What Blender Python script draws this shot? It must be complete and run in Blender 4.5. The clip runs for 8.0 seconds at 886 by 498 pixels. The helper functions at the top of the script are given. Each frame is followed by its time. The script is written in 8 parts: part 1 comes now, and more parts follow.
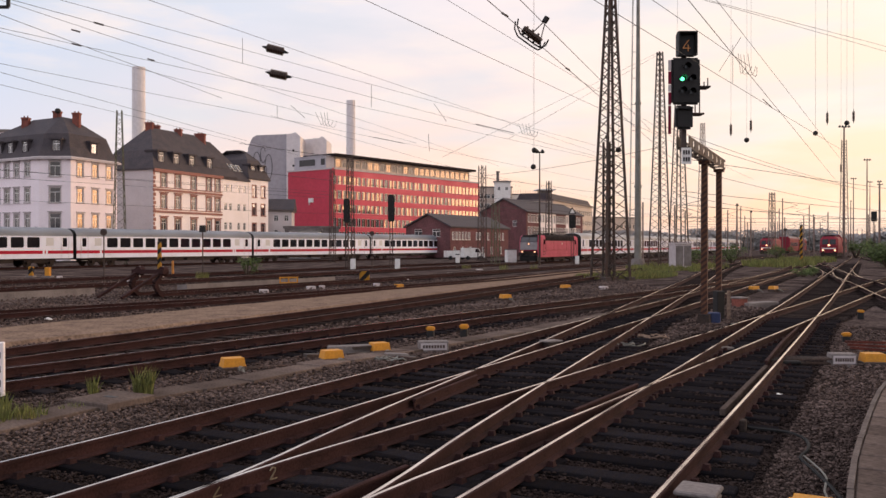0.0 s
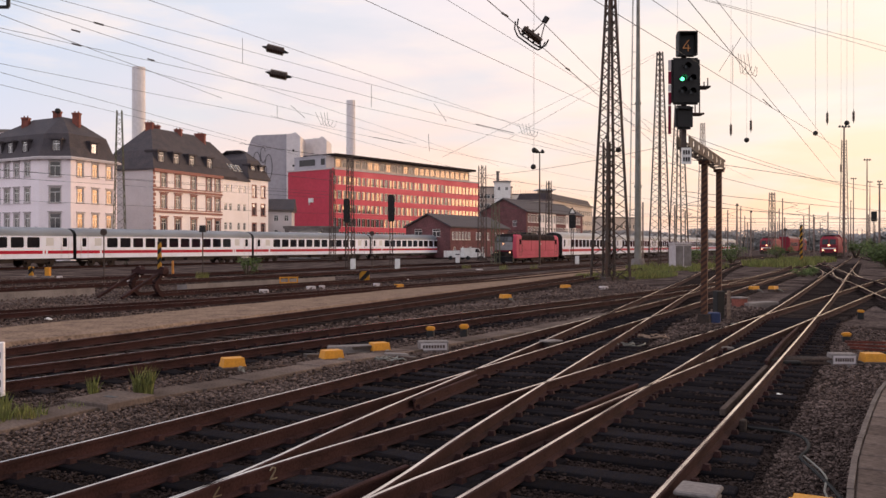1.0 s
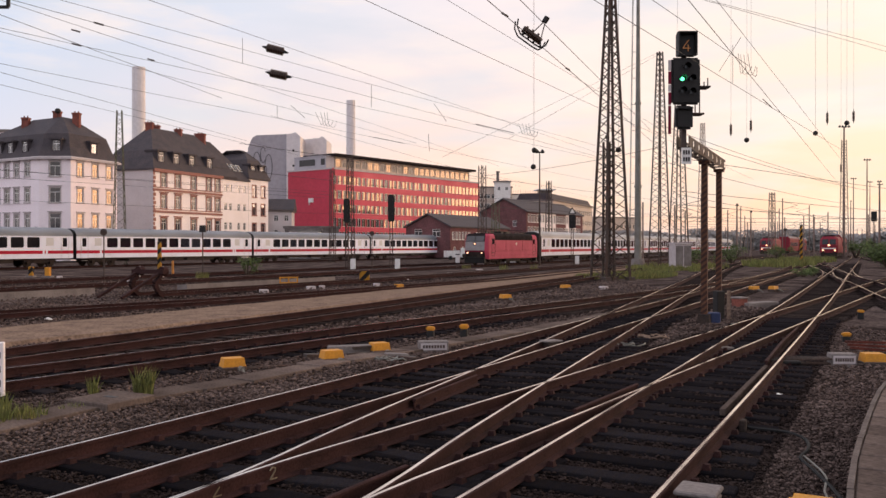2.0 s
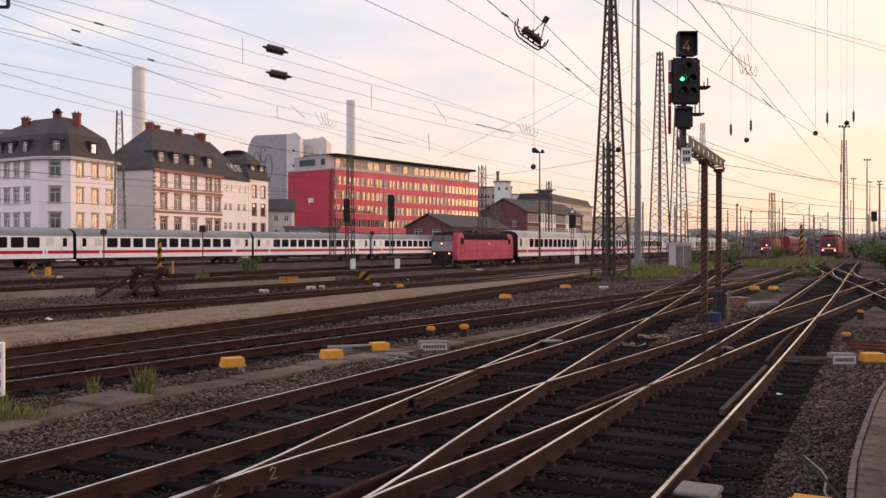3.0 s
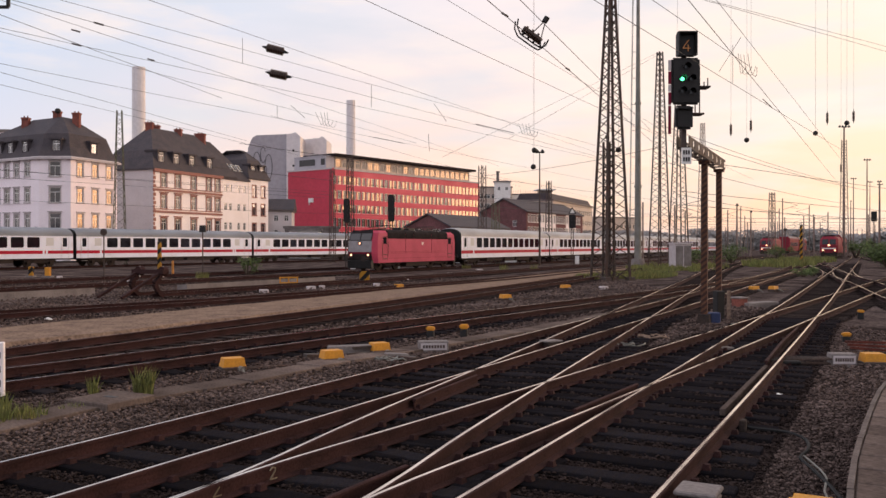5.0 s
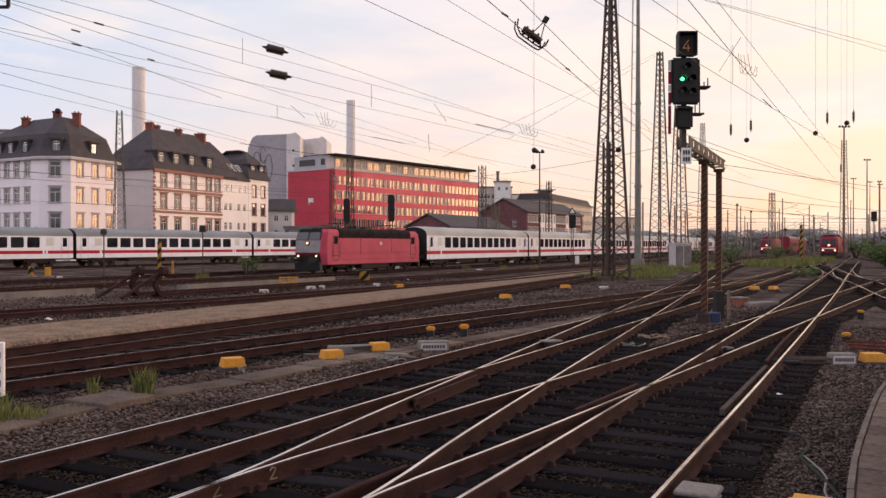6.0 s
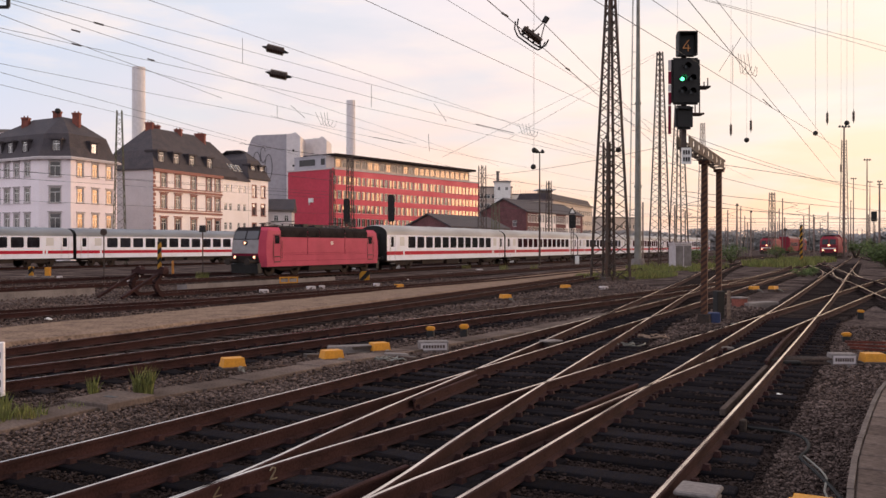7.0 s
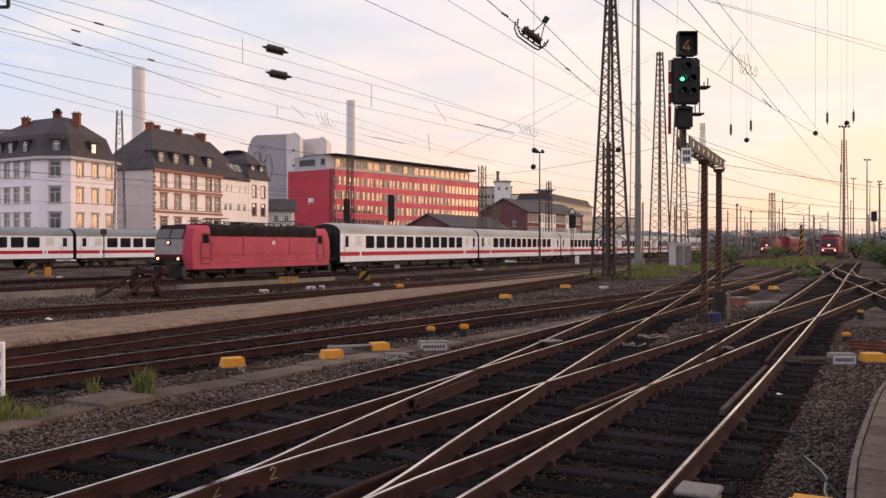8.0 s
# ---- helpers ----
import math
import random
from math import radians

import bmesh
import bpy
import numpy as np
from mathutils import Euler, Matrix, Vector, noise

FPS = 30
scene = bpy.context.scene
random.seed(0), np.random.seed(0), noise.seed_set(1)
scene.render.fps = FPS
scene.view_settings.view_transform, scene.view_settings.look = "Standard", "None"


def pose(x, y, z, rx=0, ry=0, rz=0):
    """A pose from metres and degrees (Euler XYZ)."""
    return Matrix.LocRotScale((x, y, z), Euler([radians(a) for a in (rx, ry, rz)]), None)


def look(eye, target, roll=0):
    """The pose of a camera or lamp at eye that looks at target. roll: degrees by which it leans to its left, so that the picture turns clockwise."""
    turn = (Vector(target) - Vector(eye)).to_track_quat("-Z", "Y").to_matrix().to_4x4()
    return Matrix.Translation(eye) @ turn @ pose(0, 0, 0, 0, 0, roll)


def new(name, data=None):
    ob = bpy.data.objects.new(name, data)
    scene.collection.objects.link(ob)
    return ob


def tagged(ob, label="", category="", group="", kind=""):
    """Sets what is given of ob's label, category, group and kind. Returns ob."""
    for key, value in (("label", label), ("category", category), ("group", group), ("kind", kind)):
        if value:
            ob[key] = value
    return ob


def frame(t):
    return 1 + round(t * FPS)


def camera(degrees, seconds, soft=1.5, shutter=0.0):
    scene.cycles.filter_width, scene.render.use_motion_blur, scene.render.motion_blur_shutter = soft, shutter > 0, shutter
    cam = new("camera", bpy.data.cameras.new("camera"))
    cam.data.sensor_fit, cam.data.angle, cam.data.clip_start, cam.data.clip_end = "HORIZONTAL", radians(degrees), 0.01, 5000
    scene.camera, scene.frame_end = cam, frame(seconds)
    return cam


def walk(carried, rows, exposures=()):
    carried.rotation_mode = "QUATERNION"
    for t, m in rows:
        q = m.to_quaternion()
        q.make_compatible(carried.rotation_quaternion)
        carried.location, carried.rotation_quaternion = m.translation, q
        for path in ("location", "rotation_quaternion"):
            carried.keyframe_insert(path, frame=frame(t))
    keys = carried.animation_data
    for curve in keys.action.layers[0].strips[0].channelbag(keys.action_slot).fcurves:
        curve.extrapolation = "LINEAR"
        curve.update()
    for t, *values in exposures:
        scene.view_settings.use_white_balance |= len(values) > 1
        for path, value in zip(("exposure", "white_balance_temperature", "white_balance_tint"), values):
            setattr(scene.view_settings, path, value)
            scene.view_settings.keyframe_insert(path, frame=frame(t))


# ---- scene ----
cam = camera(55.18, 8.0, soft=1.5, shutter=0.4)

D = Vector((0.458, 0.889, 0.0))          # the way in which most of the tracks run
SIDE = Vector((0.889, -0.458, 0.0))      # across them, towards the camera

walk(cam, [(0.0, look((0, 0, 2.2), (0, 100, 2.2 - 0.4467), 0.0)), (8.0, look((0, 0, 2.2), (0, 100, 2.2 - 0.4467), 0.0))], [(0.0, 0.08, 6800, 15), (8.0, 0.08, 6800, 15)])

# ---- sky and sun ----
SUN_TURN, SUN_RISE = 70.0, 5.0           # degrees to the right of straight ahead, and above the horizon


def build_world():
    w = bpy.data.worlds.new("evening_sky")
    scene.world = w
    w.use_nodes = True
    nt = w.node_tree
    nt.nodes.clear()
    N = nt.nodes.new
    L = nt.links.new
    sky = N("ShaderNodeTexSky")
    sky.sky_type = "NISHITA"
    sky.sun_disc = False
    sky.sun_elevation = radians(SUN_RISE)
    sky.sun_rotation = radians(SUN_TURN)
    tc = N("ShaderNodeTexCoord")
    sep = N("ShaderNodeSeparateXYZ")
    L(tc.outputs["Generated"], sep.inputs[0])
    # how near the sun's quarter of the sky
    dot = N("ShaderNodeVectorMath")
    dot.operation = "DOT_PRODUCT"
    dot.inputs[1].default_value = (math.sin(radians(SUN_TURN)), math.cos(radians(SUN_TURN)), 0.0)
    L(tc.outputs["Generated"], dot.inputs[0])
    half = N("ShaderNodeMath")
    half.operation = "MULTIPLY_ADD"
    half.inputs[1].default_value = 0.5
    half.inputs[2].default_value = 0.5
    L(dot.outputs["Value"], half.inputs[0])

    def ramp(src, stops):
        r = N("ShaderNodeValToRGB")
        el = r.color_ramp.elements
        while len(el) < len(stops):
            el.new(0.5)
        for e, (p, c) in zip(el, stops):
            e.position = p
            e.color = (*c, 1)
        L(src, r.inputs[0])
        return r.outputs[0]

    high = ramp(half.outputs[0], [(0.0, (1.3, 1.28, 1.45)), (0.25, (1.12, 1.12, 1.34)), (0.43, (0.55, 0.69, 0.90)), (0.58, (0.74, 0.77, 0.87)), (0.72, (0.99, 0.855, 0.83)), (0.86, (1.0, 0.865, 0.70)), (1.0, (1.0, 0.9, 0.62))])
    low = ramp(half.outputs[0], [(0.0, (1.15, 1.05, 1.2)), (0.43, (0.76, 0.70, 0.80)), (0.56, (0.95, 0.68, 0.60)), (0.68, (1.0, 0.65, 0.52)), (0.82, (1.0, 0.655, 0.51)), (1.0, (1.0, 0.66, 0.38))])
    up = ramp(sep.outputs["Z"], [(0.0, (0, 0, 0)), (0.05, (0.08, 0.08, 0.08)), (0.14, (0.54, 0.54, 0.54)), (0.26, (1, 1, 1))])
    mix = N("ShaderNodeMixRGB")
    L(up, mix.inputs[0])
    L(low, mix.inputs[1])
    L(high, mix.inputs[2])
    # thin drawn-out clouds
    mp = N("ShaderNodeMapping")
    mp.inputs["Scale"].default_value = (2.2, 2.2, 9.0)
    L(tc.outputs["Generated"], mp.inputs[0])
    nz = N("ShaderNodeTexNoise")
    nz.inputs["Scale"].default_value = 2.3
    nz.inputs["Detail"].default_value = 6
    nz.inputs["Roughness"].default_value = 0.55
    L(mp.outputs[0], nz.inputs["Vector"])
    cl = ramp(nz.outputs["Fac"], [(0.47, (0, 0, 0)), (0.66, (0.62, 0.62, 0.62))])
    mix2 = N("ShaderNodeMixRGB")
    L(cl, mix2.inputs[0])
    L(mix.outputs[0], mix2.inputs[1])
    mix2.inputs[2].default_value = (1.0, 0.87, 0.80, 1)
    # cooler grey-blue bars between them
    mp3, nz3 = N("ShaderNodeMapping"), N("ShaderNodeTexNoise")
    mp3.inputs["Scale"].default_value = (1.6, 1.6, 7.0)
    mp3.inputs["Location"].default_value = (3.1, 1.7, 0.4)
    L(tc.outputs["Generated"], mp3.inputs[0])
    nz3.inputs["Scale"].default_value, nz3.inputs["Detail"].default_value = 3.1, 7
    L(mp3.outputs[0], nz3.inputs["Vector"])
    grey = ramp(nz3.outputs["Fac"], [(0.44, (0, 0, 0)), (0.66, (0.6, 0.6, 0.6))])
    mix3 = N("ShaderNodeMixRGB")
    L(grey, mix3.inputs[0])
    L(mix2.outputs[0], mix3.inputs[1])
    mix3.inputs[2].default_value = (0.66, 0.705, 0.80, 1)
    # the glow of the veiled sun
    near = N("ShaderNodeVectorMath")
    near.operation = "DOT_PRODUCT"
    e, a = radians(SUN_RISE + 1), radians(SUN_TURN)
    near.inputs[1].default_value = (math.sin(a) * math.cos(e), math.cos(a) * math.cos(e), math.sin(e))
    L(tc.outputs["Generated"], near.inputs[0])
    gl = ramp(near.outputs["Value"], [(0.80, (0, 0, 0)), (0.93, (0.16, 0.085, 0.03)), (0.98, (0.5, 0.28, 0.10)), (1.0, (0.8, 0.5, 0.2))])
    bg3, add2 = N("ShaderNodeBackground"), N("ShaderNodeAddShader")
    bg3.inputs["Strength"].default_value = 2.2
    L(gl, bg3.inputs["Color"])
    bg1, bg2, add, out = N("ShaderNodeBackground"), N("ShaderNodeBackground"), N("ShaderNodeAddShader"), N("ShaderNodeOutputWorld")
    bg1.inputs["Strength"].default_value = 0.05
    bg2.inputs["Strength"].default_value = 0.92
    L(sky.outputs[0], bg1.inputs["Color"])
    L(mix3.outputs[0], bg2.inputs["Color"])
    L(bg1.outputs[0], add.inputs[0])
    L(bg2.outputs[0], add.inputs[1])
    L(add.outputs[0], add2.inputs[0])
    L(bg3.outputs[0], add2.inputs[1])
    L(add2.outputs[0], out.inputs["Surface"])


build_world()
sun_data = bpy.data.lights.new("low_sun", "SUN")
sun_data.energy, sun_data.angle, sun_data.color = 1.5, radians(26), (1.0, 0.72, 0.60)
sun = new("low_sun", sun_data)
sun.matrix_world = look((100 * math.sin(radians(SUN_TURN)), 100 * math.cos(radians(SUN_TURN)), 100 * math.tan(radians(SUN_RISE))), (0, 0, 0))
scene.view_settings.exposure = 0.0


# ---- materials ----
def mat(name, base, rough=0.7, metal=0.0, vary=0.25, scale=3.0, grain=40.0, bump=0.15, tint=None, spots=0.5, coat=0.0, stretch=(1, 1, 1), island=0.0, spec=0.3):
    """A surface with stains at one scale and grain at a finer one; tint: the colour of the stains."""
    m = bpy.data.materials.new(name)
    m.use_nodes = True
    nt = m.node_tree
    b = nt.nodes["Principled BSDF"]
    N, L = nt.nodes.new, nt.links.new
    tc, mp = N("ShaderNodeTexCoord"), N("ShaderNodeMapping")
    mp.inputs["Scale"].default_value = stretch
    L(tc.outputs["Object"], mp.inputs[0])
    n1, n2 = N("ShaderNodeTexNoise"), N("ShaderNodeTexNoise")
    for n, s, d in ((n1, scale, 5), (n2, grain, 4)):
        n.inputs["Scale"].default_value, n.inputs["Detail"].default_value = s, d
        L(mp.outputs[0], n.inputs["Vector"])
    r1 = N("ShaderNodeValToRGB")
    r1.color_ramp.elements[0].position, r1.color_ramp.elements[1].position = spots - 0.15, spots + 0.18
    L(n1.outputs["Fac"], r1.inputs[0])
    m1 = N("ShaderNodeMixRGB")
    second = tint or tuple(c * (1 - vary) for c in base)
    m1.inputs[1].default_value, m1.inputs[2].default_value = (*base, 1), (*second, 1)
    L(r1.outputs[0], m1.inputs[0])
    mr = N("ShaderNodeMapRange")
    mr.inputs["From Min"].default_value, mr.inputs["From Max"].default_value = 0.3, 0.7
    mr.inputs["To Min"].default_value, mr.inputs["To Max"].default_value = 1 - vary, 1 + vary
    L(n2.outputs["Fac"], mr.inputs["Value"])
    m2 = N("ShaderNodeVectorMath")
    m2.operation = "SCALE"
    L(m1.outputs[0], m2.inputs[0])
    last = mr.outputs[0]
    if island:
        info, geo = N("ShaderNodeObjectInfo"), N("ShaderNodeNewGeometry")
        s = N("ShaderNodeMath")
        s.operation = "ADD"
        L(info.outputs["Random"], s.inputs[0])
        L(geo.outputs["Random Per Island"], s.inputs[1])
        fr = N("ShaderNodeMath")
        fr.operation = "FRACT"
        L(s.outputs[0], fr.inputs[0])
        k = N("ShaderNodeMath")
        k.operation = "MULTIPLY_ADD"
        k.inputs[1].default_value, k.inputs[2].default_value = 2 * island, 1 - island
        L(fr.outputs[0], k.inputs[0])
        mu = N("ShaderNodeMath")
        mu.operation = "MULTIPLY"
        L(k.outputs[0], mu.inputs[0])
        L(last, mu.inputs[1])
        last = mu.outputs[0]
    L(last, m2.inputs["Scale"])
    L(m2.outputs[0], b.inputs["Base Color"])
    b.inputs["Metallic"].default_value = metal
    rr = N("ShaderNodeMapRange")
    rr.inputs["To Min"].default_value, rr.inputs["To Max"].default_value = max(0.02, rough - 0.12), min(1, rough + 0.12)
    L(n1.outputs["Fac"], rr.inputs["Value"])
    L(rr.outputs[0], b.inputs["Roughness"])
    b.inputs["Coat Weight"].default_value = coat
    b.inputs["Specular IOR Level"].default_value = spec
    if bump:
        bp = N("ShaderNodeBump")
        bp.inputs["Strength"].default_value, bp.inputs["Distance"].default_value = bump, 0.02
        L(n2.outputs["Fac"], bp.inputs["Height"])
        L(bp.outputs[0], b.inputs["Normal"])
    return m


def glow(name, color, strength):
    m = bpy.data.materials.new(name)
    m.use_nodes = True
    b = m.node_tree.nodes["Principled BSDF"]
    b.inputs["Base Color"].default_value = (*color, 1)
    b.inputs["Emission Color"].default_value = (*color, 1)
    b.inputs["Emission Strength"].default_value = strength
    return m


def glass(name, tint, rough=0.05, wave=0.0, ior=2.0, coat=0.5):
    m = bpy.data.materials.new(name)
    m.use_nodes = True
    nt = m.node_tree
    b = nt.nodes["Principled BSDF"]
    b.inputs["Base Color"].default_value = (*tint, 1)
    b.inputs["Roughness"].default_value = rough
    b.inputs["IOR"].default_value = ior
    b.inputs["Coat Weight"].default_value = coat
    b.inputs["Coat Roughness"].default_value = 0.02
    if wave:
        tc = nt.nodes.new("ShaderNodeTexCoord")
        n = nt.nodes.new("ShaderNodeTexNoise")
        n.inputs["Scale"].default_value = 1.3
        bp = nt.nodes.new("ShaderNodeBump")
        bp.inputs["Strength"].default_value, bp.inputs["Distance"].default_value = wave, 0.05
        nt.links.new(tc.outputs["Object"], n.inputs["Vector"])
        nt.links.new(n.outputs["Fac"], bp.inputs["Height"])
        nt.links.new(bp.outputs[0], b.inputs["Normal"])
    return m


BALLAST = mat("ballast_ground", (0.122, 0.094, 0.085), 0.95, vary=0.5, scale=0.5, grain=9, bump=1.0, tint=(0.026, 0.0195, 0.0185), spec=0.0)
STONE = mat("ballast_stone", (0.135, 0.100, 0.088), 0.95, vary=0.3, scale=0.9, grain=60, bump=0.2, tint=(0.066, 0.048, 0.043), island=0.6, spec=0.0)
OILBED = mat("oily_track_bed", (0.030, 0.023, 0.022), 0.9, vary=0.4, scale=1.2, grain=22, bump=0.6, tint=(0.040, 0.028, 0.026), spec=0.0)
BEDSTONE = mat("oily_bed_stone", (0.042, 0.031, 0.028), 0.95, vary=0.3, scale=1.2, grain=60, bump=0.2, tint=(0.024, 0.018, 0.017), island=0.5, spec=0.0)
SAND = mat("sandy_path", (0.245, 0.173, 0.13), 0.95, vary=0.38, scale=1.8, grain=11, bump=0.4, tint=(0.16, 0.115, 0.09), spec=0.0)
SLEEPER = mat("tarred_wood", (0.0170, 0.0160, 0.0195), 0.75, vary=0.35, scale=3, grain=30, bump=0.5, tint=(0.021, 0.0175, 0.017), stretch=(6, 0.6, 6), island=0.35, spec=0.0)
RUST = mat("rusty_rail_side", (0.046, 0.0215, 0.0205), 0.85, vary=0.3, scale=2, grain=40, bump=0.3, tint=(0.028, 0.0150, 0.0145), spec=0.08)
SHINE = mat("polished_rail_head", (0.70, 0.60, 0.52), 0.15, 1.0, vary=0.12, scale=1.0, grain=30, bump=0.05, tint=(0.30, 0.24, 0.215))
DULL = mat("dull_rail_head", (0.13, 0.085, 0.065), 0.55, 0.5, vary=0.2, scale=1.0, grain=30, bump=0.1, tint=(0.14, 0.085, 0.06))
OLDWOOD = mat("grey_brown_sleeper_wood", (0.044, 0.034, 0.031), 0.9, vary=0.3, scale=1.5, grain=20, bump=0.3, tint=(0.030, 0.024, 0.023), island=0.3, spec=0.0)
RUSTRED = mat("red_lead_paint", (0.13, 0.035, 0.025), 0.8, vary=0.3, scale=4, tint=(0.07, 0.03, 0.025), spec=0.1)
STEEL = mat("weathered_steel", (0.055, 0.046, 0.043), 0.75, 0.0, vary=0.3, scale=1.5, grain=20, bump=0.2, tint=(0.075, 0.042, 0.03))
# steel of the far masts, lightened to carry the haze in its colour
FARSTEEL = mat("haze_pale_steel", (0.21, 0.15, 0.13), 0.7, 0.0, vary=0.2, scale=1.0, grain=20, tint=(0.16, 0.12, 0.10))
GALV = mat("grey_green_steel", (0.22, 0.22, 0.20), 0.6, 0.3, vary=0.2, scale=1.0, grain=20, tint=(0.17, 0.16, 0.14))
OLIVE = mat("olive_green_paint", (0.10, 0.12, 0.075), 0.7, 0.1, vary=0.2, tint=(0.12, 0.09, 0.06))
CONCRETE = mat("weathered_concrete", (0.22, 0.195, 0.185), 0.9, vary=0.2, scale=1.0, grain=20, bump=0.3, tint=(0.14, 0.12, 0.115), spec=0.12)
SLAB = mat("concrete_slab", (0.145, 0.112, 0.096), 0.95, vary=0.25, scale=1.6, grain=22, bump=0.4, tint=(0.10, 0.077, 0.068), island=0.3, spec=0.0)
BLACK = mat("black_paint", (0.018, 0.017, 0.017), 0.6, vary=0.2, bump=0.05)
SOOT = mat("sooty_underframe", (0.030, 0.026, 0.025), 0.85, vary=0.3, tint=(0.05, 0.036, 0.03), spec=0.12)
YELLOW = mat("yellow_paint", (0.56, 0.24, 0.022), 0.6, vary=0.15, scale=4, tint=(0.42, 0.19, 0.03), bump=0.1, spots=0.6)
ORANGE = mat("faded_orange_paint", (0.62, 0.25, 0.05), 0.6, vary=0.2, scale=4, tint=(0.4, 0.17, 0.05), bump=0.1)
WHITE = mat("white_paint", (0.78, 0.77, 0.75), 0.5, vary=0.06, scale=2, tint=(0.66, 0.64, 0.61), bump=0.05)
COACH = mat("coach_white_paint", (0.75, 0.78, 0.89), 0.35, vary=0.04, scale=0.7, grain=12, tint=(0.66, 0.66, 0.72), bump=0.02, coat=0.4, spots=0.62)
ROOFGREY = mat("coach_roof_grey", (0.21, 0.235, 0.27), 0.5, vary=0.12, scale=0.6, tint=(0.16, 0.175, 0.20), bump=0.05, stretch=(0.3, 1, 1))
ROOFPALE = mat("coach_roof_pale", (0.38, 0.385, 0.40), 0.5, vary=0.12, scale=0.6, tint=(0.29, 0.285, 0.285), bump=0.05, stretch=(0.3, 1, 1))
STRIPE = mat("traffic_red", (0.44, 0.008, 0.032), 0.5, vary=0.1, bump=0.02, spec=0.12)
# dark red of the locomotive, also the signal board's red with shade in it
SHADERED = mat("dark_and_shaded_red", (0.16, 0.012, 0.03), 0.6, vary=0.1, bump=0.02, spec=0.1)
LOCORED = mat("faded_oriental_red", (0.46, 0.060, 0.112), 0.55, vary=0.08, scale=0.8, grain=14, tint=(0.38, 0.050, 0.092), bump=0.03, spec=0.16)
LOCODARK = mat("loco_roof_black", (0.028, 0.022, 0.023), 0.85, vary=0.3, scale=1.5, tint=(0.018, 0.015, 0.016), spec=0.05)
LOCOGREY = mat("loco_front_grey", (0.27, 0.25, 0.255), 0.5, vary=0.12, scale=2, tint=(0.20, 0.18, 0.18), bump=0.03)
REDLOCO = mat("traffic_red_loco", (0.21, 0.024, 0.04), 0.6, vary=0.1, tint=(0.2, 0.024, 0.035), spec=0.1)
DARKGLASS = glass("dark_coach_glass", (0.012, 0.011, 0.014), 0.06, 0.0, 1.45, 0.0)
PANE = glass("window_pane", (0.04, 0.04, 0.045), 0.03, 0.10, 1.55, 0.1)
PANE_DARK = glass("dark_office_pane", (0.05, 0.048, 0.05), 0.08, 0.05, 1.25, 0.0)
# IOR raised so that these panes mirror more of the sky's glow
PANE_BRIGHT = glass("strong_mirror_pane", (0.06, 0.055, 0.055), 0.03, 0.06, 1.9, 0.0)
# orange of the sunset's reflection put into base colour and specular tint
PANE_GOLD = glass("sunset_tinted_pane", (0.10, 0.06, 0.035), 0.05, 0.03, 1.62, 0.0)
PANE_GOLD.node_tree.nodes["Principled BSDF"].inputs["Specular Tint"].default_value = (1.0, 0.70, 0.42, 1)
RUBBER = mat("black_rubber", (0.02, 0.02, 0.02), 0.9, vary=0.2)
ROOFSLATE = mat("dark_slate", (0.060, 0.053, 0.060), 0.7, vary=0.25, scale=0.8, grain=8, tint=(0.085, 0.072, 0.075), bump=0.3, spec=0.12)
CHIMNEYBRICK = mat("chimney_brick", (0.24, 0.075, 0.055), 0.9, vary=0.25, grain=10, tint=(0.16, 0.06, 0.05))
REDBRICK = mat("dark_red_brick", (0.175, 0.078, 0.080), 0.9, vary=0.3, scale=0.6, grain=6, tint=(0.125, 0.060, 0.062), bump=0.2, spec=0.12)
PLASTER1 = mat("pale_lilac_plaster", (0.88, 0.79, 0.82), 0.9, vary=0.06, scale=0.25, grain=6, tint=(0.82, 0.73, 0.76), bump=0.1)
PLASTER2 = mat("cream_plaster", (0.92, 0.85, 0.84), 0.9, vary=0.06, scale=0.25, grain=6, tint=(0.84, 0.765, 0.75), bump=0.1)
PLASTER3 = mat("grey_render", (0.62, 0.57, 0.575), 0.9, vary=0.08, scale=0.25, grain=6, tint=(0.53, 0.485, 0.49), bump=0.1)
SANDSTONE = mat("red_sandstone_trim", (0.30, 0.155, 0.14), 0.9, vary=0.15, tint=(0.32, 0.14, 0.10))
PALESTONE = mat("grey_stone_trim", (0.50, 0.45, 0.45), 0.9, vary=0.1, tint=(0.42, 0.37, 0.37))
REDWALL = mat("red_facade_panel", (0.52, 0.042, 0.075), 0.65, vary=0.08, scale=0.1, grain=1.5, tint=(0.44, 0.038, 0.06), bump=0.05)
REDBAND = mat("bright_red_band", (0.60, 0.052, 0.098), 0.55, vary=0.06, scale=0.2, tint=(0.52, 0.048, 0.082), bump=0.05)
TOWERGREY = mat("power_station_grey", (0.40, 0.38, 0.41), 0.8, vary=0.1, scale=0.05, grain=0.8, tint=(0.35, 0.33, 0.355))
TOWERPALE = mat("power_station_pale", (0.72, 0.68, 0.68), 0.8, vary=0.08, scale=0.05, grain=0.8, tint=(0.64, 0.60, 0.60))
BEIGE = mat("beige_render", (0.56, 0.47, 0.40), 0.9, vary=0.1, scale=0.1, tint=(0.48, 0.40, 0.34))
LEAF = mat("leaf_green", (0.075, 0.105, 0.028), 0.8, vary=0.4, scale=0.7, grain=6, tint=(0.045, 0.07, 0.02), bump=0, island=0.45)
GRASS = mat("grass_blade", (0.15, 0.175, 0.052), 0.8, vary=0.4, scale=0.7, grain=6, tint=(0.15, 0.13, 0.04), bump=0, island=0.45)
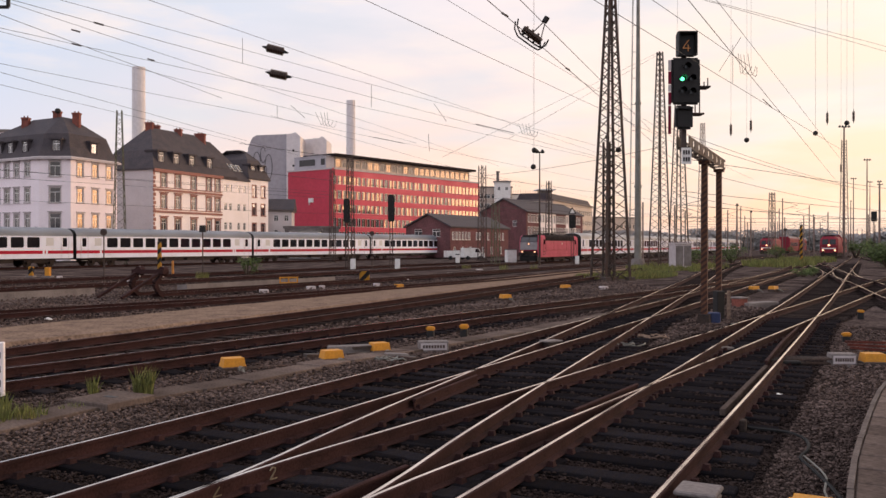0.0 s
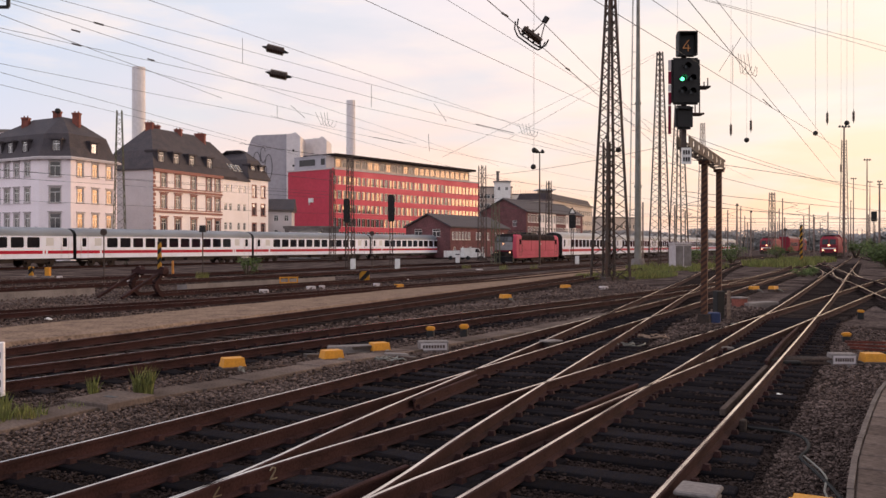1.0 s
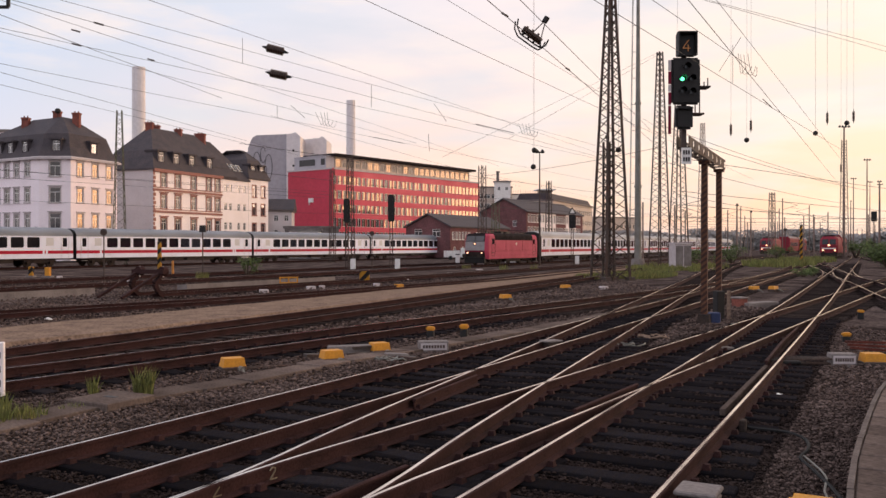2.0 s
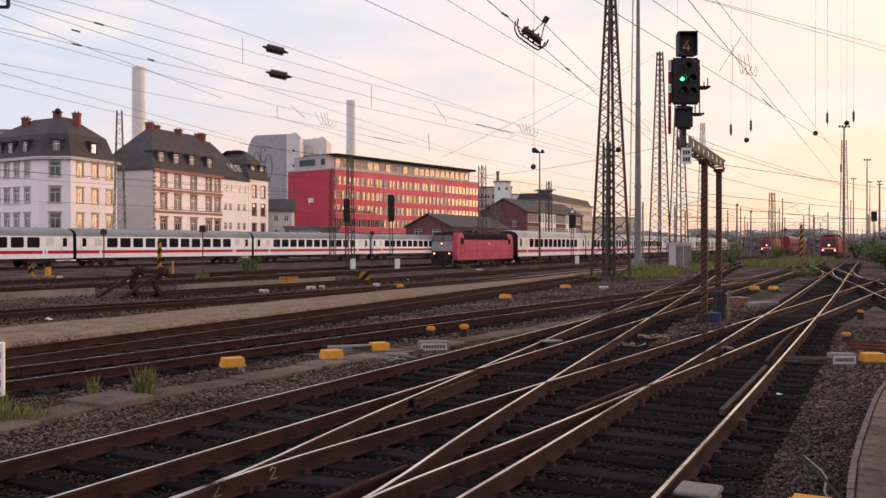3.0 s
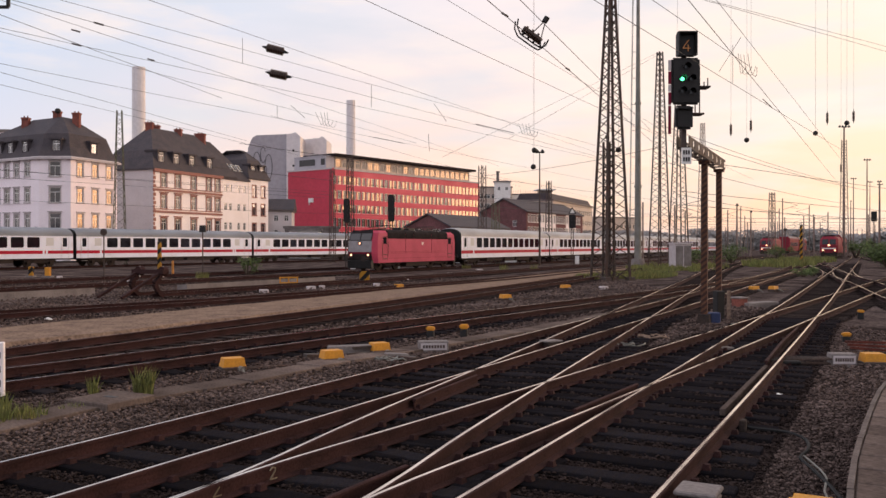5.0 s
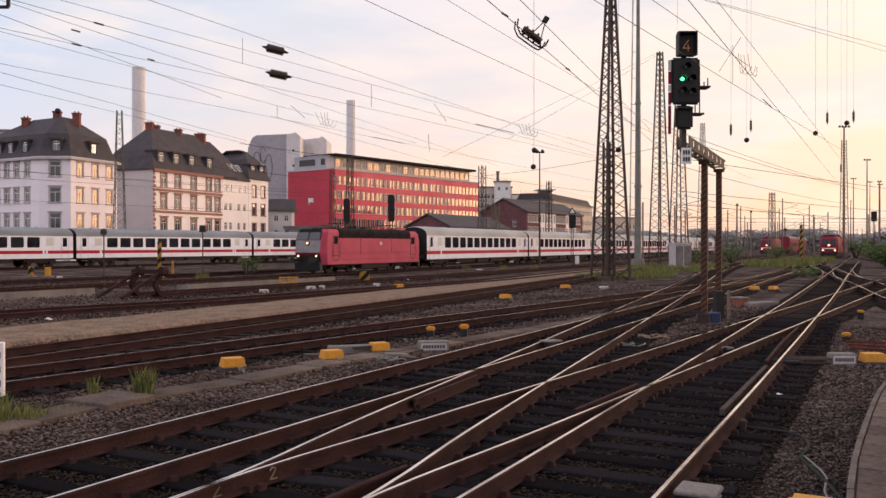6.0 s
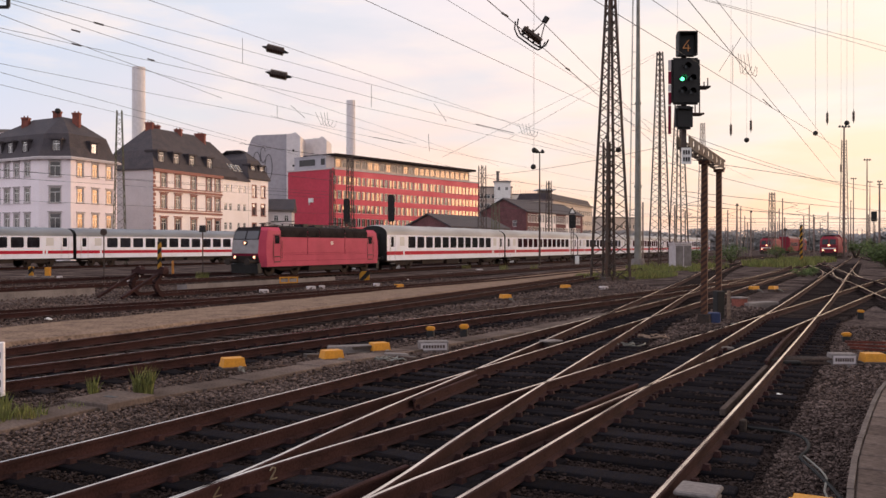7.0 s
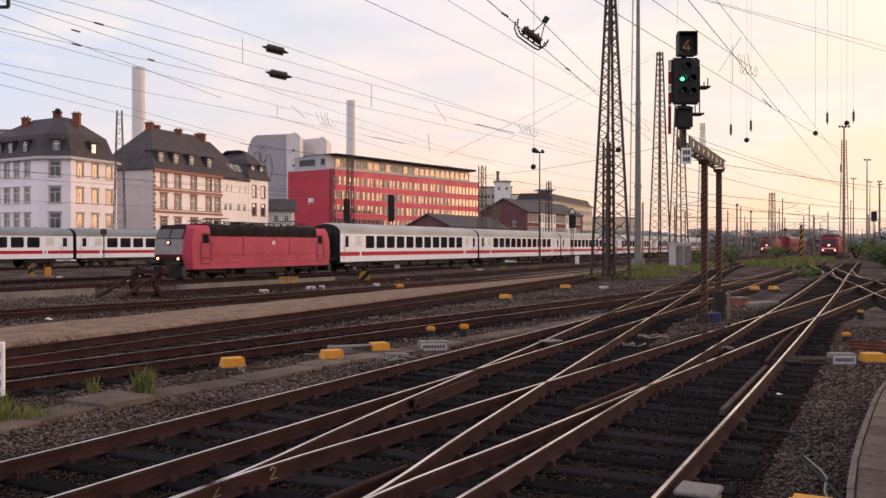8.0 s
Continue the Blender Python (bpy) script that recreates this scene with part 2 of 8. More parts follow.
# far foliage: distance haze is mixed into this pale grey base colour
FARTREE = mat("haze_pale_trees", (0.27, 0.265, 0.26), 0.95, vary=0.15, scale=0.08, grain=0.8, tint=(0.31, 0.29, 0.28), bump=0)
BARK = mat("bark", (0.07, 0.05, 0.035), 0.95, vary=0.3)
WIRE = mat("tarnished_copper_wire", (0.055, 0.048, 0.05), 0.6, 0.3, vary=0.2, bump=0)
PORCELAIN = mat("brown_porcelain", (0.06, 0.032, 0.022), 0.3, vary=0.2, bump=0)
LAMP_WHITE = glow("headlamp_light", (1.0, 0.47, 0.27), 3.0)
LAMP_RED = glow("tail_lamp_light", (1.0, 0.10, 0.04), 3.0)
LAMP_GREEN = glow("green_signal_light", (0.05, 1.0, 0.35), 5.0)
LAMP_DIM = glow("amber_figure_light", (0.42, 0.17, 0.05), 0.25)
CHALK = mat("painted_mark", (0.17, 0.135, 0.09), 0.8, vary=0.2)


# ---- mesh helpers ----
def mesh_of(bm, name, mats):
    me = bpy.data.meshes.new(name)
    bmesh.ops.recalc_face_normals(bm, faces=bm.faces)
    bm.to_mesh(me)
    bm.free()
    for m in mats if isinstance(mats, (list, tuple)) else [mats]:
        me.materials.append(m)
    return me


def part(name, bm, material, parent, label="", m=None):
    """One mesh object under a thing or a part; bm may be a finished mesh, to share it."""
    me = bm if isinstance(bm, bpy.types.Mesh) else mesh_of(bm, name, material)
    ob = new(name, me)
    ob.parent = parent
    if m is not None:
        ob.matrix_basis = m
    if label:
        tagged(ob, label)
    return ob


def thing(name, m, label, category, group="", kind=""):
    ob = new(name)
    ob.empty_display_size = 0.2
    ob.matrix_basis = m
    return tagged(ob, label, category, group, kind)


def whole(name, bm, material, label, category="", group="", kind="", m=None):
    """A thing that is one mesh."""
    ob = new(name, bm if isinstance(bm, bpy.types.Mesh) else mesh_of(bm, name, material))
    if m is not None:
        ob.matrix_basis = m
    return tagged(ob, label, category, group, kind)


def quad(bm, pts, mi=0):
    f = bm.faces.new([bm.verts.new(p) for p in pts])
    f.material_index = mi
    return f


def box(bm, x0, x1, y0, y1, z0, z1, mi=0, taper=0.0):
    t = taper
    v = [bm.verts.new(p) for p in ((x0, y0, z0), (x1, y0, z0), (x1, y1, z0), (x0, y1, z0), (x0 + t, y0 + t, z1), (x1 - t, y0 + t, z1), (x1 - t, y1 - t, z1), (x0 + t, y1 - t, z1))]
    for i in ((3, 2, 1, 0), (4, 5, 6, 7), (0, 1, 5, 4), (1, 2, 6, 5), (2, 3, 7, 6), (3, 0, 4, 7)):
        bm.faces.new([v[k] for k in i]).material_index = mi
    return v


def bevelled(x0, x1, y0, y1, z0, z1, r=0.02, seg=1):
    bm = bmesh.new()
    box(bm, x0, x1, y0, y1, z0, z1)
    bmesh.ops.bevel(bm, geom=bm.edges[:], offset=r, segments=seg, affect="EDGES")
    return bm


def tube(bm, p, q, r, r2=None, n=8, mi=0, caps=True):
    p, q = Vector(p), Vector(q)
    r2 = r if r2 is None else r2
    ax = (q - p).normalized()
    u = ax.orthogonal().normalized()
    w = ax.cross(u)
    a, b = [], []
    for i in range(n):
        c, s = math.cos(2 * math.pi * i / n), math.sin(2 * math.pi * i / n)
        a.append(bm.verts.new(p + (u * c + w * s) * r))
        b.append(bm.verts.new(q + (u * c + w * s) * r2))
    for i in range(n):
        j = (i + 1) % n
        bm.faces.new((a[i], a[j], b[j], b[i])).material_index = mi
    if caps:
        bm.faces.new(a[::-1]).material_index = mi
        bm.faces.new(b).material_index = mi


def poly_tube(bm, pts, r, n=5, mi=0):
    """One unbroken tube along a line of points."""
    pts = [Vector(p) for p in pts]
    rings = []
    for i, p in enumerate(pts):
        ax = (pts[min(i + 1, len(pts) - 1)] - pts[max(i - 1, 0)])
        ax = ax.normalized() if ax.length > 1e-6 else Vector((0, 0, 1))
        u = ax.cross(Vector((0.31, 0.17, 0.93))).normalized()
        w = ax.cross(u)
        rings.append([bm.verts.new(p + (u * math.cos(2 * math.pi * k / n) + w * math.sin(2 * math.pi * k / n)) * r) for k in range(n)])
    for A, B in zip(rings, rings[1:]):
        for k in range(n):
            bm.faces.new((A[k], A[(k + 1) % n], B[(k + 1) % n], B[k])).material_index = mi
    bm.faces.new(rings[0][::-1]).material_index = mi
    bm.faces.new(rings[-1]).material_index = mi


def ring_frame(bm, w, h, f, y0, y1, mi=0):
    """A rectangular frame in one piece, round the origin in x and z."""
    R = []
    for y in (y0, y1):
        R.append([bm.verts.new((sx * w / 2, y, sz * h / 2)) for sx, sz in ((-1, -1), (1, -1), (1, 1), (-1, 1))])
        R.append([bm.verts.new((sx * (w / 2 - f), y, sz * (h / 2 - f))) for sx, sz in ((-1, -1), (1, -1), (1, 1), (-1, 1))])
    o0, i0, o1, i1 = R
    for k in range(4):
        j = (k + 1) % 4
        for q in ((o0[k], o0[j], i0[j], i0[k]), (o1[k], i1[k], i1[j], o1[j]), (o0[k], o1[k], o1[j], o0[j]), (i0[k], i0[j], i1[j], i1[k])):
            bm.faces.new(q).material_index = mi


def bar(bm, p, q, w=0.06, mi=0):
    """A square bar between two points."""
    tube(bm, p, q, w * 0.7, n=4, mi=mi)


def extrude(bm, prof, x0, x1, mi=0, axis="x"):
    """A closed profile of (y, z), drawn out along x (or of (x, z) along y, or of (x, y) along z)."""
    def at(a, b, s):
        return (s, a, b) if axis == "x" else (a, s, b) if axis == "y" else (a, b, s)
    A = [bm.verts.new(at(a, b, x0)) for a, b in prof]
    B = [bm.verts.new(at(a, b, x1)) for a, b in prof]
    n = len(prof)
    for i in range(n):
        j = (i + 1) % n
        bm.faces.new((A[i], A[j], B[j], B[i])).material_index = mi
    bm.faces.new(A[::-1]).material_index = mi
    bm.faces.new(B).material_index = mi


def panel(bm, o, u, width, z0, z1, holes, depth=0.2, mi=0):
    """A wall from o along u (unit, level) with openings (x0, x1, z0, z1) and their reveals; its outside lies to the right of u."""
    o, u = Vector(o), Vector(u).normalized()
    inward = Vector((-u.y, u.x, 0)) * depth
    xs = sorted({0.0, width, *[h[0] for h in holes], *[h[1] for h in holes]})
    zs = sorted({z0, z1, *[h[2] for h in holes], *[h[3] for h in holes]})
    def P(x, z, d=0):
        return o + u * x + Vector((0, 0, z)) + (inward if d else Vector())
    for i in range(len(xs) - 1):
        for j in range(len(zs) - 1):
            cx, cz = (xs[i] + xs[i + 1]) / 2, (zs[j] + zs[j + 1]) / 2
            if any(h[0] < cx < h[1] and h[2] < cz < h[3] for h in holes):
                continue
            quad(bm, (P(xs[i], zs[j]), P(xs[i + 1], zs[j]), P(xs[i + 1], zs[j + 1]), P(xs[i], zs[j + 1])), mi)
    for a, b, c, d in holes:
        for p, q in (((a, c), (b, c)), ((b, c), (b, d)), ((b, d), (a, d)), ((a, d), (a, c))):
            quad(bm, (P(*p), P(*q), P(*q, 1), P(*p, 1)), mi)


def basis(o, u):
    """A pose whose x runs along u and whose -y points out of the wall."""
    u = Vector(u).normalized()
    return Matrix.Translation(Vector(o)) @ Matrix.Rotation(math.atan2(u.y, u.x), 4, "Z")


def smooth_path(pts, step=1.0):
    """A path through the points, in even steps."""
    P = [Vector((x, y, 0)) for x, y in pts]
    P = [P[0] * 2 - P[1]] + P + [P[-1] * 2 - P[-2]]
    out = []
    for i in range(1, len(P) - 2):
        a, b, c, d = P[i - 1], P[i], P[i + 1], P[i + 2]
        n = max(2, int((c - b).length / 0.25))
        for k in range(n):
            t = k / n
            out.append(0.5 * ((2 * b) + (c - a) * t + (2 * a - 5 * b + 4 * c - d) * t * t + (3 * b - a - 3 * c + d) * t ** 3))
    out.append(P[-2])
    res, left = [out[0]], step
    for p, q in zip(out, out[1:]):
        l = (q - p).length
        while l >= left:
            p = p.lerp(q, left / l)
            res.append(p.copy())
            l -= left
            left = step
        left -= l
    return res


def sides(path):
    n = len(path)
    return [((path[min(i + 1, n - 1)] - path[max(i - 1, 0)]).normalized()) for i in range(n)]


def sweep(bm, path, prof, mis, off=0.0, closed=True):
    """A profile of (across, z) drawn along a level path; mis: a material for each side of the profile."""
    dirs = sides(path)
    rows = []
    for p, d in zip(path, dirs):
        s = Vector((d.y, -d.x, 0))
        rows.append([bm.verts.new(p + s * (off + a) + Vector((0, 0, z))) for a, z in prof])
    n = len(prof)
    for A, B in zip(rows, rows[1:]):
        for i in range(n if closed else n - 1):
            j = (i + 1) % n
            f = bm.faces.new((A[i], A[j], B[j], B[i]))
            f.material_index = mis[i] if isinstance(mis, (list, tuple)) else mis
    if closed:
        bm.faces.new(rows[0])
        bm.faces.new(rows[-1][::-1])


GROUND_Z = -0.21
BED_Z = -0.265                           # the loose bed between the sleepers
KERB = mat("worn_kerb_stone", (0.15, 0.125, 0.115), 0.9, vary=0.2, scale=3, grain=30, bump=0.3, tint=(0.10, 0.082, 0.075), spec=0.05)


# ---- ground ----
def build_ground():
    bm = bmesh.new()
    xs = [-3000, -900, -300, -120, -60, *np.arange(-36, 60, 1.5), 90, 160, 400, 1200, 3000]
    ys = [-2000, -400, -60, -10, *np.arange(0, 70, 1.5), 80, 110, 160, 300, 800, 2500, 4500]
    V = [[bm.verts.new((x, y, GROUND_Z + (-0.055 + 0.015 * (noise.noise((x * 0.35, y * 0.35, 0))) if -36 < x < 60 and -1 < y < 70 else 0))) for y in ys] for x in xs]
    for i in range(len(xs) - 1):
        for j in range(len(ys) - 1):
            bm.faces.new((V[i][j], V[i + 1][j], V[i + 1][j + 1], V[i][j + 1]))
    whole("ground", bm, BALLAST, "dark brown ballast ground of the railway yard", "ground", kind="structure")


build_ground()

# ---- tracks: their middle lines on the plan ----
def line(x, y, slope, y0, y1):
    return [(x + slope * (y0 - y), y0), (x + slope * (y1 - y), y1)]


TRACKS = {
    "A": [(-8.2, 0), (-3.83, 8.24), (1.55, 18.5), (9.95, 34.5), (26, 66), (44, 103), (70, 156), (160, 340)],
    "B": [(-5.15, 0), (-3.2, 3.9), (-1.45, 7.5), (-0.42, 10.3), (1.48, 15.29), (5.3, 25.3), (14.4, 49.3), (24.5, 76), (38, 108), (62, 160), (150, 340)],
    "C": [(-5.15, 0), (-3.2, 3.9), (-1.45, 7.5), (0.44, 10.4), (3.3, 14.8), (8.35, 22.6), (21.3, 42.6), (33, 60.7), (48, 84)],
    "D": [(-6.7, -7.4), (-2.85, 0), (0.99, 7.39), (4.75, 14.6), (10.2, 25.2), (19.0, 42.5), (39.6, 83.5), (72, 148), (170, 344)],
    "F": [(-16, 2), (-10.0, 10.7), (-3.03, 20.9), (3.5, 30.4), (12.5, 43.5), (24, 62), (40, 93), (68, 150)],
    "G": [(-15.5, 3), (-7.64, 20), (-3.04, 30), (1.56, 40.5), (9.2, 58), (20, 82), (36, 115), (64, 172)],
    "H": [(-25, 12), (-14.6, 28), (-8.4, 36), (3.0, 55), (13, 76), (30, 110), (60, 170)],
    "I": [(-13.9, 39.0), (-7, 51), (4, 72), (22, 107), (56, 172)],
    "J": [(-37.0, 36), (-24.0, 58), (-12, 81), (2, 108), (34, 170)],
    "M": [(-9.78 - 0.458 * 60, 67.65 - 0.889 * 60), (-9.78, 67.65), (-9.78 + 0.458 * 200, 67.65 + 0.889 * 200)],
    "N": [(-39.6 - 0.51 * 60, 89.1 - 0.86 * 60), (-39.6, 89.1), (-39.6 + 0.51 * 180, 89.1 + 0.86 * 180)],
    "P": [(30, 36), (38, 55.5), (46, 79), (58, 110), (82, 165), (170, 350)],
    "Q": [(16, 26), (19.5, 36), (24.9, 50), (33, 72), (48, 111), (66, 155)],
}
SHINY = {"A": 1, "B": 1, "C": 1, "D": 1, "F": 1, "G": 0, "H": 0, "I": 0, "J": 0, "M": 1, "N": 0, "P": 1, "Q": 1}
PATHS = {k: smooth_path(v, 0.63) for k, v in TRACKS.items()}
RAILPROF = [(-0.075, -0.172), (-0.075, -0.160), (-0.012, -0.140), (-0.012, -0.045), (-0.036, -0.035), (-0.036, -0.010), (-0.017, 0.0), (0.020, 0.0), (0.036, -0.008), (0.036, -0.035), (0.012, -0.045), (0.012, -0.140), (0.075, -0.160), (0.075, -0.172)]
RAILMAT = [0, 0, 0, 0, 0, 0, 1, 0, 0, 0, 0, 0, 0, 0]


def sleeper_mesh(w=0.26, length=2.6, name="sleeper"):
    bm = bmesh.new()
    box(bm, -length / 2, length / 2, -w / 2, w / 2, -0.33, -0.176)
    bmesh.ops.bevel(bm, geom=[e for e in bm.edges if min(v.co.z for v in e.verts) > -0.2], offset=0.012, segments=1, affect="EDGES")
    return mesh_of(bm, name, SLEEPER)


def build_tracks():
    rng = random.Random(4)
    short = sleeper_mesh()
    for key, path in PATHS.items():
        t = thing("railway_track", Matrix.Identity(4), "worn steel rails on dark tarred sleepers" if SHINY[key] else "rusty little-used rails on dark sleepers", "railway track", "tracks of the yard", "structure")
        coarse = path[::1] if path[0].y < 45 else path[::3]
        for off in (-0.7525, 0.7525):
            bm = bmesh.new()
            sweep(bm, coarse, RAILPROF, RAILMAT, off)
            part("rail", bm, [RUST, SHINE if SHINY[key] else DULL], t)
        dirs = sides(path)
        far = bmesh.new()
        clips = bmesh.new()
        for p, d in zip(path, dirs):
            if p.y < 2 or p.y > 110:
                continue
            s = Vector((d.y, -d.x, 0))
            near = p.length < 30 and key in "ABCDF" and abs(p.x) < 0.75 * p.y + 3
            if near:
                m = basis(p + Vector((0, 0, rng.uniform(-0.008, 0.008))), s) @ pose(rng.uniform(-0.05, 0.05), rng.uniform(-0.03, 0.03), 0, 0, 0, rng.uniform(-1.2, 1.2))
                part("sleeper", short, None, t, m=m)
                for off in (-0.7525, 0.7525):
                    for q in (-0.115, 0.115):
                        c = p + s * (off + q)
                        a, b = s * 0.045, d * 0.05
                        v = [bmesh_v for bmesh_v in ((c - a - b), (c + a - b), (c + a + b), (c - a + b))]
                        lo = [clips.verts.new(x + Vector((0, 0, -0.176))) for x in v]
                        hi = [clips.verts.new(c + (x - c) * 0.7 + Vector((0, 0, -0.115))) for x in v]
                        clips.faces.new(hi)
                        for i in range(4):
                            clips.faces.new((lo[i], lo[(i + 1) % 4], hi[(i + 1) % 4], hi[i]))
            else:
                a, b = s * 1.3, d * 0.13
                v = [p - a - b, p + a - b, p + a + b, p - a + b]
                lo = [far.verts.new(x + Vector((0, 0, -0.3))) for x in v]
                hi = [far.verts.new(x + Vector((0, 0, -0.176))) for x in v]
                far.faces.new(hi)
                for i in range(4):
                    far.faces.new((lo[i], lo[(i + 1) % 4], hi[(i + 1) % 4], hi[i]))
        if len(far.faces):
            tagged(part("far_sleepers", far, OLDWOOD, t), kind="stuff")
        if len(clips.faces):
            tagged(part("rail_clips", clips, RUST, t), kind="stuff")


build_tracks()


def build_beds():
    """Oil-stained beds under the nearest tracks, each a little above the other."""
    for k, key in enumerate("ABCDF"):
        bm = bmesh.new()
        path = [p for p in PATHS[key] if -4 < p.y < 30][::2]
        rows = []
        for i, (p, d) in enumerate(zip(path, sides(path))):
            s = Vector((d.y, -d.x, 0))
            rows.append([bm.verts.new(p + s * e * (1.35 + 0.18 * noise.noise((i * 0.6, k * 5 + e, 0))) + Vector((0, 0, BED_Z + 0.022 + 0.004 * k))) for e in (-1, 1)])
        for A, B in zip(rows, rows[1:]):
            bm.faces.new((A[0], A[1], B[1], B[0]))
        whole("track_bed", bm, OILBED, "oil-dark ballast bed under the rails", "track bed", "track beds", "structure")


build_beds()


def wing_rail(pts, label):
    """A short loose rail beside a crossing."""
    bm = bmesh.new()
    path = smooth_path(pts, 0.5)
    sweep(bm, path, [(a * 0.9, z - 0.012) for a, z in RAILPROF], 0)
    whole("wing_rail", bm, [RUST], label, "rail", "short crossing rails")


for pts in ([(-1.35, 6.8), (-0.85, 7.75), (-0.24, 8.75)], [(1.78, 11.45), (2.5, 12.6), (3.25, 13.8)], [(-0.42, 12.2), (0.1, 13.4), (0.62, 14.6)], [(6.2, 16.26), (7.85, 19.6), (9.6, 22.95)]):
    wing_rail(pts, "short rusty wing rail beside a crossing")


# curved slip rails in the far crossing
for pts in ([(44.2, 104.11), (35.83, 81.09), (30.4, 67.77), (24.88, 56.23)], [(40.02, 87.54), (35.49, 77.29), (28.39, 61.46), (24.48, 51.81)], [(44.45, 97.93), (32.88, 69.19), (29.29, 61.46), (23.64, 50.24)], [(39.95, 83.13), (34.94, 72.22), (29.6, 60.34), (24.74, 47.35)]):
    bm = bmesh.new()
    sweep(bm, smooth_path(pts, 0.6), RAILPROF, RAILMAT)
    whole("slip_rail", bm, [RUST, SHINE], "curved worn slip rail in a track crossing", "rail", "slip rails")


# ---- vehicles: x forward, y towards their left, z up from the rail ----
def wheelset_mesh(r=0.5):
    bm = bmesh.new()
    for y in (-0.75, 0.75):
        s = 1 if y > 0 else -1
        tube(bm, (0, y - 0.065 * s, 0), (0, y + 0.065 * s, 0), r, n=20)
        tube(bm, (0, y - 0.09 * s, 0), (0, y - 0.06 * s, 0), r + 0.03, n=20)
        tube(bm, (0, y + 0.06 * s, 0), (0, y + 0.13 * s, 0), 0.16, n=10)
        for k in range(6):
            a = k * math.pi / 2
            tube(bm, (0.28 * math.cos(a), y + 0.06 * s, 0.28 * math.sin(a)), (0.28 * math.cos(a), y + 0.075 * s, 0.28 * math.sin(a)), 0.07, n=6)
    tube(bm, (0, -0.8, 0), (0, 0.8, 0), 0.08, n=8)
    return mesh_of(bm, "wheelset", SOOT)


def bogie_mesh(wb=2.5):
    bm = bmesh.new()
    for y in (-1.0, 1.0):
        extrude(bm, [(-wb / 2 - 0.5, 0.55), (-wb / 2 + 0.3, 0.50), (-0.5, 0.38), (0.5, 0.38), (wb / 2 - 0.3, 0.50), (wb / 2 + 0.5, 0.55), (wb / 2 + 0.5, 0.72), (-wb / 2 - 0.5, 0.72)], y - 0.07, y + 0.07, axis="y")
        for x in (-wb / 2, wb / 2):
            box(bm, x - 0.17, x + 0.17, y - 0.12, y + 0.12, 0.33, 0.66)
            tube(bm, (x - 0.35, y, 0.5), (x - 0.35, y, 0.8), 0.09, n=8)
            tube(bm, (x + 0.35, y, 0.5), (x + 0.35, y, 0.8), 0.09, n=8)
    box(bm, -0.35, 0.35, -1.0, 1.0, 0.45, 0.8)
    return mesh_of(bm, "bogie", SOOT)


WHEELS = []
COACH_WINDOWS = [-8.55 + 1.71 * k for k in range(11)]


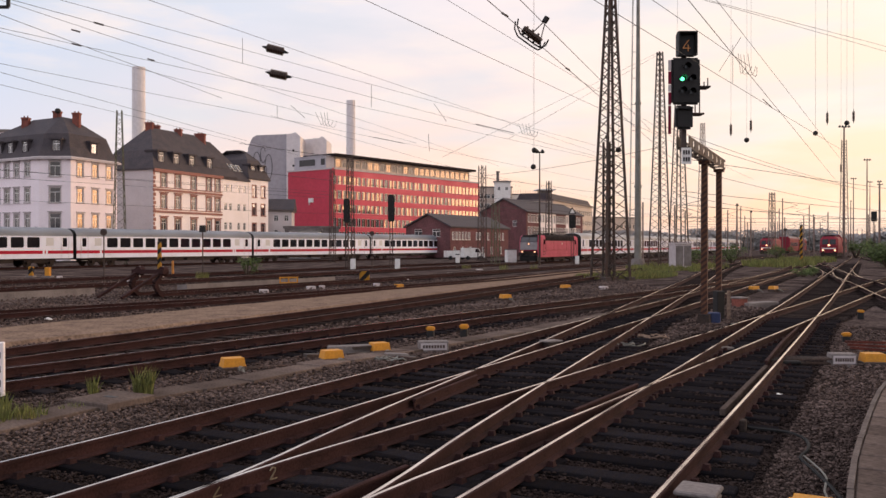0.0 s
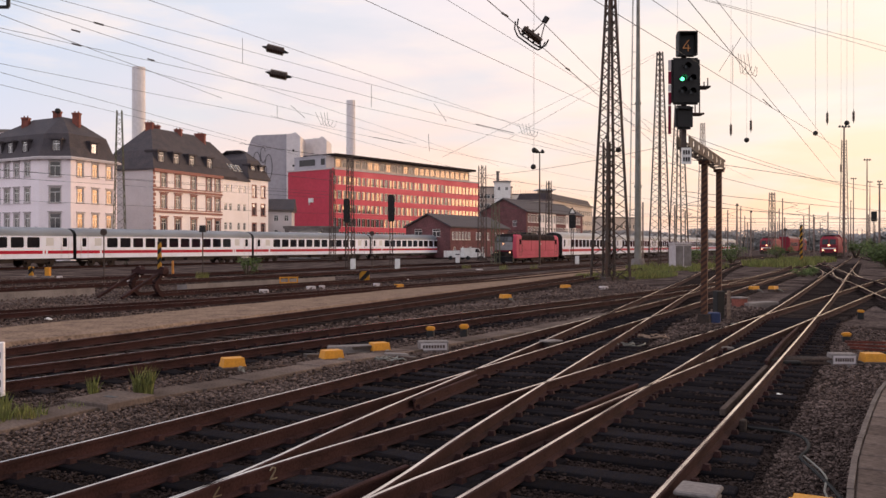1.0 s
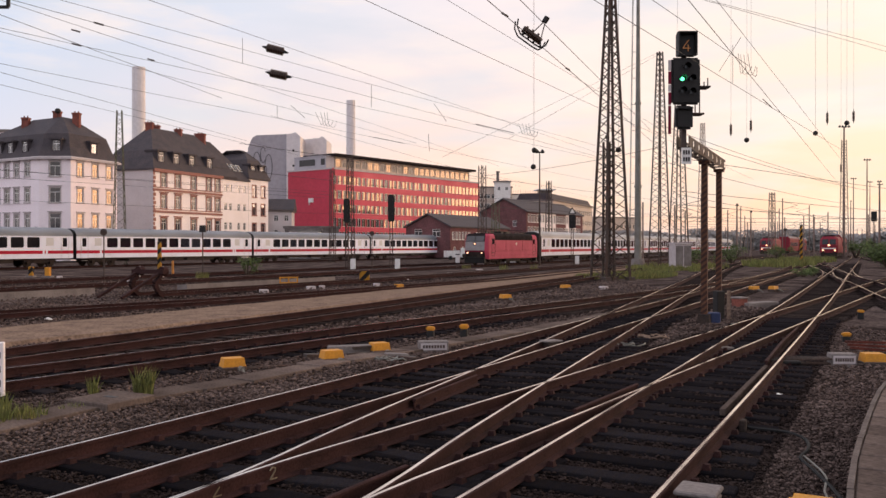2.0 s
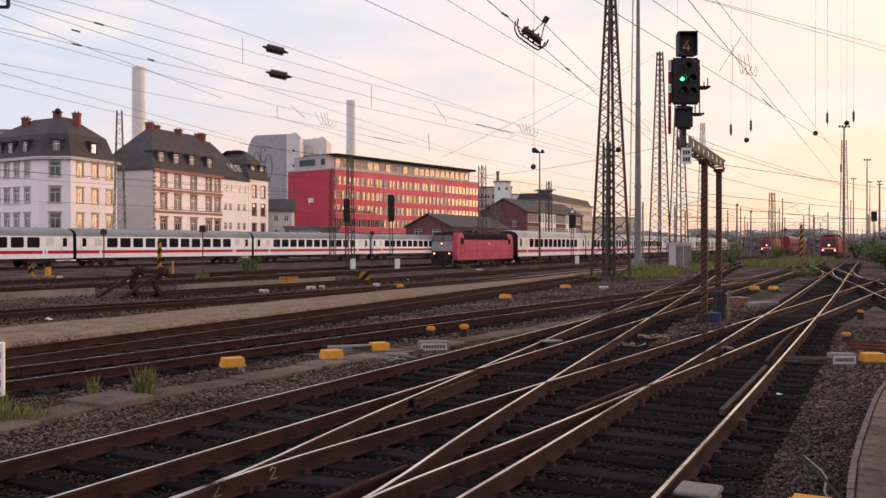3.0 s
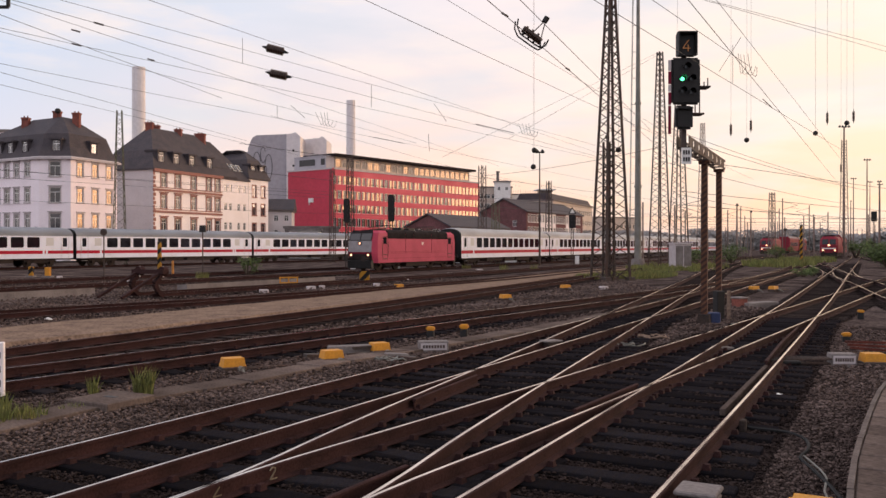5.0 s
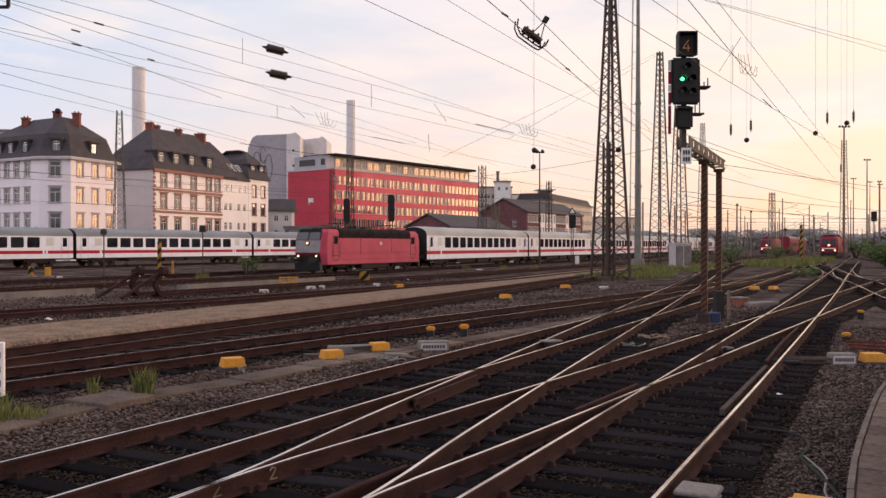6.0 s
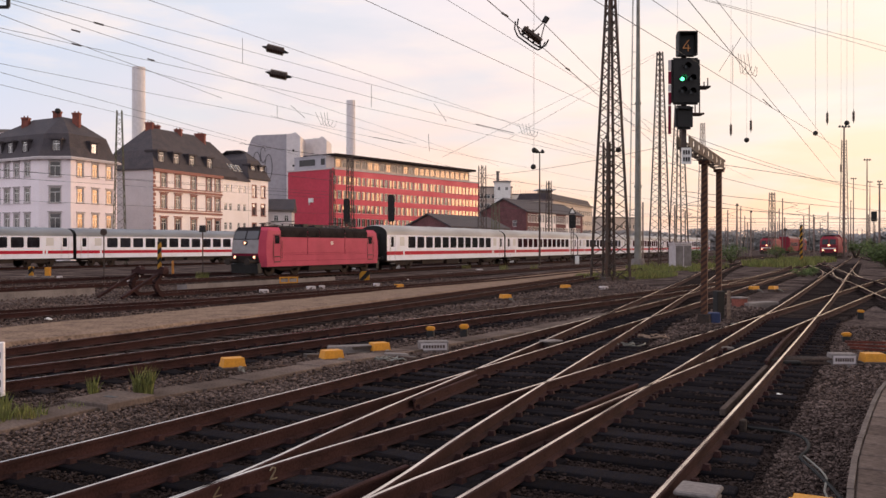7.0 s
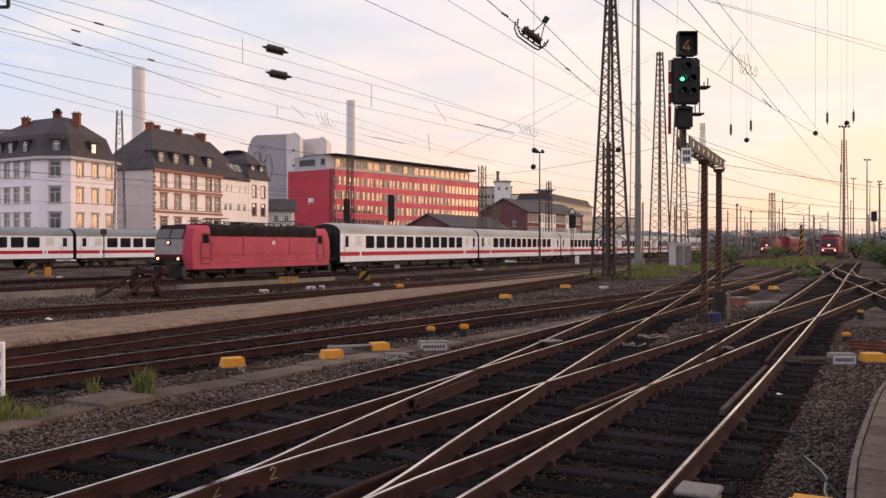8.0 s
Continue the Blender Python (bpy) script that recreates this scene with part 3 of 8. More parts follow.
def coach(m, label, roof_mat, group):
    """An express coach, 26.4 m over buffers."""
    t = thing("passenger_coach", m, label, "train coach", group)
    L, W = 13.0, 1.41
    bm = bmesh.new()
    holes = [(L + x - 0.68, L + x + 0.68, 1.96, 3.00) for x in COACH_WINDOWS]
    small = [(L + x - 0.25, L + x + 0.25, 2.05, 2.95) for x in (-12.05, 12.05)] + [(L + x - 0.42, L + x + 0.42, 2.15, 2.96) for x in (-10.35, 10.35)]
    for o, u in (((-L, -W, 0), (1, 0, 0)), ((L, W, 0), (-1, 0, 0))):
        panel(bm, o, u, 2 * L, 0.86, 3.12, holes + small, 0.05)
    for s in (-1, 1):
        a = [(s * L, -W, 0.86), (s * L, W, 0.86), (s * L, W, 3.12), (s * L, -W, 3.12)]
        quad(bm, a, 1)
    quad(bm, [(-L, -W, 0.86), (L, -W, 0.86), (L, W, 0.86), (-L, W, 0.86)])
    part("body", bm, [COACH, RUBBER], t)
    # roof
    bm = bmesh.new()
    prof = [(-W - 0.004, 3.06)] + [(-W * math.cos(a) , 3.12 + 0.90 * math.sin(a) ** 0.85) for a in np.linspace(0.0, math.pi, 13)[1:-1]] + [(W + 0.004, 3.06)]
    prof[0], prof[-1] = (-W - 0.004, 3.12), (W + 0.004, 3.12)
    rows = []
    for x, k in ((-L, 0.90), (-L + 0.25, 0.97), (-L + 0.9, 1.0), (L - 0.9, 1.0), (L - 0.25, 0.97), (L, 0.90)):
        rows.append([bm.verts.new((x, y, 3.12 + (z - 3.12) * k)) for y, z in prof])
    for A, B in zip(rows, rows[1:]):
        for i in range(len(prof) - 1):
            bm.faces.new((A[i], A[i + 1], B[i + 1], B[i]))
    bm.faces.new(rows[0]).material_index = 1
    bm.faces.new(rows[-1][::-1]).material_index = 1
    for x in np.arange(-10, 10.1, 4):
        tube(bm, (x, -0.35, 3.98), (x, -0.35, 4.08), 0.14, n=8)
    for s in (-1, 1):
        for z in (3.32, 3.5):
            bar(bm, (-L + 1, s * (W * 0.985 if z < 3.4 else W * 0.93), z), (L - 1, s * (W * 0.985 if z < 3.4 else W * 0.93), z), 0.014)
    part("roof", bm, [roof_mat, RUBBER], t)
    # one mesh a kind, shared
    for y, s in ((-W, 1), (W, -1)):
        for x in COACH_WINDOWS:
            part("window", WINDOW_MESH, None, t, m=pose(x, y + 0.03 * s, 2.48))
        for x in (-12.05, 12.05):
            part("door_window", DOORWIN_MESH, None, t, m=pose(x, y + 0.03 * s, 2.5))
        for x in (-10.35, 10.35):
            part("frosted_window", FROST_MESH, None, t, m=pose(x, y + 0.03 * s, 2.555))
        bm = bmesh.new()
        yy = y - s * 0.003
        for a, b in ((-13.0, -10.1), (-9.9, -9.75), (-9.55, 9.9), (10.15, 13.0)):
            quad(bm, [(a, yy, 1.33), (b, yy, 1.33), (b, yy, 1.66), (a, yy, 1.66)])
        part("red_stripe", bm, STRIPE, t, "traffic-red waist stripe")
        for x in (-12.05, 12.05):
            bm = bmesh.new()
            for a, b, c, d in ((x - 0.46, x - 0.44, 0.9, 3.02), (x + 0.44, x + 0.46, 0.9, 3.02), (x - 0.46, x + 0.46, 3.02, 3.04)):
                box(bm, a, b, y - 0.012, y + 0.012, c, d)
            box(bm, x - 0.4, x + 0.4, y - 0.05, y + 0.05, 0.55, 0.6)
            box(bm, x - 0.4, x + 0.4, y - 0.05, y + 0.05, 0.80, 0.84)
            bar(bm, (x + 0.38, y - s * 0.04, 1.5), (x + 0.38, y - s * 0.04, 2.2), 0.02)
            part("door", bm, LOCOGREY, t, "grey-edged entrance door and step")
    # under the floor
    bm = bmesh.new()
    box(bm, -6.5, -2.2, -1.25, 1.25, 0.42, 0.86)
    box(bm, -1.6, 1.2, -1.25, 1.25, 0.38, 0.86)
    box(bm, 1.8, 6.2, -1.2, 1.2, 0.45, 0.86)
    box(bm, -12.8, 12.8, -1.1, 1.1, 0.70, 0.86)
    part("underframe", bm, SOOT, t)
    for x in (-9.5, 9.5):
        part("bogie", BOGIE_MESH, None, t, m=pose(x, 0, 0))
        for d in (-1.25, 1.25):
            WHEELS.append((part("wheelset", WHEEL_MESH, None, t, m=pose(x + d, 0, 0.46)), x + d, 0.46, t))
    for s in (-1, 1):
        bm = bmesh.new()
        for k in range(5):
            box(bm, s * (L + 0.02 + 0.04 * k) - 0.015, s * (L + 0.02 + 0.04 * k) + 0.015, -0.62 - 0.05 * (k % 2), 0.62 + 0.05 * (k % 2), 0.95, 3.2 + 0.05 * (k % 2))
        for y in (-0.875, 0.875):
            tube(bm, (s * L, y, 1.06), (s * (L + 0.18), y, 1.06), 0.2, n=10)
        part("gangway_bellows", bm, RUBBER, t, "black rubber gangway")
    return t


def rounded_pane(name, w, h, material, frame_mat, depth=0.02):
    bm = bmesh.new()
    c = min(w, h) * 0.12
    pts = [(-w / 2 + c, -h / 2), (w / 2 - c, -h / 2), (w / 2, -h / 2 + c), (w / 2, h / 2 - c), (w / 2 - c, h / 2), (-w / 2 + c, h / 2), (-w / 2, h / 2 - c), (-w / 2, -h / 2 + c)]
    extrude(bm, pts, -depth, depth, axis="y")
    caps = [f for f in bm.faces if len(f.verts) == 8]
    rim = bmesh.ops.inset_individual(bm, faces=caps, thickness=0.035, depth=0.0)
    for f in rim["faces"]:
        f.material_index = 1
    return mesh_of(bm, name, [material, frame_mat])


FROSTED = mat("frosted_glass", (0.55, 0.56, 0.57), 0.35, vary=0.05, bump=0)
WINDOW_MESH = rounded_pane("window", 1.36, 1.04, DARKGLASS, RUBBER)
DOORWIN_MESH = rounded_pane("door_window", 0.5, 0.9, DARKGLASS, RUBBER)
FROST_MESH = rounded_pane("frosted_window", 0.84, 0.81, FROSTED, WHITE)
WHEEL_MESH = wheelset_mesh(0.46)
BOGIE_MESH = bogie_mesh(2.5)


def locomotive(m):
    """A four-axle electric locomotive with sloped fronts, 17.9 m over buffers."""
    t = thing("electric_locomotive", m, "faded red electric locomotive with grey cab fronts and headlights on", "locomotive")
    W = 1.47
    # body: plan narrows a little at the cabs, fronts lean back
    def ring(z, w, tip, shoulder):
        return [(-shoulder, -w, z), (shoulder, -w, z), (tip, -w * 0.80, z), (tip, w * 0.80, z), (shoulder, w, z), (-shoulder, w, z), (-tip, w * 0.80, z), (-tip, -w * 0.80, z)]
    bm = bmesh.new()
    levels = [ring(0.68, W, 7.65, 7.3), ring(1.45, W, 7.93, 7.38), ring(1.62, W, 7.96, 7.4), ring(2.58, W, 7.86, 7.38), ring(3.24, W * 0.98, 7.60, 7.20), ring(3.48, W * 0.86, 7.42, 7.0)]
    V = [[bm.verts.new(p) for p in lv] for lv in levels]
    for k in range(len(V) - 1):
        for i in range(8):
            j = (i + 1) % 8
            mi = 0
            if i in (2, 6):
                mi = {0: 2, 1: 4, 2: 1, 3: 3, 4: 3}[k]
            bm.faces.new((V[k][i], V[k][j], V[k + 1][j], V[k + 1][i])).material_index = mi
    bm.faces.new(V[0][::-1]).material_index = 2
    bm.faces.new(V[-1]).material_index = 0
    part("body", bm, [LOCORED, LOCOGREY, SOOT, LOCODARK, SHADERED], t)
    # dark roof hood between the cabs, with ribs
    bm = bmesh.new()
    for x0, x1 in ((-5.75, -2.46), (-2.38, 1.02), (1.10, 2.52), (2.60, 5.75)):
        extrude(bm, [(-W - 0.012, 2.78), (-W - 0.012, 3.16), (-W * 0.995, 3.30), (-W * 0.90, 3.50), (-W * 0.7, 3.57), (W * 0.7, 3.57), (W * 0.90, 3.50), (W * 0.995, 3.30), (W + 0.012, 3.16), (W + 0.012, 2.78)], x0, x1)
    for x in np.arange(-5.2, 5.3, 1.05):
        for s in (-1, 1):
            box(bm, x - 0.42, x + 0.42, s * (W + 0.012) - 0.02, s * (W + 0.012) + 0.02, 2.89, 3.09)
    part("roof_hood", bm, LOCODARK, t, "sooty black roof hood")
    # roof gear
    bm = bmesh.new()
    for x in (-3.9, -3.1, -1.6, -0.8, 0.1, 0.9, 1.9, 3.1, 4.0):
        tube(bm, (x, 0.2, 3.5), (x, 0.2, 3.78), 0.06, 0.045, n=8)
        tube(bm, (x, -0.5, 3.5), (x, -0.5, 3.78), 0.06, 0.045, n=8)
    bar(bm, (-4.0, 0.2, 3.8), (4.2, 0.2, 3.8), 0.035)
    bar(bm, (-4.0, -0.5, 3.8), (2.0, -0.5, 3.8), 0.035)
    box(bm, -0.6, 0.5, -0.5, 0.6, 3.5, 3.74)
    box(bm, 1.2, 1.8, -0.4, 0.5, 3.5, 3.82)
    part("roof_gear", bm, BLACK, t)
    for x in (4.6, -4.6):
        bm = bmesh.new()
        z = 3.62
        for y in (-0.55, 0.55):
            bar(bm, (x - 0.9, y, z), (x + 0.9, y, z), 0.05)
            for e in (-0.8, 0.8):
                tube(bm, (x + e, y, 3.45), (x + e, y, z), 0.05, n=6)
        s = 1 if x < 0 else -1
        knee, head = (x - 1.3 * s, 3.78), (x + 0.9 * s, 3.98)
        for y in (-0.4, 0.4):
            bar(bm, (x + 0.6 * s, y * 0.6, z), (knee[0], y, knee[1]), 0.045)
            bar(bm, (knee[0], y, knee[1]), (head[0], y * 1.1, head[1]), 0.03)
        bar(bm, (knee[0], -0.4, knee[1]), (knee[0], 0.4, knee[1]), 0.03)
        for e in (-0.18, 0.18):
            bar(bm, (head[0] + e, -0.95, head[1]), (head[0] + e, 0.95, head[1]), 0.05)
        part("pantograph", bm, BLACK, t, "folded pantograph")
    # cab windows, doors, lamps at both ends
    for s in (1, -1):
        for y in (-0.56, 0.56):
            bm = bmesh.new()
            pts = []
            for yy, f in ((y - 0.52, 0.06), (y + 0.52, 0.06), (y + 0.50, 0.94), (y - 0.50, 0.94)):
                z = 2.58 + 0.66 * f
                x = 7.86 + (7.60 - 7.86) * f + 0.012
                pts.append((s * x, yy, z))
            quad(bm, pts)
            g = bmesh.ops.extrude_face_region(bm, geom=bm.faces[:])
            bmesh.ops.translate(bm, vec=(s * 0.02, 0, 0.01), verts=[v for v in g["geom"] if isinstance(v, bmesh.types.BMVert)])
            part("windscreen", bm, PANE, t, "reflecting windscreen")
        for k, (y, z, x) in enumerate(((-0.86, 1.36, 7.9), (0.86, 1.36, 7.9), (0.0, 2.36, 7.87))):
            bm = bmesh.new()
            tube(bm, (s * (x - 0.05), y, z), (s * (x + 0.09), y, z), 0.17, n=14, mi=0)
            lamp = part("headlight", bm, BLACK, t)
            bm = bmesh.new()
            tube(bm, (s * (x + 0.088), y, z), (s * (x + 0.098), y, z), 0.085, n=12)
            part("lens", bm, LAMP_WHITE if s > 0 else PANE, lamp, "lit warm white lens" if s > 0 else "unlit lens")
        for y in (-0.875, 0.875):
            bm = bmesh.new()
            tube(bm, (s * 7.8, y, 1.05), (s * 8.7, y, 1.05), 0.11, n=10)
            tube(bm, (s * 8.7, y, 1.05), (s * 8.77, y, 1.05), 0.24, n=14)
            part("buffer", bm, SOOT, t)
        bm = bmesh.new()
        extrude(bm, [(7.6, 0.25), (7.95, 0.22), (8.05, 0.85), (7.7, 0.95)], -1.2, 1.2, axis="y") if s > 0 else extrude(bm, [(-7.6, 0.25), (-7.7, 0.95), (-8.05, 0.85), (-7.95, 0.22)], -1.2, 1.2, axis="y")
        part("snow_plough", bm, BLACK, t)
        for y in (-1, 1):
            bm = bmesh.new()
            x0 = s * 6.2
            yy = y * (W + 0.002)
            for a, b, c, d in ((x0 - 0.40, x0 - 0.375, 0.95, 2.95), (x0 + 0.375, x0 + 0.40, 0.95, 2.95), (x0 - 0.4, x0 + 0.4, 2.95, 2.975)):
                box(bm, a, b, yy - 0.008, yy + 0.008, c, d)
            for z in (0.98, 1.35):
                box(bm, x0 - 0.3, x0 + 0.3, yy - 0.03, yy + 0.03, z, z + 0.07)
            for e in (-0.5, 0.5):
                bar(bm, (x0 + e, yy + y * 0.05, 1.2), (x0 + e, yy + y * 0.05, 2.5), 0.02)
            door = part("cab_door", bm, STEEL, t)
            bm = bmesh.new()
            box(bm, x0 - 0.27, x0 + 0.27, yy - 0.012, yy + 0.012, 2.32, 2.9)
            part("door_window", bm, DARKGLASS, door)
    for y in (-1, 1):
        yy = y * (W + 0.002)
        bm = bmesh.new()
        for x in (-2.4, 2.6):
            box(bm, x - 0.03, x + 0.03, yy - 0.012, yy + 0.012, 1.5, 2.78)
        for z in (1.05, 1.5, 1.62):
            box(bm, -5.6, 5.6, yy - 0.006, yy + 0.006, z, z + 0.018)
        part("side_seam", bm, SHADERED, t)
        bm = bmesh.new()
        box(bm, -0.75, -0.45, yy - 0.006, yy + 0.006, 2.25, 2.29)
        box(bm, -0.75, -0.45, yy - 0.006, yy + 0.006, 2.46, 2.5)
        box(bm, -0.75, -0.71, yy - 0.005, yy + 0.005, 2.29, 2.46)
        box(bm, -0.49, -0.45, yy - 0.005, yy + 0.005, 2.29, 2.46)
        box(bm, -0.67, -0.53, yy - 0.005, yy + 0.005, 2.33, 2.42)
        part("emblem", bm, WHITE, t, "small pale framed emblem")
    bm = bmesh.new()
    box(bm, -2.2, 2.2, -1.3, 1.3, 0.3, 0.7)
    box(bm, -7.5, 7.5, -1.2, 1.2, 0.6, 0.7)
    part("underframe", bm, SOOT, t)
    bog = bogie_mesh(3.0)
    wm = wheelset_mesh(0.6)
    for x in (-4.75, 4.75):
        part("bogie", bog, None, t, m=pose(x, 0, 0.02))
        for d in (-1.5, 1.5):
            WHEELS.append((part("wheelset", wm, None, t, m=pose(x + d, 0, 0.6)), x + d, 0.6, t))
    return t


HEADING = math.degrees(math.atan2(-D.y, -D.x))
TRAIN = []                                # things with their places behind the locomotive's tail


def on_main(s):
    p = Vector((-9.78, 67.65, 0)) + D * s
    return pose(p.x, p.y, 0, 0, 0, HEADING)


def travelled(t):
    """How far the train still is from where it ends, at t seconds."""
    return 61.65 - 8.2 * t + 0.066 * t * t


def build_trains():
    TRAIN.append((locomotive(on_main(-8.6)), -8.6))
    for k in range(6):
        c = 0.25 + 13.2 + 26.4 * k
        TRAIN.append((coach(on_main(c), "clean white express coach with a red waist stripe and pale roof", ROOFPALE, "coaches of the moving train"), c))
    n = Vector((0.51, 0.86, 0))
    for k in range(-1, 3):
        p = Vector((-39.6, 89.1, 0)) + n * (13.2 + 26.4 * k)
        coach(pose(p.x, p.y, 0, 0, 0, math.degrees(math.atan2(-n.y, -n.x))), "parked white express coach with a red waist stripe and grey roof", ROOFGREY, "coaches of the parked train")


build_trains()


# ---- buildings ----
def window_meshes(w, h, frame_mat, trim_mat, bars=1, trim=0.14, head=True, pane=None):
    """A casement with its stone surround, and its pane; x across, -y outwards, origin at the middle of the opening."""
    bm = bmesh.new()
    f = 0.07
    ring_frame(bm, w, h, f, 0.08, 0.16)
    fr = mesh_of(bm, "window", frame_mat)
    subs = []
    bm = bmesh.new()
    box(bm, -w / 2 + 0.02, w / 2 - 0.02, 0.10, 0.13, -h / 2 + 0.02, h / 2 - 0.02)
    subs.append(("pane", mesh_of(bm, "pane", pane or PANE)))
    if bars:
        bm = bmesh.new()                  # a T of glazing bars
        zt = h * 0.2
        extrude(bm, [(-0.035, -h / 2 + f), (0.035, -h / 2 + f), (0.035, zt - 0.04), (w / 2 - f, zt - 0.04), (w / 2 - f, zt + 0.04), (-w / 2 + f, zt + 0.04), (-w / 2 + f, zt - 0.04), (-0.035, zt - 0.04)], 0.072, 0.15, axis="y")
        subs.append(("glazing_bar", mesh_of(bm, "glazing_bar", frame_mat)))
    if trim:
        t = trim
        bm = bmesh.new()
        extrude(bm, [(-w / 2 - t, -h / 2), (-w / 2, -h / 2), (-w / 2, h / 2), (w / 2, h / 2), (w / 2, -h / 2), (w / 2 + t, -h / 2), (w / 2 + t, h / 2 + t), (-w / 2 - t, h / 2 + t)], -0.05, 0.02, axis="y")
        subs.append(("surround", mesh_of(bm, "surround", trim_mat)))
        bm = bmesh.new()
        box(bm, -w / 2 - t * 1.5, w / 2 + t * 1.5, -0.14, 0.02, -h / 2 - 0.13, -h / 2)
        subs.append(("sill", mesh_of(bm, "sill", trim_mat)))
        if head:
            bm = bmesh.new()
            box(bm, -w / 2 - t * 1.8, w / 2 + t * 1.8, -0.18, 0.02, h / 2 + t + 0.05, h / 2 + t + 0.2)
            subs.append(("lintel", mesh_of(bm, "lintel", trim_mat)))
    return fr, subs


def facade(t, o, u, width, z0, z1, wins, wall_mat, depth=0.25, name="wall"):
    """wins: (x, z of the middle, w, h, frame mesh, pane mesh)."""
    bm = bmesh.new()
    panel(bm, o, u, width, z0, z1, [(x - w / 2, x + w / 2, z - h / 2, z + h / 2) for x, z, w, h, f, p in wins], depth)
    part(name, bm, wall_mat, t)
    B = basis(o, u)
    for x, z, w, h, f, p in wins:
        win = part("window", f, None, t, m=B @ pose(x, 0, z))
        for nm, me in p:
            part(nm, me, None, win)


def inset(poly, d):
    n = len(poly)
    out = []
    for i in range(n):
        a, b, c = Vector(poly[i - 1]), Vector(poly[i]), Vector(poly[(i + 1) % n])
        u, v = (b - a).normalized(), (c - b).normalized()
        nu, nv = Vector((-u.y, u.x)), Vector((-v.y, v.x))
        k = 1 + nu.dot(nv)
        out.append(b + (nu + nv) * (d / max(0.2, k)))
    return out


def roof_rings(t, poly, rings, material, name="roof"):
    bm = bmesh.new()
    R = [[bm.verts.new((p.x, p.y, z)) for p in inset(poly, d)] for d, z in rings]
    n = len(poly)
    for A, B in zip(R, R[1:]):
        for i in range(n):
            j = (i + 1) % n
            bm.faces.new((A[i], A[j], B[j], B[i]))
    bm.faces.new(R[-1])
    bm.faces.new(R[0][::-1])
    return part(name, bm, material, t)


def chimney(t, x, y, z0, z1, w=0.9, d=0.7):
    bm = bmesh.new()
    box(bm, x - w / 2, x + w / 2, y - d / 2, y + d / 2, z0, z1)
    box(bm, x - w / 2 - 0.08, x + w / 2 + 0.08, y - d / 2 - 0.08, y + d / 2 + 0.08, z1 - 0.25, z1)
    for k in (-0.25, 0.25):
        tube(bm, (x + k, y, z1), (x + k, y, z1 + 0.25), 0.1, n=6)
    part("chimney", bm, CHIMNEYBRICK, t)


def dormer(t, m, w, h, frame_mesh, pane_mesh, deep=2.0):
    """A roof window with its own little roof; -y outwards."""
    bm = bmesh.new()
    box(bm, -w / 2 - 0.25, -w / 2, 0, deep, -h / 2 - 0.1, h / 2 + 0.15)
    box(bm, w / 2, w / 2 + 0.25, 0, deep, -h / 2 - 0.1, h / 2 + 0.15)
    box(bm, -w / 2 - 0.45, w / 2 + 0.45, -0.2, deep, h / 2 + 0.15, h / 2 + 0.4)
    box(bm, -w / 2, w / 2, 0.2, deep, -h / 2 - 0.1, h / 2 + 0.15)
    d = part("dormer", bm, ROOFSLATE, t, m=m)
    part("dormer_window", frame_mesh, None, d)
    for nm, me in pane_mesh:
        part(nm, me, None, d)


def V2(*a):
    return Vector(a)


def at(o, u, x, z, back=0.0):
    u = Vector((u[0], u[1], 0)).normalized()
    p = Vector((o[0], o[1], 0)) + u * x + Vector((-u.y, u.x, 0)) * back
    return basis((p.x, p.y, z), u)


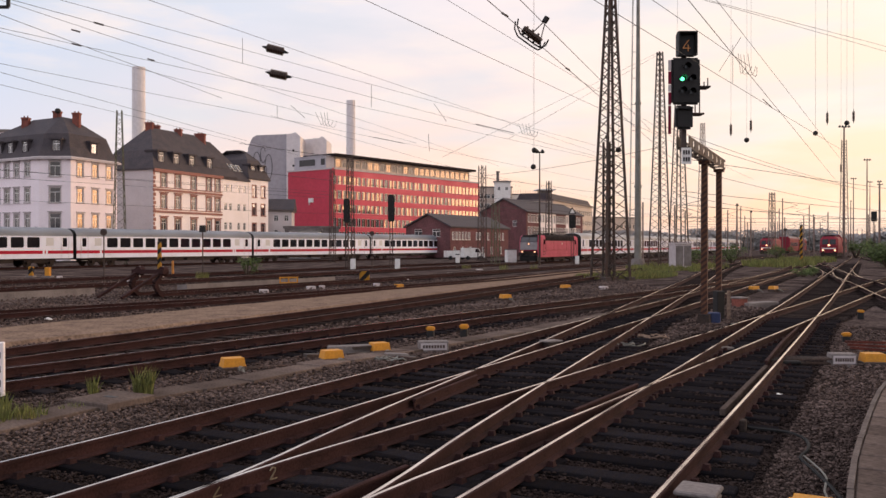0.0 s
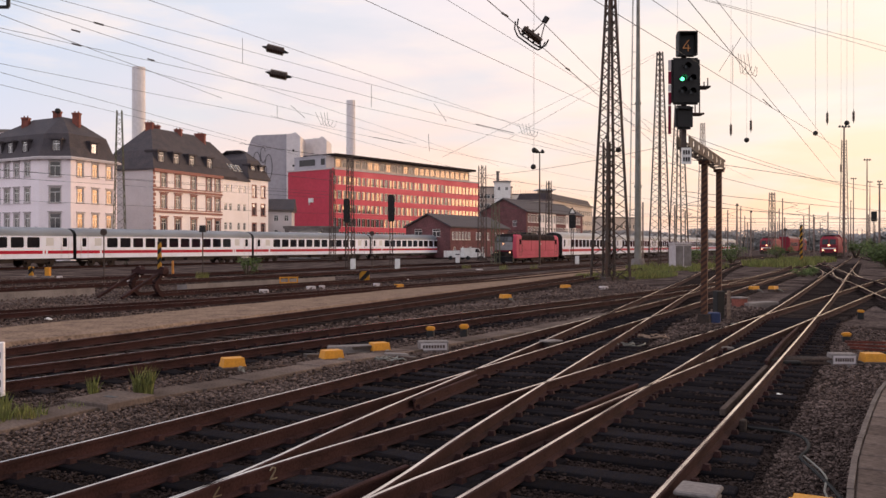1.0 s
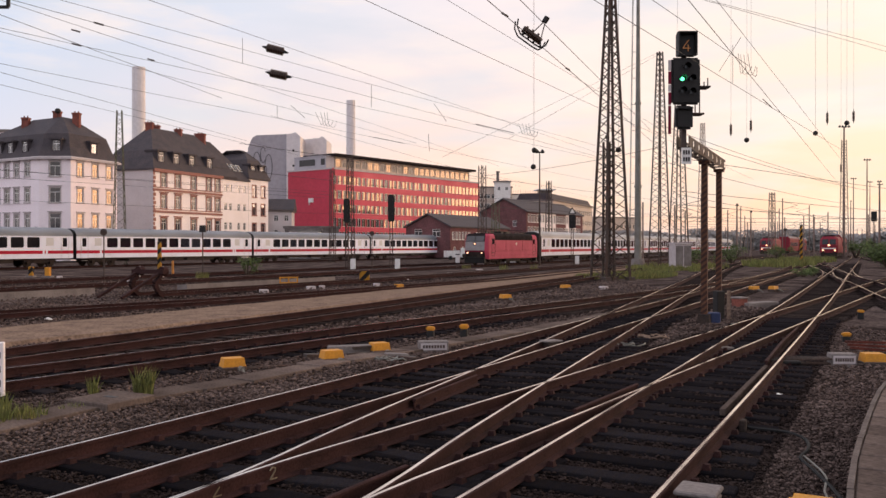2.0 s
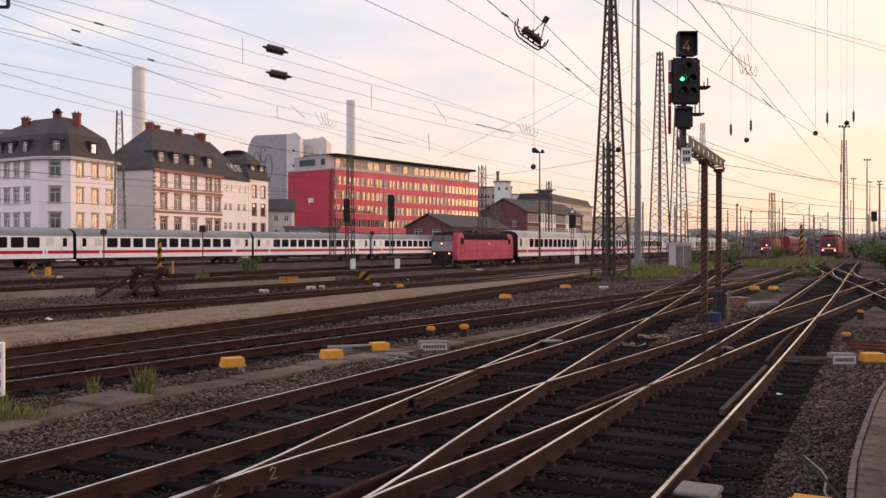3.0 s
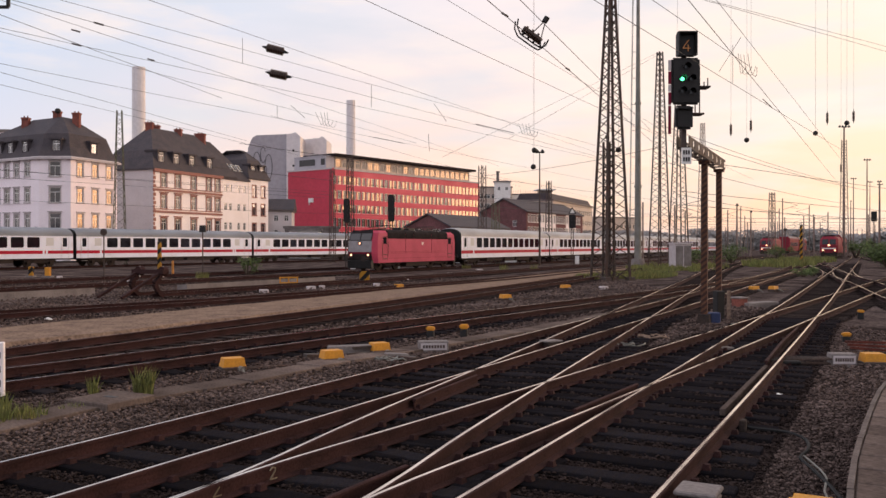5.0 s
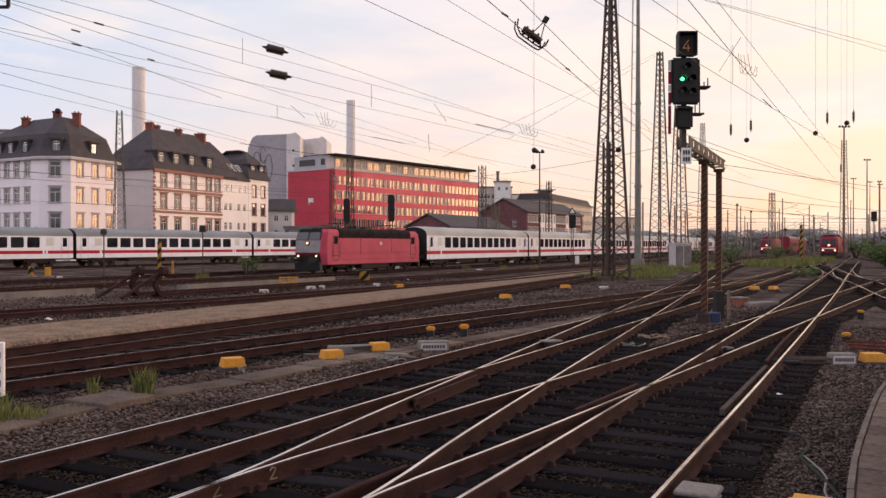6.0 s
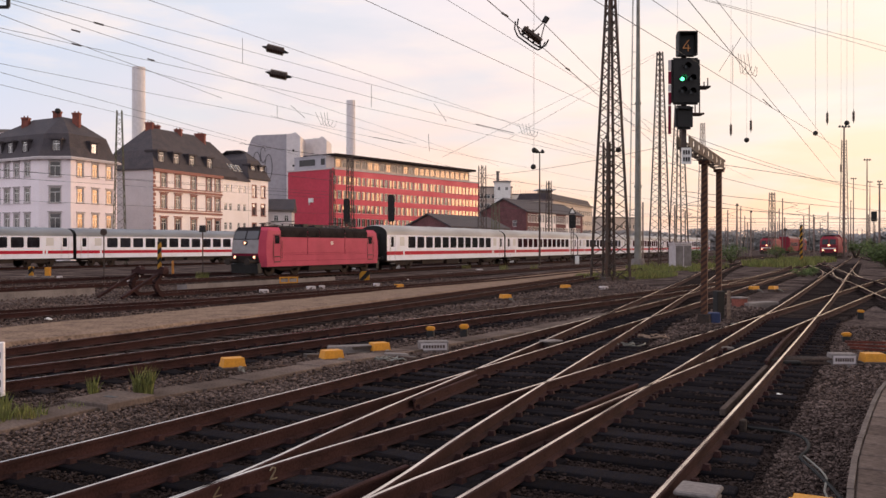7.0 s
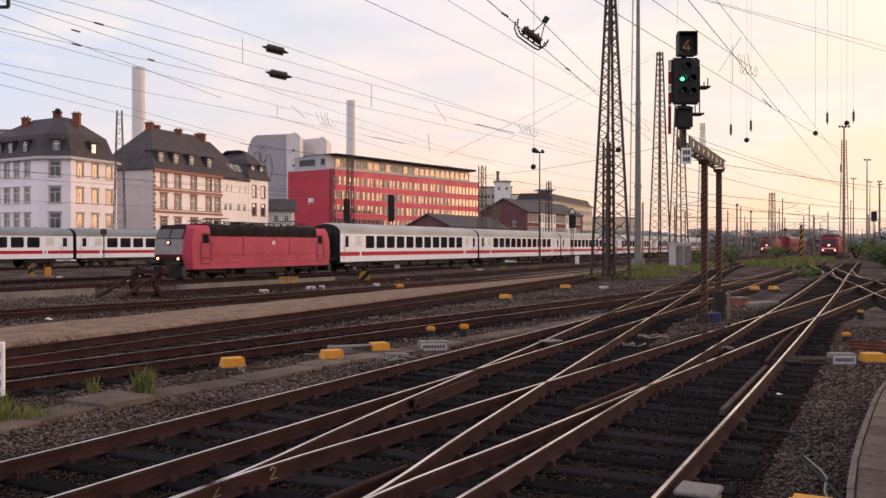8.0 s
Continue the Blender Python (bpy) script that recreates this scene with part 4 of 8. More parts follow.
def house_corner():
    """The pale house with the cut-off corner and a mansard roof."""
    t = thing("apartment_house", Matrix.Identity(4), "pale lilac plastered corner house with a dark mansard roof", "house", "old houses beyond the tracks")
    L, a, c, e, b = (-69.3, 125.3), (-56.2, 118.0), (-51.8, 118.0), (-48.6, 126.4), (-60.0, 131.0)
    f, p = window_meshes(1.1, 1.95, WHITE, PALESTONE, pane=PANE_BRIGHT)
    fw, pw = window_meshes(1.5, 2.05, WHITE, PALESTONE)
    fg, pg = window_meshes(1.1, 1.95, WHITE, PALESTONE, pane=PANE_GOLD)
    zs = (12.85, 9.2, 5.6, 2.2)
    faces = [(L, a, [3.4, 5.6, 7.8, 10.0, 12.4], f, p, 1.1, 1.95), (a, c, [2.2], fw, pw, 1.5, 2.05), (c, e, [1.75, 4.6, 7.4], fg, pg, 1.1, 1.95)]
    for s, q, cols, ff, pp, w, h in faces:
        u = V2(q[0] - s[0], q[1] - s[1], 0)
        facade(t, (*s, 0), u, u.length, 0, 14.2, [(x, z, w, h, ff, pp) for x in cols for z in zs], PLASTER1)
    for s, q in ((e, b), (b, L)):
        u = V2(q[0] - s[0], q[1] - s[1], 0)
        facade(t, (*s, 0), u, u.length, 0, 14.2, [], PLASTER1)
    poly = [L, a, c, e, b]
    roof_rings(t, poly, [(-0.45, 14.15), (-0.45, 14.45), (-0.2, 14.6)], PALESTONE, "cornice")
    roof_rings(t, poly, [(-0.2, 14.58), (0.5, 16.0), (1.0, 17.7), (1.05, 17.9), (4.4, 20.7)], ROOFSLATE)
    df, dp = window_meshes(0.95, 1.35, WHITE, ROOFSLATE, trim=0, pane=PANE_BRIGHT)
    for s, q, xs in ((L, a, [5.6, 8.3, 11.6]), (a, c, [2.3]), (c, e, [4.6])):
        u = V2(q[0] - s[0], q[1] - s[1], 0)
        for x in xs:
            dormer(t, at(s, u, x, 16.1, 0.15), 0.95, 1.35, df, dp)
    for x, y, z in ((-61.2, 124.5, 20.9), (-56.1, 123.4, 21.7), (-53.2, 123.2, 21.4)):
        chimney(t, x, y, 17.6, z, 1.0)
    bm = bmesh.new()
    tube(bm, (-55.4, 122, 20.5), (-55.4, 122, 21.2), 0.05)
    bmesh.ops.create_uvsphere(bm, u_segments=10, v_segments=7, radius=0.42, matrix=Matrix.Translation((-55.4, 122, 21.5)))
    part("roof_ventilator", bm, BLACK, t)


# the row of houses stands a street further back than it was drawn, and is so much larger
ROW = Matrix.Translation((0, 0, 2.2)) @ Matrix.Scale(1.12, 4) @ Matrix.Translation((0, 0, -2.2))


def house_row():
    u = V2(0.395, 0.918, 0)
    o = V2(-42.7, 125.0, 0)
    n = V2(-0.918, 0.395, 0)
    # the ornate one
    t = thing("apartment_house", ROW, "cream house with red sandstone bands and steep slate roof", "house", "old houses beyond the tracks")
    w = 15.9
    f, p = window_meshes(1.15, 2.05, WHITE, SANDSTONE, trim=0.2, pane=PANE_DARK)
    wins = [(x, z, 1.15, 2.05, f, p) for x in (2.2, 5.3, 8.95, 12.6, 14.8) for z in (11.95, 8.75, 5.2, 1.9)]
    facade(t, o, u, w, 0, 13.4, wins, PLASTER2)
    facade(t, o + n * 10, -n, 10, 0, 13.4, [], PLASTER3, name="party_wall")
    facade(t, o + u * w, n, 10, 0, 13.4, [], PLASTER2)
    B = basis(o, u)
    for z, h, d in ((7.05, 0.32, 0.16), (10.3, 0.32, 0.16), (13.1, 0.45, 0.35), (7.55, 0.1, 0.1), (10.8, 0.1, 0.1)):
        bm = bmesh.new()
        box(bm, -0.1, w + 0.05, -d, 0.02, z, z + h)
        part("sandstone_band", bm, SANDSTONE, t, m=B)
    bm = bmesh.new()
    for z in np.arange(0.2, 13, 0.62):
        box(bm, -0.02, 0.5 if int(z / 0.62) % 2 else 0.3, -0.05, 0.02, z, z + 0.5)
    part("quoins", bm, SANDSTONE, t, m=B)
    poly = [tuple((o + n * 10).xy), tuple(o.xy), tuple((o + u * w).xy), tuple((o + u * w + n * 10).xy)]
    poly[2], poly[3] = tuple((o + u * (w + 3.5)).xy), tuple((o + u * (w + 3.5) + n * 10).xy)
    roof_rings(t, poly, [(-0.3, 13.4), (-0.3, 13.6), (1.35, 16.5), (4.7, 20.4)], ROOFSLATE)
    df, dp = window_meshes(1.1, 1.5, WHITE, ROOFSLATE, trim=0, pane=PANE_DARK)
    for x in (2.0, 5.3, 8.9, 13.2):
        dormer(t, at(o, u, x, 15.35, 0.25), 1.1, 1.5, df, dp, 2.4)
    for x, d, z in ((4.7, 5.0, 21.2), (6.6, 5.4, 21.0), (10.9, 4.7, 20.9)):
        q = o + u * x + n * d
        chimney(t, q.x, q.y, 16, z, 1.1)
    # the plain one
    t = thing("apartment_house", ROW, "plain cream house with small windows and slate roof", "house", "old houses beyond the tracks")
    o2, w2 = o + u * (w + 0.05), 7.2
    f, p = window_meshes(0.7, 1.2, WHITE, WHITE, trim=0)
    wins = [(x, z, 0.7, 1.2, f, p) for x in (1.0, 2.3, 4.5, 6.1) for z in (11.7, 8.6, 5.4, 2.2)]
    facade(t, o2, u, w2, 0, 13.1, wins, PLASTER2)
    facade(t, o2 + u * w2, n, 10, 0, 13.1, [], PLASTER2)
    poly = [tuple((o2 + n * 10).xy), tuple(o2.xy), tuple((o2 + u * w2).xy), tuple((o2 + u * w2 + n * 10).xy)]
    q0 = o2 - u * 5
    poly = [tuple((q0 + n * 10).xy), tuple(q0.xy), tuple((o2 + u * w2).xy), tuple((o2 + u * w2 + n * 10).xy)]
    roof_rings(t, poly, [(-0.25, 13.1), (-0.25, 13.3), (4.4, 19.5), (4.6, 19.7)], ROOFSLATE)
    q = o2 + u * 0.2 + n * 4.6
    chimney(t, q.x, q.y, 17, 20.8, 1.6, 1.0)
    for x in (1.5, 2.9, 4.4, 5.8):
        bm = bmesh.new()
        box(bm, -0.45, 0.45, -0.06, 0.06, -0.7, 0.7)
        sk = part("skylight", bm, WHITE, t, "pale roof window", m=at(o2, u, x, 15.35, 1.05) @ pose(0, 0, 0, -37, 0, 0))
        bm = bmesh.new()
        box(bm, -0.36, 0.36, -0.075, -0.05, -0.6, 0.6)
        part("pane", bm, PANE, sk)
    # the tall narrow one at the end
    t = thing("apartment_house", ROW, "narrow beige end house with tall shuttered windows", "house", "old houses beyond the tracks")
    o3, w3 = o2 + u * (w2 + 0.05), 5.8
    f, p = window_meshes(1.1, 2.0, SANDSTONE, SANDSTONE, trim=0.15, head=False)
    wins = [(x, z, 1.1, 2.0, f, p) for x in (1.6, 4.2) for z in (11.6, 8.4, 5.0, 1.8)]
    facade(t, o3, u, w3, 0, 13.6, wins, PLASTER2)
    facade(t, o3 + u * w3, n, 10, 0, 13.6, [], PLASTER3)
    poly = [tuple((o3 + n * 10).xy), tuple(o3.xy), tuple((o3 + u * w3).xy), tuple((o3 + u * w3 + n * 10).xy)]
    roof_rings(t, poly, [(-0.3, 13.6), (-0.3, 13.9), (0.9, 16.6), (1.2, 17.2), (3.6, 19.0)], ROOFSLATE)
    for x in (1.6, 4.2):
        dormer(t, at(o3, u, x, 15.2, 0.2), 1.1, 1.5, df, dp, 1.6)


def red_offices():
    t = thing("office_building", Matrix.Identity(4), "long red office building with window bands and flat roof", "office building")
    c, r = V2(-25.9, 198.0, 0), V2(10.5, 245.0, 0)
    u = (r - c).normalized()
    n = V2(-u.y, u.x, 0)
    w = (r - c).length
    k = 36
    pitch = w / k
    fw, hw = pitch * 0.84, 2.0
    rng = random.Random(17)

    def bay(left, right):
        bm = bmesh.new()
        ring_frame(bm, fw, hw, 0.07, 0.08, 0.16)
        box(bm, -0.14, -0.06, 0.09, 0.15, -hw / 2 + 0.07, hw / 2 - 0.07)
        fr = mesh_of(bm, "window", WHITE)
        subs = []
        for a, b, m in ((-fw / 2 + 0.03, -0.11, left), (-0.09, fw / 2 - 0.03, right)):
            bm = bmesh.new()
            box(bm, a, b, 0.10, 0.13, -hw / 2 + 0.02, hw / 2 - 0.02)
            subs.append(("pane", mesh_of(bm, "pane", m)))
        return fr, subs
    kinds = [bay(PANE_GOLD, PANE_DARK), bay(PANE_GOLD, PANE_GOLD), bay(PANE_DARK, PANE_DARK), bay(PANE_DARK, PANE_GOLD)]
    wins = []
    for i in range(k):
        for row, z in enumerate((17.55, 14.15, 10.85, 7.6, 4.4)):
            q = rng.random()
            # sunset-tinted panes laid out by hand, filling the right end
            kind = 1 if i > 0.77 * k else 0 if q < 0.55 else 2 if q < 0.55 + 0.08 * row + 0.1 else 3
            wins.append((pitch * (i + 0.5), z, fw, hw, *kinds[kind]))
    facade(t, c, u, w, 0, 20.0, wins, REDBAND, 0.3)
    bl = c + n * 15.2
    facade(t, bl, -n, 15.2, 0, 20.0, [], REDWALL, name="end_wall")
    facade(t, r, n, 15.2, 0, 20.0, [], REDWALL, name="end_wall")
    facade(t, r + n * 15.2, -u, w, 0, 20.0, [], REDWALL, name="back_wall")
    B = basis(c, u)
    bm = bmesh.new()
    box(bm, -0.15, w + 0.15, -0.15, 15.35, 20.0, 20.35)
    part("roof_edge", bm, PALESTONE, t, m=B)
    bm = bmesh.new()
    box(bm, 0.8, 1.2, -0.25, 0.0, 0, 20.3)
    part("downpipe", bm, REDWALL, t, m=B @ pose(-0.9, 0, 0))
    for i in range(1, k):
        bm = bmesh.new() if i == 1 else None
        if i == 1:
            box(bm, -0.09, 0.09, -0.14, 0.02, 3.0, 19.6)
            mull = mesh_of(bm, "mullion", WHITE)
        if i % 2 == 0:
            part("mullion", mull, None, t, m=B @ pose(pitch * i, 0.16, 0))
    # set-back top floor under a wide dark roof
    f2, p2 = window_meshes(1.75, 1.9, BEIGE, BEIGE, trim=0, pane=PANE_GOLD)
    q = c + u * 3.5 + n * 2.5
    k2 = 24
    f3, p3 = window_meshes(1.75, 1.9, BEIGE, BEIGE, trim=0, pane=PANE_DARK)
    # share of sunset-tinted panes grows to the right, as the painted reflection does
    facade(t, q, u, w - 5, 20.35, 23.4, [((w - 5) / k2 * (i + 0.5), 21.9, 1.75, 1.9, *((f2, p2) if rng.random() < 0.3 + 0.6 * i / k2 else (f3, p3))) for i in range(k2)], BEIGE, 0.3, "top_floor_wall")
    facade(t, q + n * 9, -n, 9, 20.35, 23.4, [], BEIGE, 0.3, "top_floor_wall")
    bm = bmesh.new()
    box(bm, 2.0, w - 0.5, 0.8, 12, 23.4, 23.95)
    part("roof", bm, LOCODARK, t, "dark overhanging flat roof", m=B)
    bm = bmesh.new()
    box(bm, 0.5, 3.4, 2.6, 13.4, 20.35, 23.3)
    box(bm, 0.4, 3.5, 2.5, 13.5, 23.3, 23.5)
    room = part("plant_room", bm, TOWERGREY, t, "grey rooftop plant room", m=B)
    for a, b in ((6.2, 11.6), (2.9, 4.2)):
        bm = bmesh.new()
        box(bm, 0.44, 0.52, a, b, 21.2, 22.7)
        part("window", bm, PANE_DARK, room, "dark window strip")
    bm = bmesh.new()
    box(bm, 0, 1.6, -0.2, -0.02, 13.0, 14.0)
    box(bm, 0.3, 0.4, -0.3, 0.0, 12.5, 13.0)
    part("wall_box", bm, WHITE, t, m=basis(bl, -n) @ pose(7.4, 0, -0.6))


def gabled(label, c, u, width, length, eave, ridge, wall, wins_side, wins_gable, over=0.35, bays=None):
    """A brick building: gable from c back along the left, long side along u."""
    t = thing("brick_building", Matrix.Identity(4), label, "brick building", "brick railway buildings")
    u = V2(*u, 0).normalized()
    n = V2(-u.y, u.x, 0)
    c = V2(*c, 0)
    f, p = window_meshes(*wins_side[1], WHITE, WHITE, trim=0.06, head=False, pane=PANE_DARK)
    for x0, x1, face in bays or [(0, length, wall)]:
        facade(t, c + u * x0, u, x1 - x0, 0, eave, [(x - x0, z, *wins_side[1], f, p) for x, z in wins_side[0] if x0 < x < x1], face)
    gw, gp = window_meshes(*wins_gable[1], WHITE, WHITE, trim=0)
    facade(t, c + n * width, -n, width, 0, eave, [(x, z, *wins_gable[1], gw, gp) for x, z in wins_gable[0]], wall, name="gable_wall")
    facade(t, c + u * length, n, width, 0, eave, [], wall)
    facade(t, c + u * length + n * width, -u, length, 0, eave, [], wall)
    B = basis(c, u)
    bm = bmesh.new()
    bm.free()
    for x in (0.0, length - 0.02):
        bm = bmesh.new()
        extrude(bm, [(0, eave), (width, eave), (width / 2, ridge - 0.1)], x, x + 0.02)
        part("gable", bm, wall, t, m=B)
    bm = bmesh.new()
    k = (ridge - eave) / (width / 2)
    extrude(bm, [(-over, eave - over * k), (width / 2, ridge), (width + over, eave - over * k), (width + over, eave - over * k + 0.25), (width / 2, ridge + 0.25), (-over, eave - over * k + 0.25)], -0.4, length + 0.4)
    part("roof", bm, ROOFSLATE, t, m=B)
    return t


def plain_block(name, label, c, u, width, depth, height, wall, rows=0, cols=0, wsize=(1.4, 1.5), z0=3.0, dz=3.3, roof=0.4, frame_mat=None, category="building"):
    t = thing(name, Matrix.Identity(4), label, category)
    u = V2(*u, 0).normalized()
    n = V2(-u.y, u.x, 0)
    c = V2(*c, 0)
    wins = []
    if rows:
        f, p = window_meshes(*wsize, frame_mat or WHITE, WHITE, trim=0)
        wins = [(width / cols * (i + 0.5), z0 + dz * j, *wsize, f, p) for i in range(cols) for j in range(rows)]
    facade(t, c, u, width, 0, height, wins, wall)
    facade(t, c + n * depth, -n, depth, 0, height, [], wall)
    facade(t, c + u * width, n, depth, 0, height, [], wall)
    facade(t, c + u * width + n * depth, -u, width, 0, height, [], wall)
    bm = bmesh.new()
    box(bm, -0.3, width + 0.3, -0.3, depth + 0.3, height, height + roof)
    part("roof", bm, CONCRETE, t, m=basis(c, u))
    return t


def power_station():
    t = thing("power_station", Matrix.Identity(4), "grey power station block with chamfered top and faded mural", "power station")
    bm = bmesh.new()
    extrude(bm, [(-64.4, 0), (-51.6, 0), (-51.6, 38.9), (-61.6, 38.5), (-63.0, 37.6), (-64.4, 34.2)], 280, 296, axis="y")
    part("boiler_house", bm, TOWERGREY, t)
    bm = bmesh.new()
    extrude(bm, [(-51.5, 0), (-47.0, 0), (-47.0, 38.0), (-48.6, 39.4), (-50.0, 38.9), (-51.5, 38.9)], 279, 294, axis="y")
    part("stair_tower", bm, TOWERPALE, t)
    bm = bmesh.new()
    extrude(bm, [(-48.3, 0), (-44.1, 0), (-44.1, 38.4), (-48.3, 38.0)], 288, 304, axis="y")
    extrude(bm, [(-44.0, 0), (-39.4, 0), (-39.4, 37.9), (-41.0, 39.1), (-42.0, 38.4), (-44.0, 38.4)], 287, 300, axis="y")
    part("rear_block", bm, TOWERPALE, t)
    bm = bmesh.new()
    box(bm, -66.0, -64.5, 282, 290, 0, 33.2)
    part("side_tower", bm, TOWERGREY, t)
    bm = bmesh.new()                      # faded line drawing on the wall, as plain loops
    for cx, cz, rx, rz, a0, a1 in ((-61.5, 28.5, 1.3, 4.5, 0.3, 5.2), (-57.6, 28.0, 1.2, 4.2, -1.6, 3.6), (-59.6, 27.0, 1.4, 3.0, 2.6, 6.6), (-59.4, 32.0, 0.8, 2.6, 0.5, 5.6)):
        pts = [(cx + rx * math.cos(a), 279.95, cz + rz * math.sin(a)) for a in np.linspace(a0, a1, 16)]
        for p, q in zip(pts, pts[1:]):
            bar(bm, p, q, 0.13)
    part("mural", bm, BLACK, t, "faded looping line mural")
    for x, z in ((-49.2, 33), (-49.2, 28), (-49.2, 24)):
        bm = bmesh.new()
        box(bm, x - 0.3, x + 0.3, 278.9, 279.1, z, z + 0.7)
        part("vent", bm, BLACK, t)


def tall_chimney(x, y, r, h, label):
    t = thing("chimney_stack", Matrix.Identity(4), label, "chimney stack", "tall chimneys")
    bm = bmesh.new()
    tube(bm, (x, y, 0), (x, y, h), r * 1.12, r, n=28)
    part("shaft", bm, TOWERPALE, t)
    bm = bmesh.new()
    tube(bm, (x, y, h - 1.2), (x, y, h), r * 1.03, r * 1.03, n=28)
    part("rim", bm, TOWERPALE, t)
    for k in range(6):
        a = -math.pi / 2 + (k - 2.5) * 0.42
        bm = bmesh.new()
        bar(bm, (x + r * 1.12 * math.cos(a), y + r * 1.12 * math.sin(a), 0), (x + r * 1.01 * math.cos(a), y + r * 1.01 * math.sin(a), h - 1.3), 0.12)
        part("rib", bm, TOWERPALE, t)


def build_town():
    house_corner()
    house_row()
    red_offices()
    power_station()
    tall_chimney(-125.5, 350, 2.55, 75.5, "tall pale ribbed concrete chimney")
    tall_chimney(-37.5, 345, 1.75, 61.0, "slim grey concrete chimney with a wider rim")
    gabled("dark brick shed with slate gable roof and white windows", (1.3, 150), (0.5, 0.86), 9.3, 23.5, 5.5, 7.7, REDBRICK,
           ([(x, 3.9) for x in (1.0, 2.2, 3.4, 4.6, 5.8, 7.0, 10.0, 11.2, 14.6, 17.6, 19.5, 21.0)] + [(x, 1.2) for x in (1.5, 4.5, 7.5, 12.5, 16, 20)], (0.55, 1.3)), ([(2.6, 4.4), (6.4, 4.4)], (1.6, 1.4)))
    gabled("dark brick workshop with slate roof and tall white windows", (18.2, 185), (0.5, 0.86), 11.0, 34, 9.6, 12.4, REDBRICK,
           ([(1.3 + 1.6 * i, z) for i in range(20) for z in (8.2, 5.4, 2.4)], (0.95, 1.7)), ([(3.4, 7.0), (8.2, 7.0)], (1.0, 1.4)),
           bays=[(0, 6.9, REDBRICK), (6.9, 16.5, PLASTER2), (16.5, 22.9, REDBRICK), (22.9, 29.3, PLASTER2), (29.3, 34, REDBRICK)])
    plain_block("apartment_block", "far pale beige block with window bands", (12.0, 300), (1, 0.05), 12.4, 12, 22.6, BEIGE, 6, 5, (2.0, 1.5))
    t = plain_block("stair_tower", "far white rooftop tower with a dark chimney", (18.2, 296), (1, 0.05), 5.4, 3.5, 24.3, WHITE, 1, 2, (1.0, 1.2), 22.0, category="tower")
    bm = bmesh.new()
    box(bm, 0.6, 1.5, 0.8, 1.7, 24.6, 28.0)
    box(bm, 0.45, 1.65, 0.65, 1.85, 27.6, 28.1)
    part("chimney", bm, CONCRETE, t, m=basis((18.2, 296, 0), (1, 0.05, 0)))
    t = plain_block("apartment_block", "far white block with a railed roof terrace", (24.6, 310), (1, 0.05), 11.0, 12, 20.6, WHITE, 5, 6, (1.3, 1.5))
    for x in np.arange(0.2, 11, 0.9):
        bm = bmesh.new()
        bar(bm, (x, 0.1, 21.0), (x, 0.1, 22.3), 0.09)
        part("railing_post", bm, GALV, t, m=basis((24.6, 310, 0), (1, 0.05, 0)))
    t = plain_block("control_tower", "grey-green tower with a wide overhanging roof", (33.4, 290), (1, 0.1), 3.8, 4, 20.4, GALV, 2, 2, (1.4, 1.5), 15.0, category="tower")
    bm = bmesh.new()
    box(bm, -1.4, 5.0, -1.2, 5.2, 21.0, 21.4)
    part("roof_slab", bm, WHITE, t, m=basis((33.4, 290, 0), (1, 0.1, 0)))
    t = plain_block("office_block", "long brown-beige office block with dark roof and many windows", (33.0, 255), (0.39, 0.92), 52, 12, 15.6, BEIGE, 4, 18, (1.7, 1.6), 3.0, 3.4, roof=0.5)
    bm = bmesh.new()
    extrude(bm, [(0.4, 16.1), (11.6, 16.1), (10.4, 18.0), (1.6, 18.0)], 0.3, 51.7)
    part("attic", bm, ROOFSLATE, t, "dark set-back attic roof", m=basis((33.0, 255, 0), (0.39, 0.92, 0)))
    plain_block("apartment_block", "far low pale block", (62, 330), (0.8, 0.6), 20, 12, 13, BEIGE, 3, 8)
    plain_block("row_house", "small grey house between the larger buildings", (-37.0, 172), (1, 0.1), 6.2, 8, 9.0, PLASTER3, 3, 3, (0.9, 1.2), 1.7, 3.0, category="house")
    bm = bmesh.new()
    extrude(bm, [(-0.5, 0), (4, 2.4), (8.5, 0)], -0.5, 6.7)
    whole("slate_roof", bm, ROOFSLATE, "dark slate roof of a small house", "roof", m=basis((-37.0, 172, 9.4), (1, 0.1, 0)))
    plain_block("loading_shed", "low grey flat-roofed loading shed", (-28, 150), (1, 0.12), 9.5, 8, 5.2, CONCRETE, category="shed")
    plain_block("loading_shed", "low white flat-roofed loading shed", (-26, 143), (1, 0.12), 5.2, 6, 4.6, WHITE, 1, 5, (0.6, 0.7), 4.0, category="shed")
    plain_block("apartment_house", "pale gabled house beyond the corner house", (-80, 140), (1, 0.1), 16, 8, 21, PLASTER1, 5, 7)


build_town()


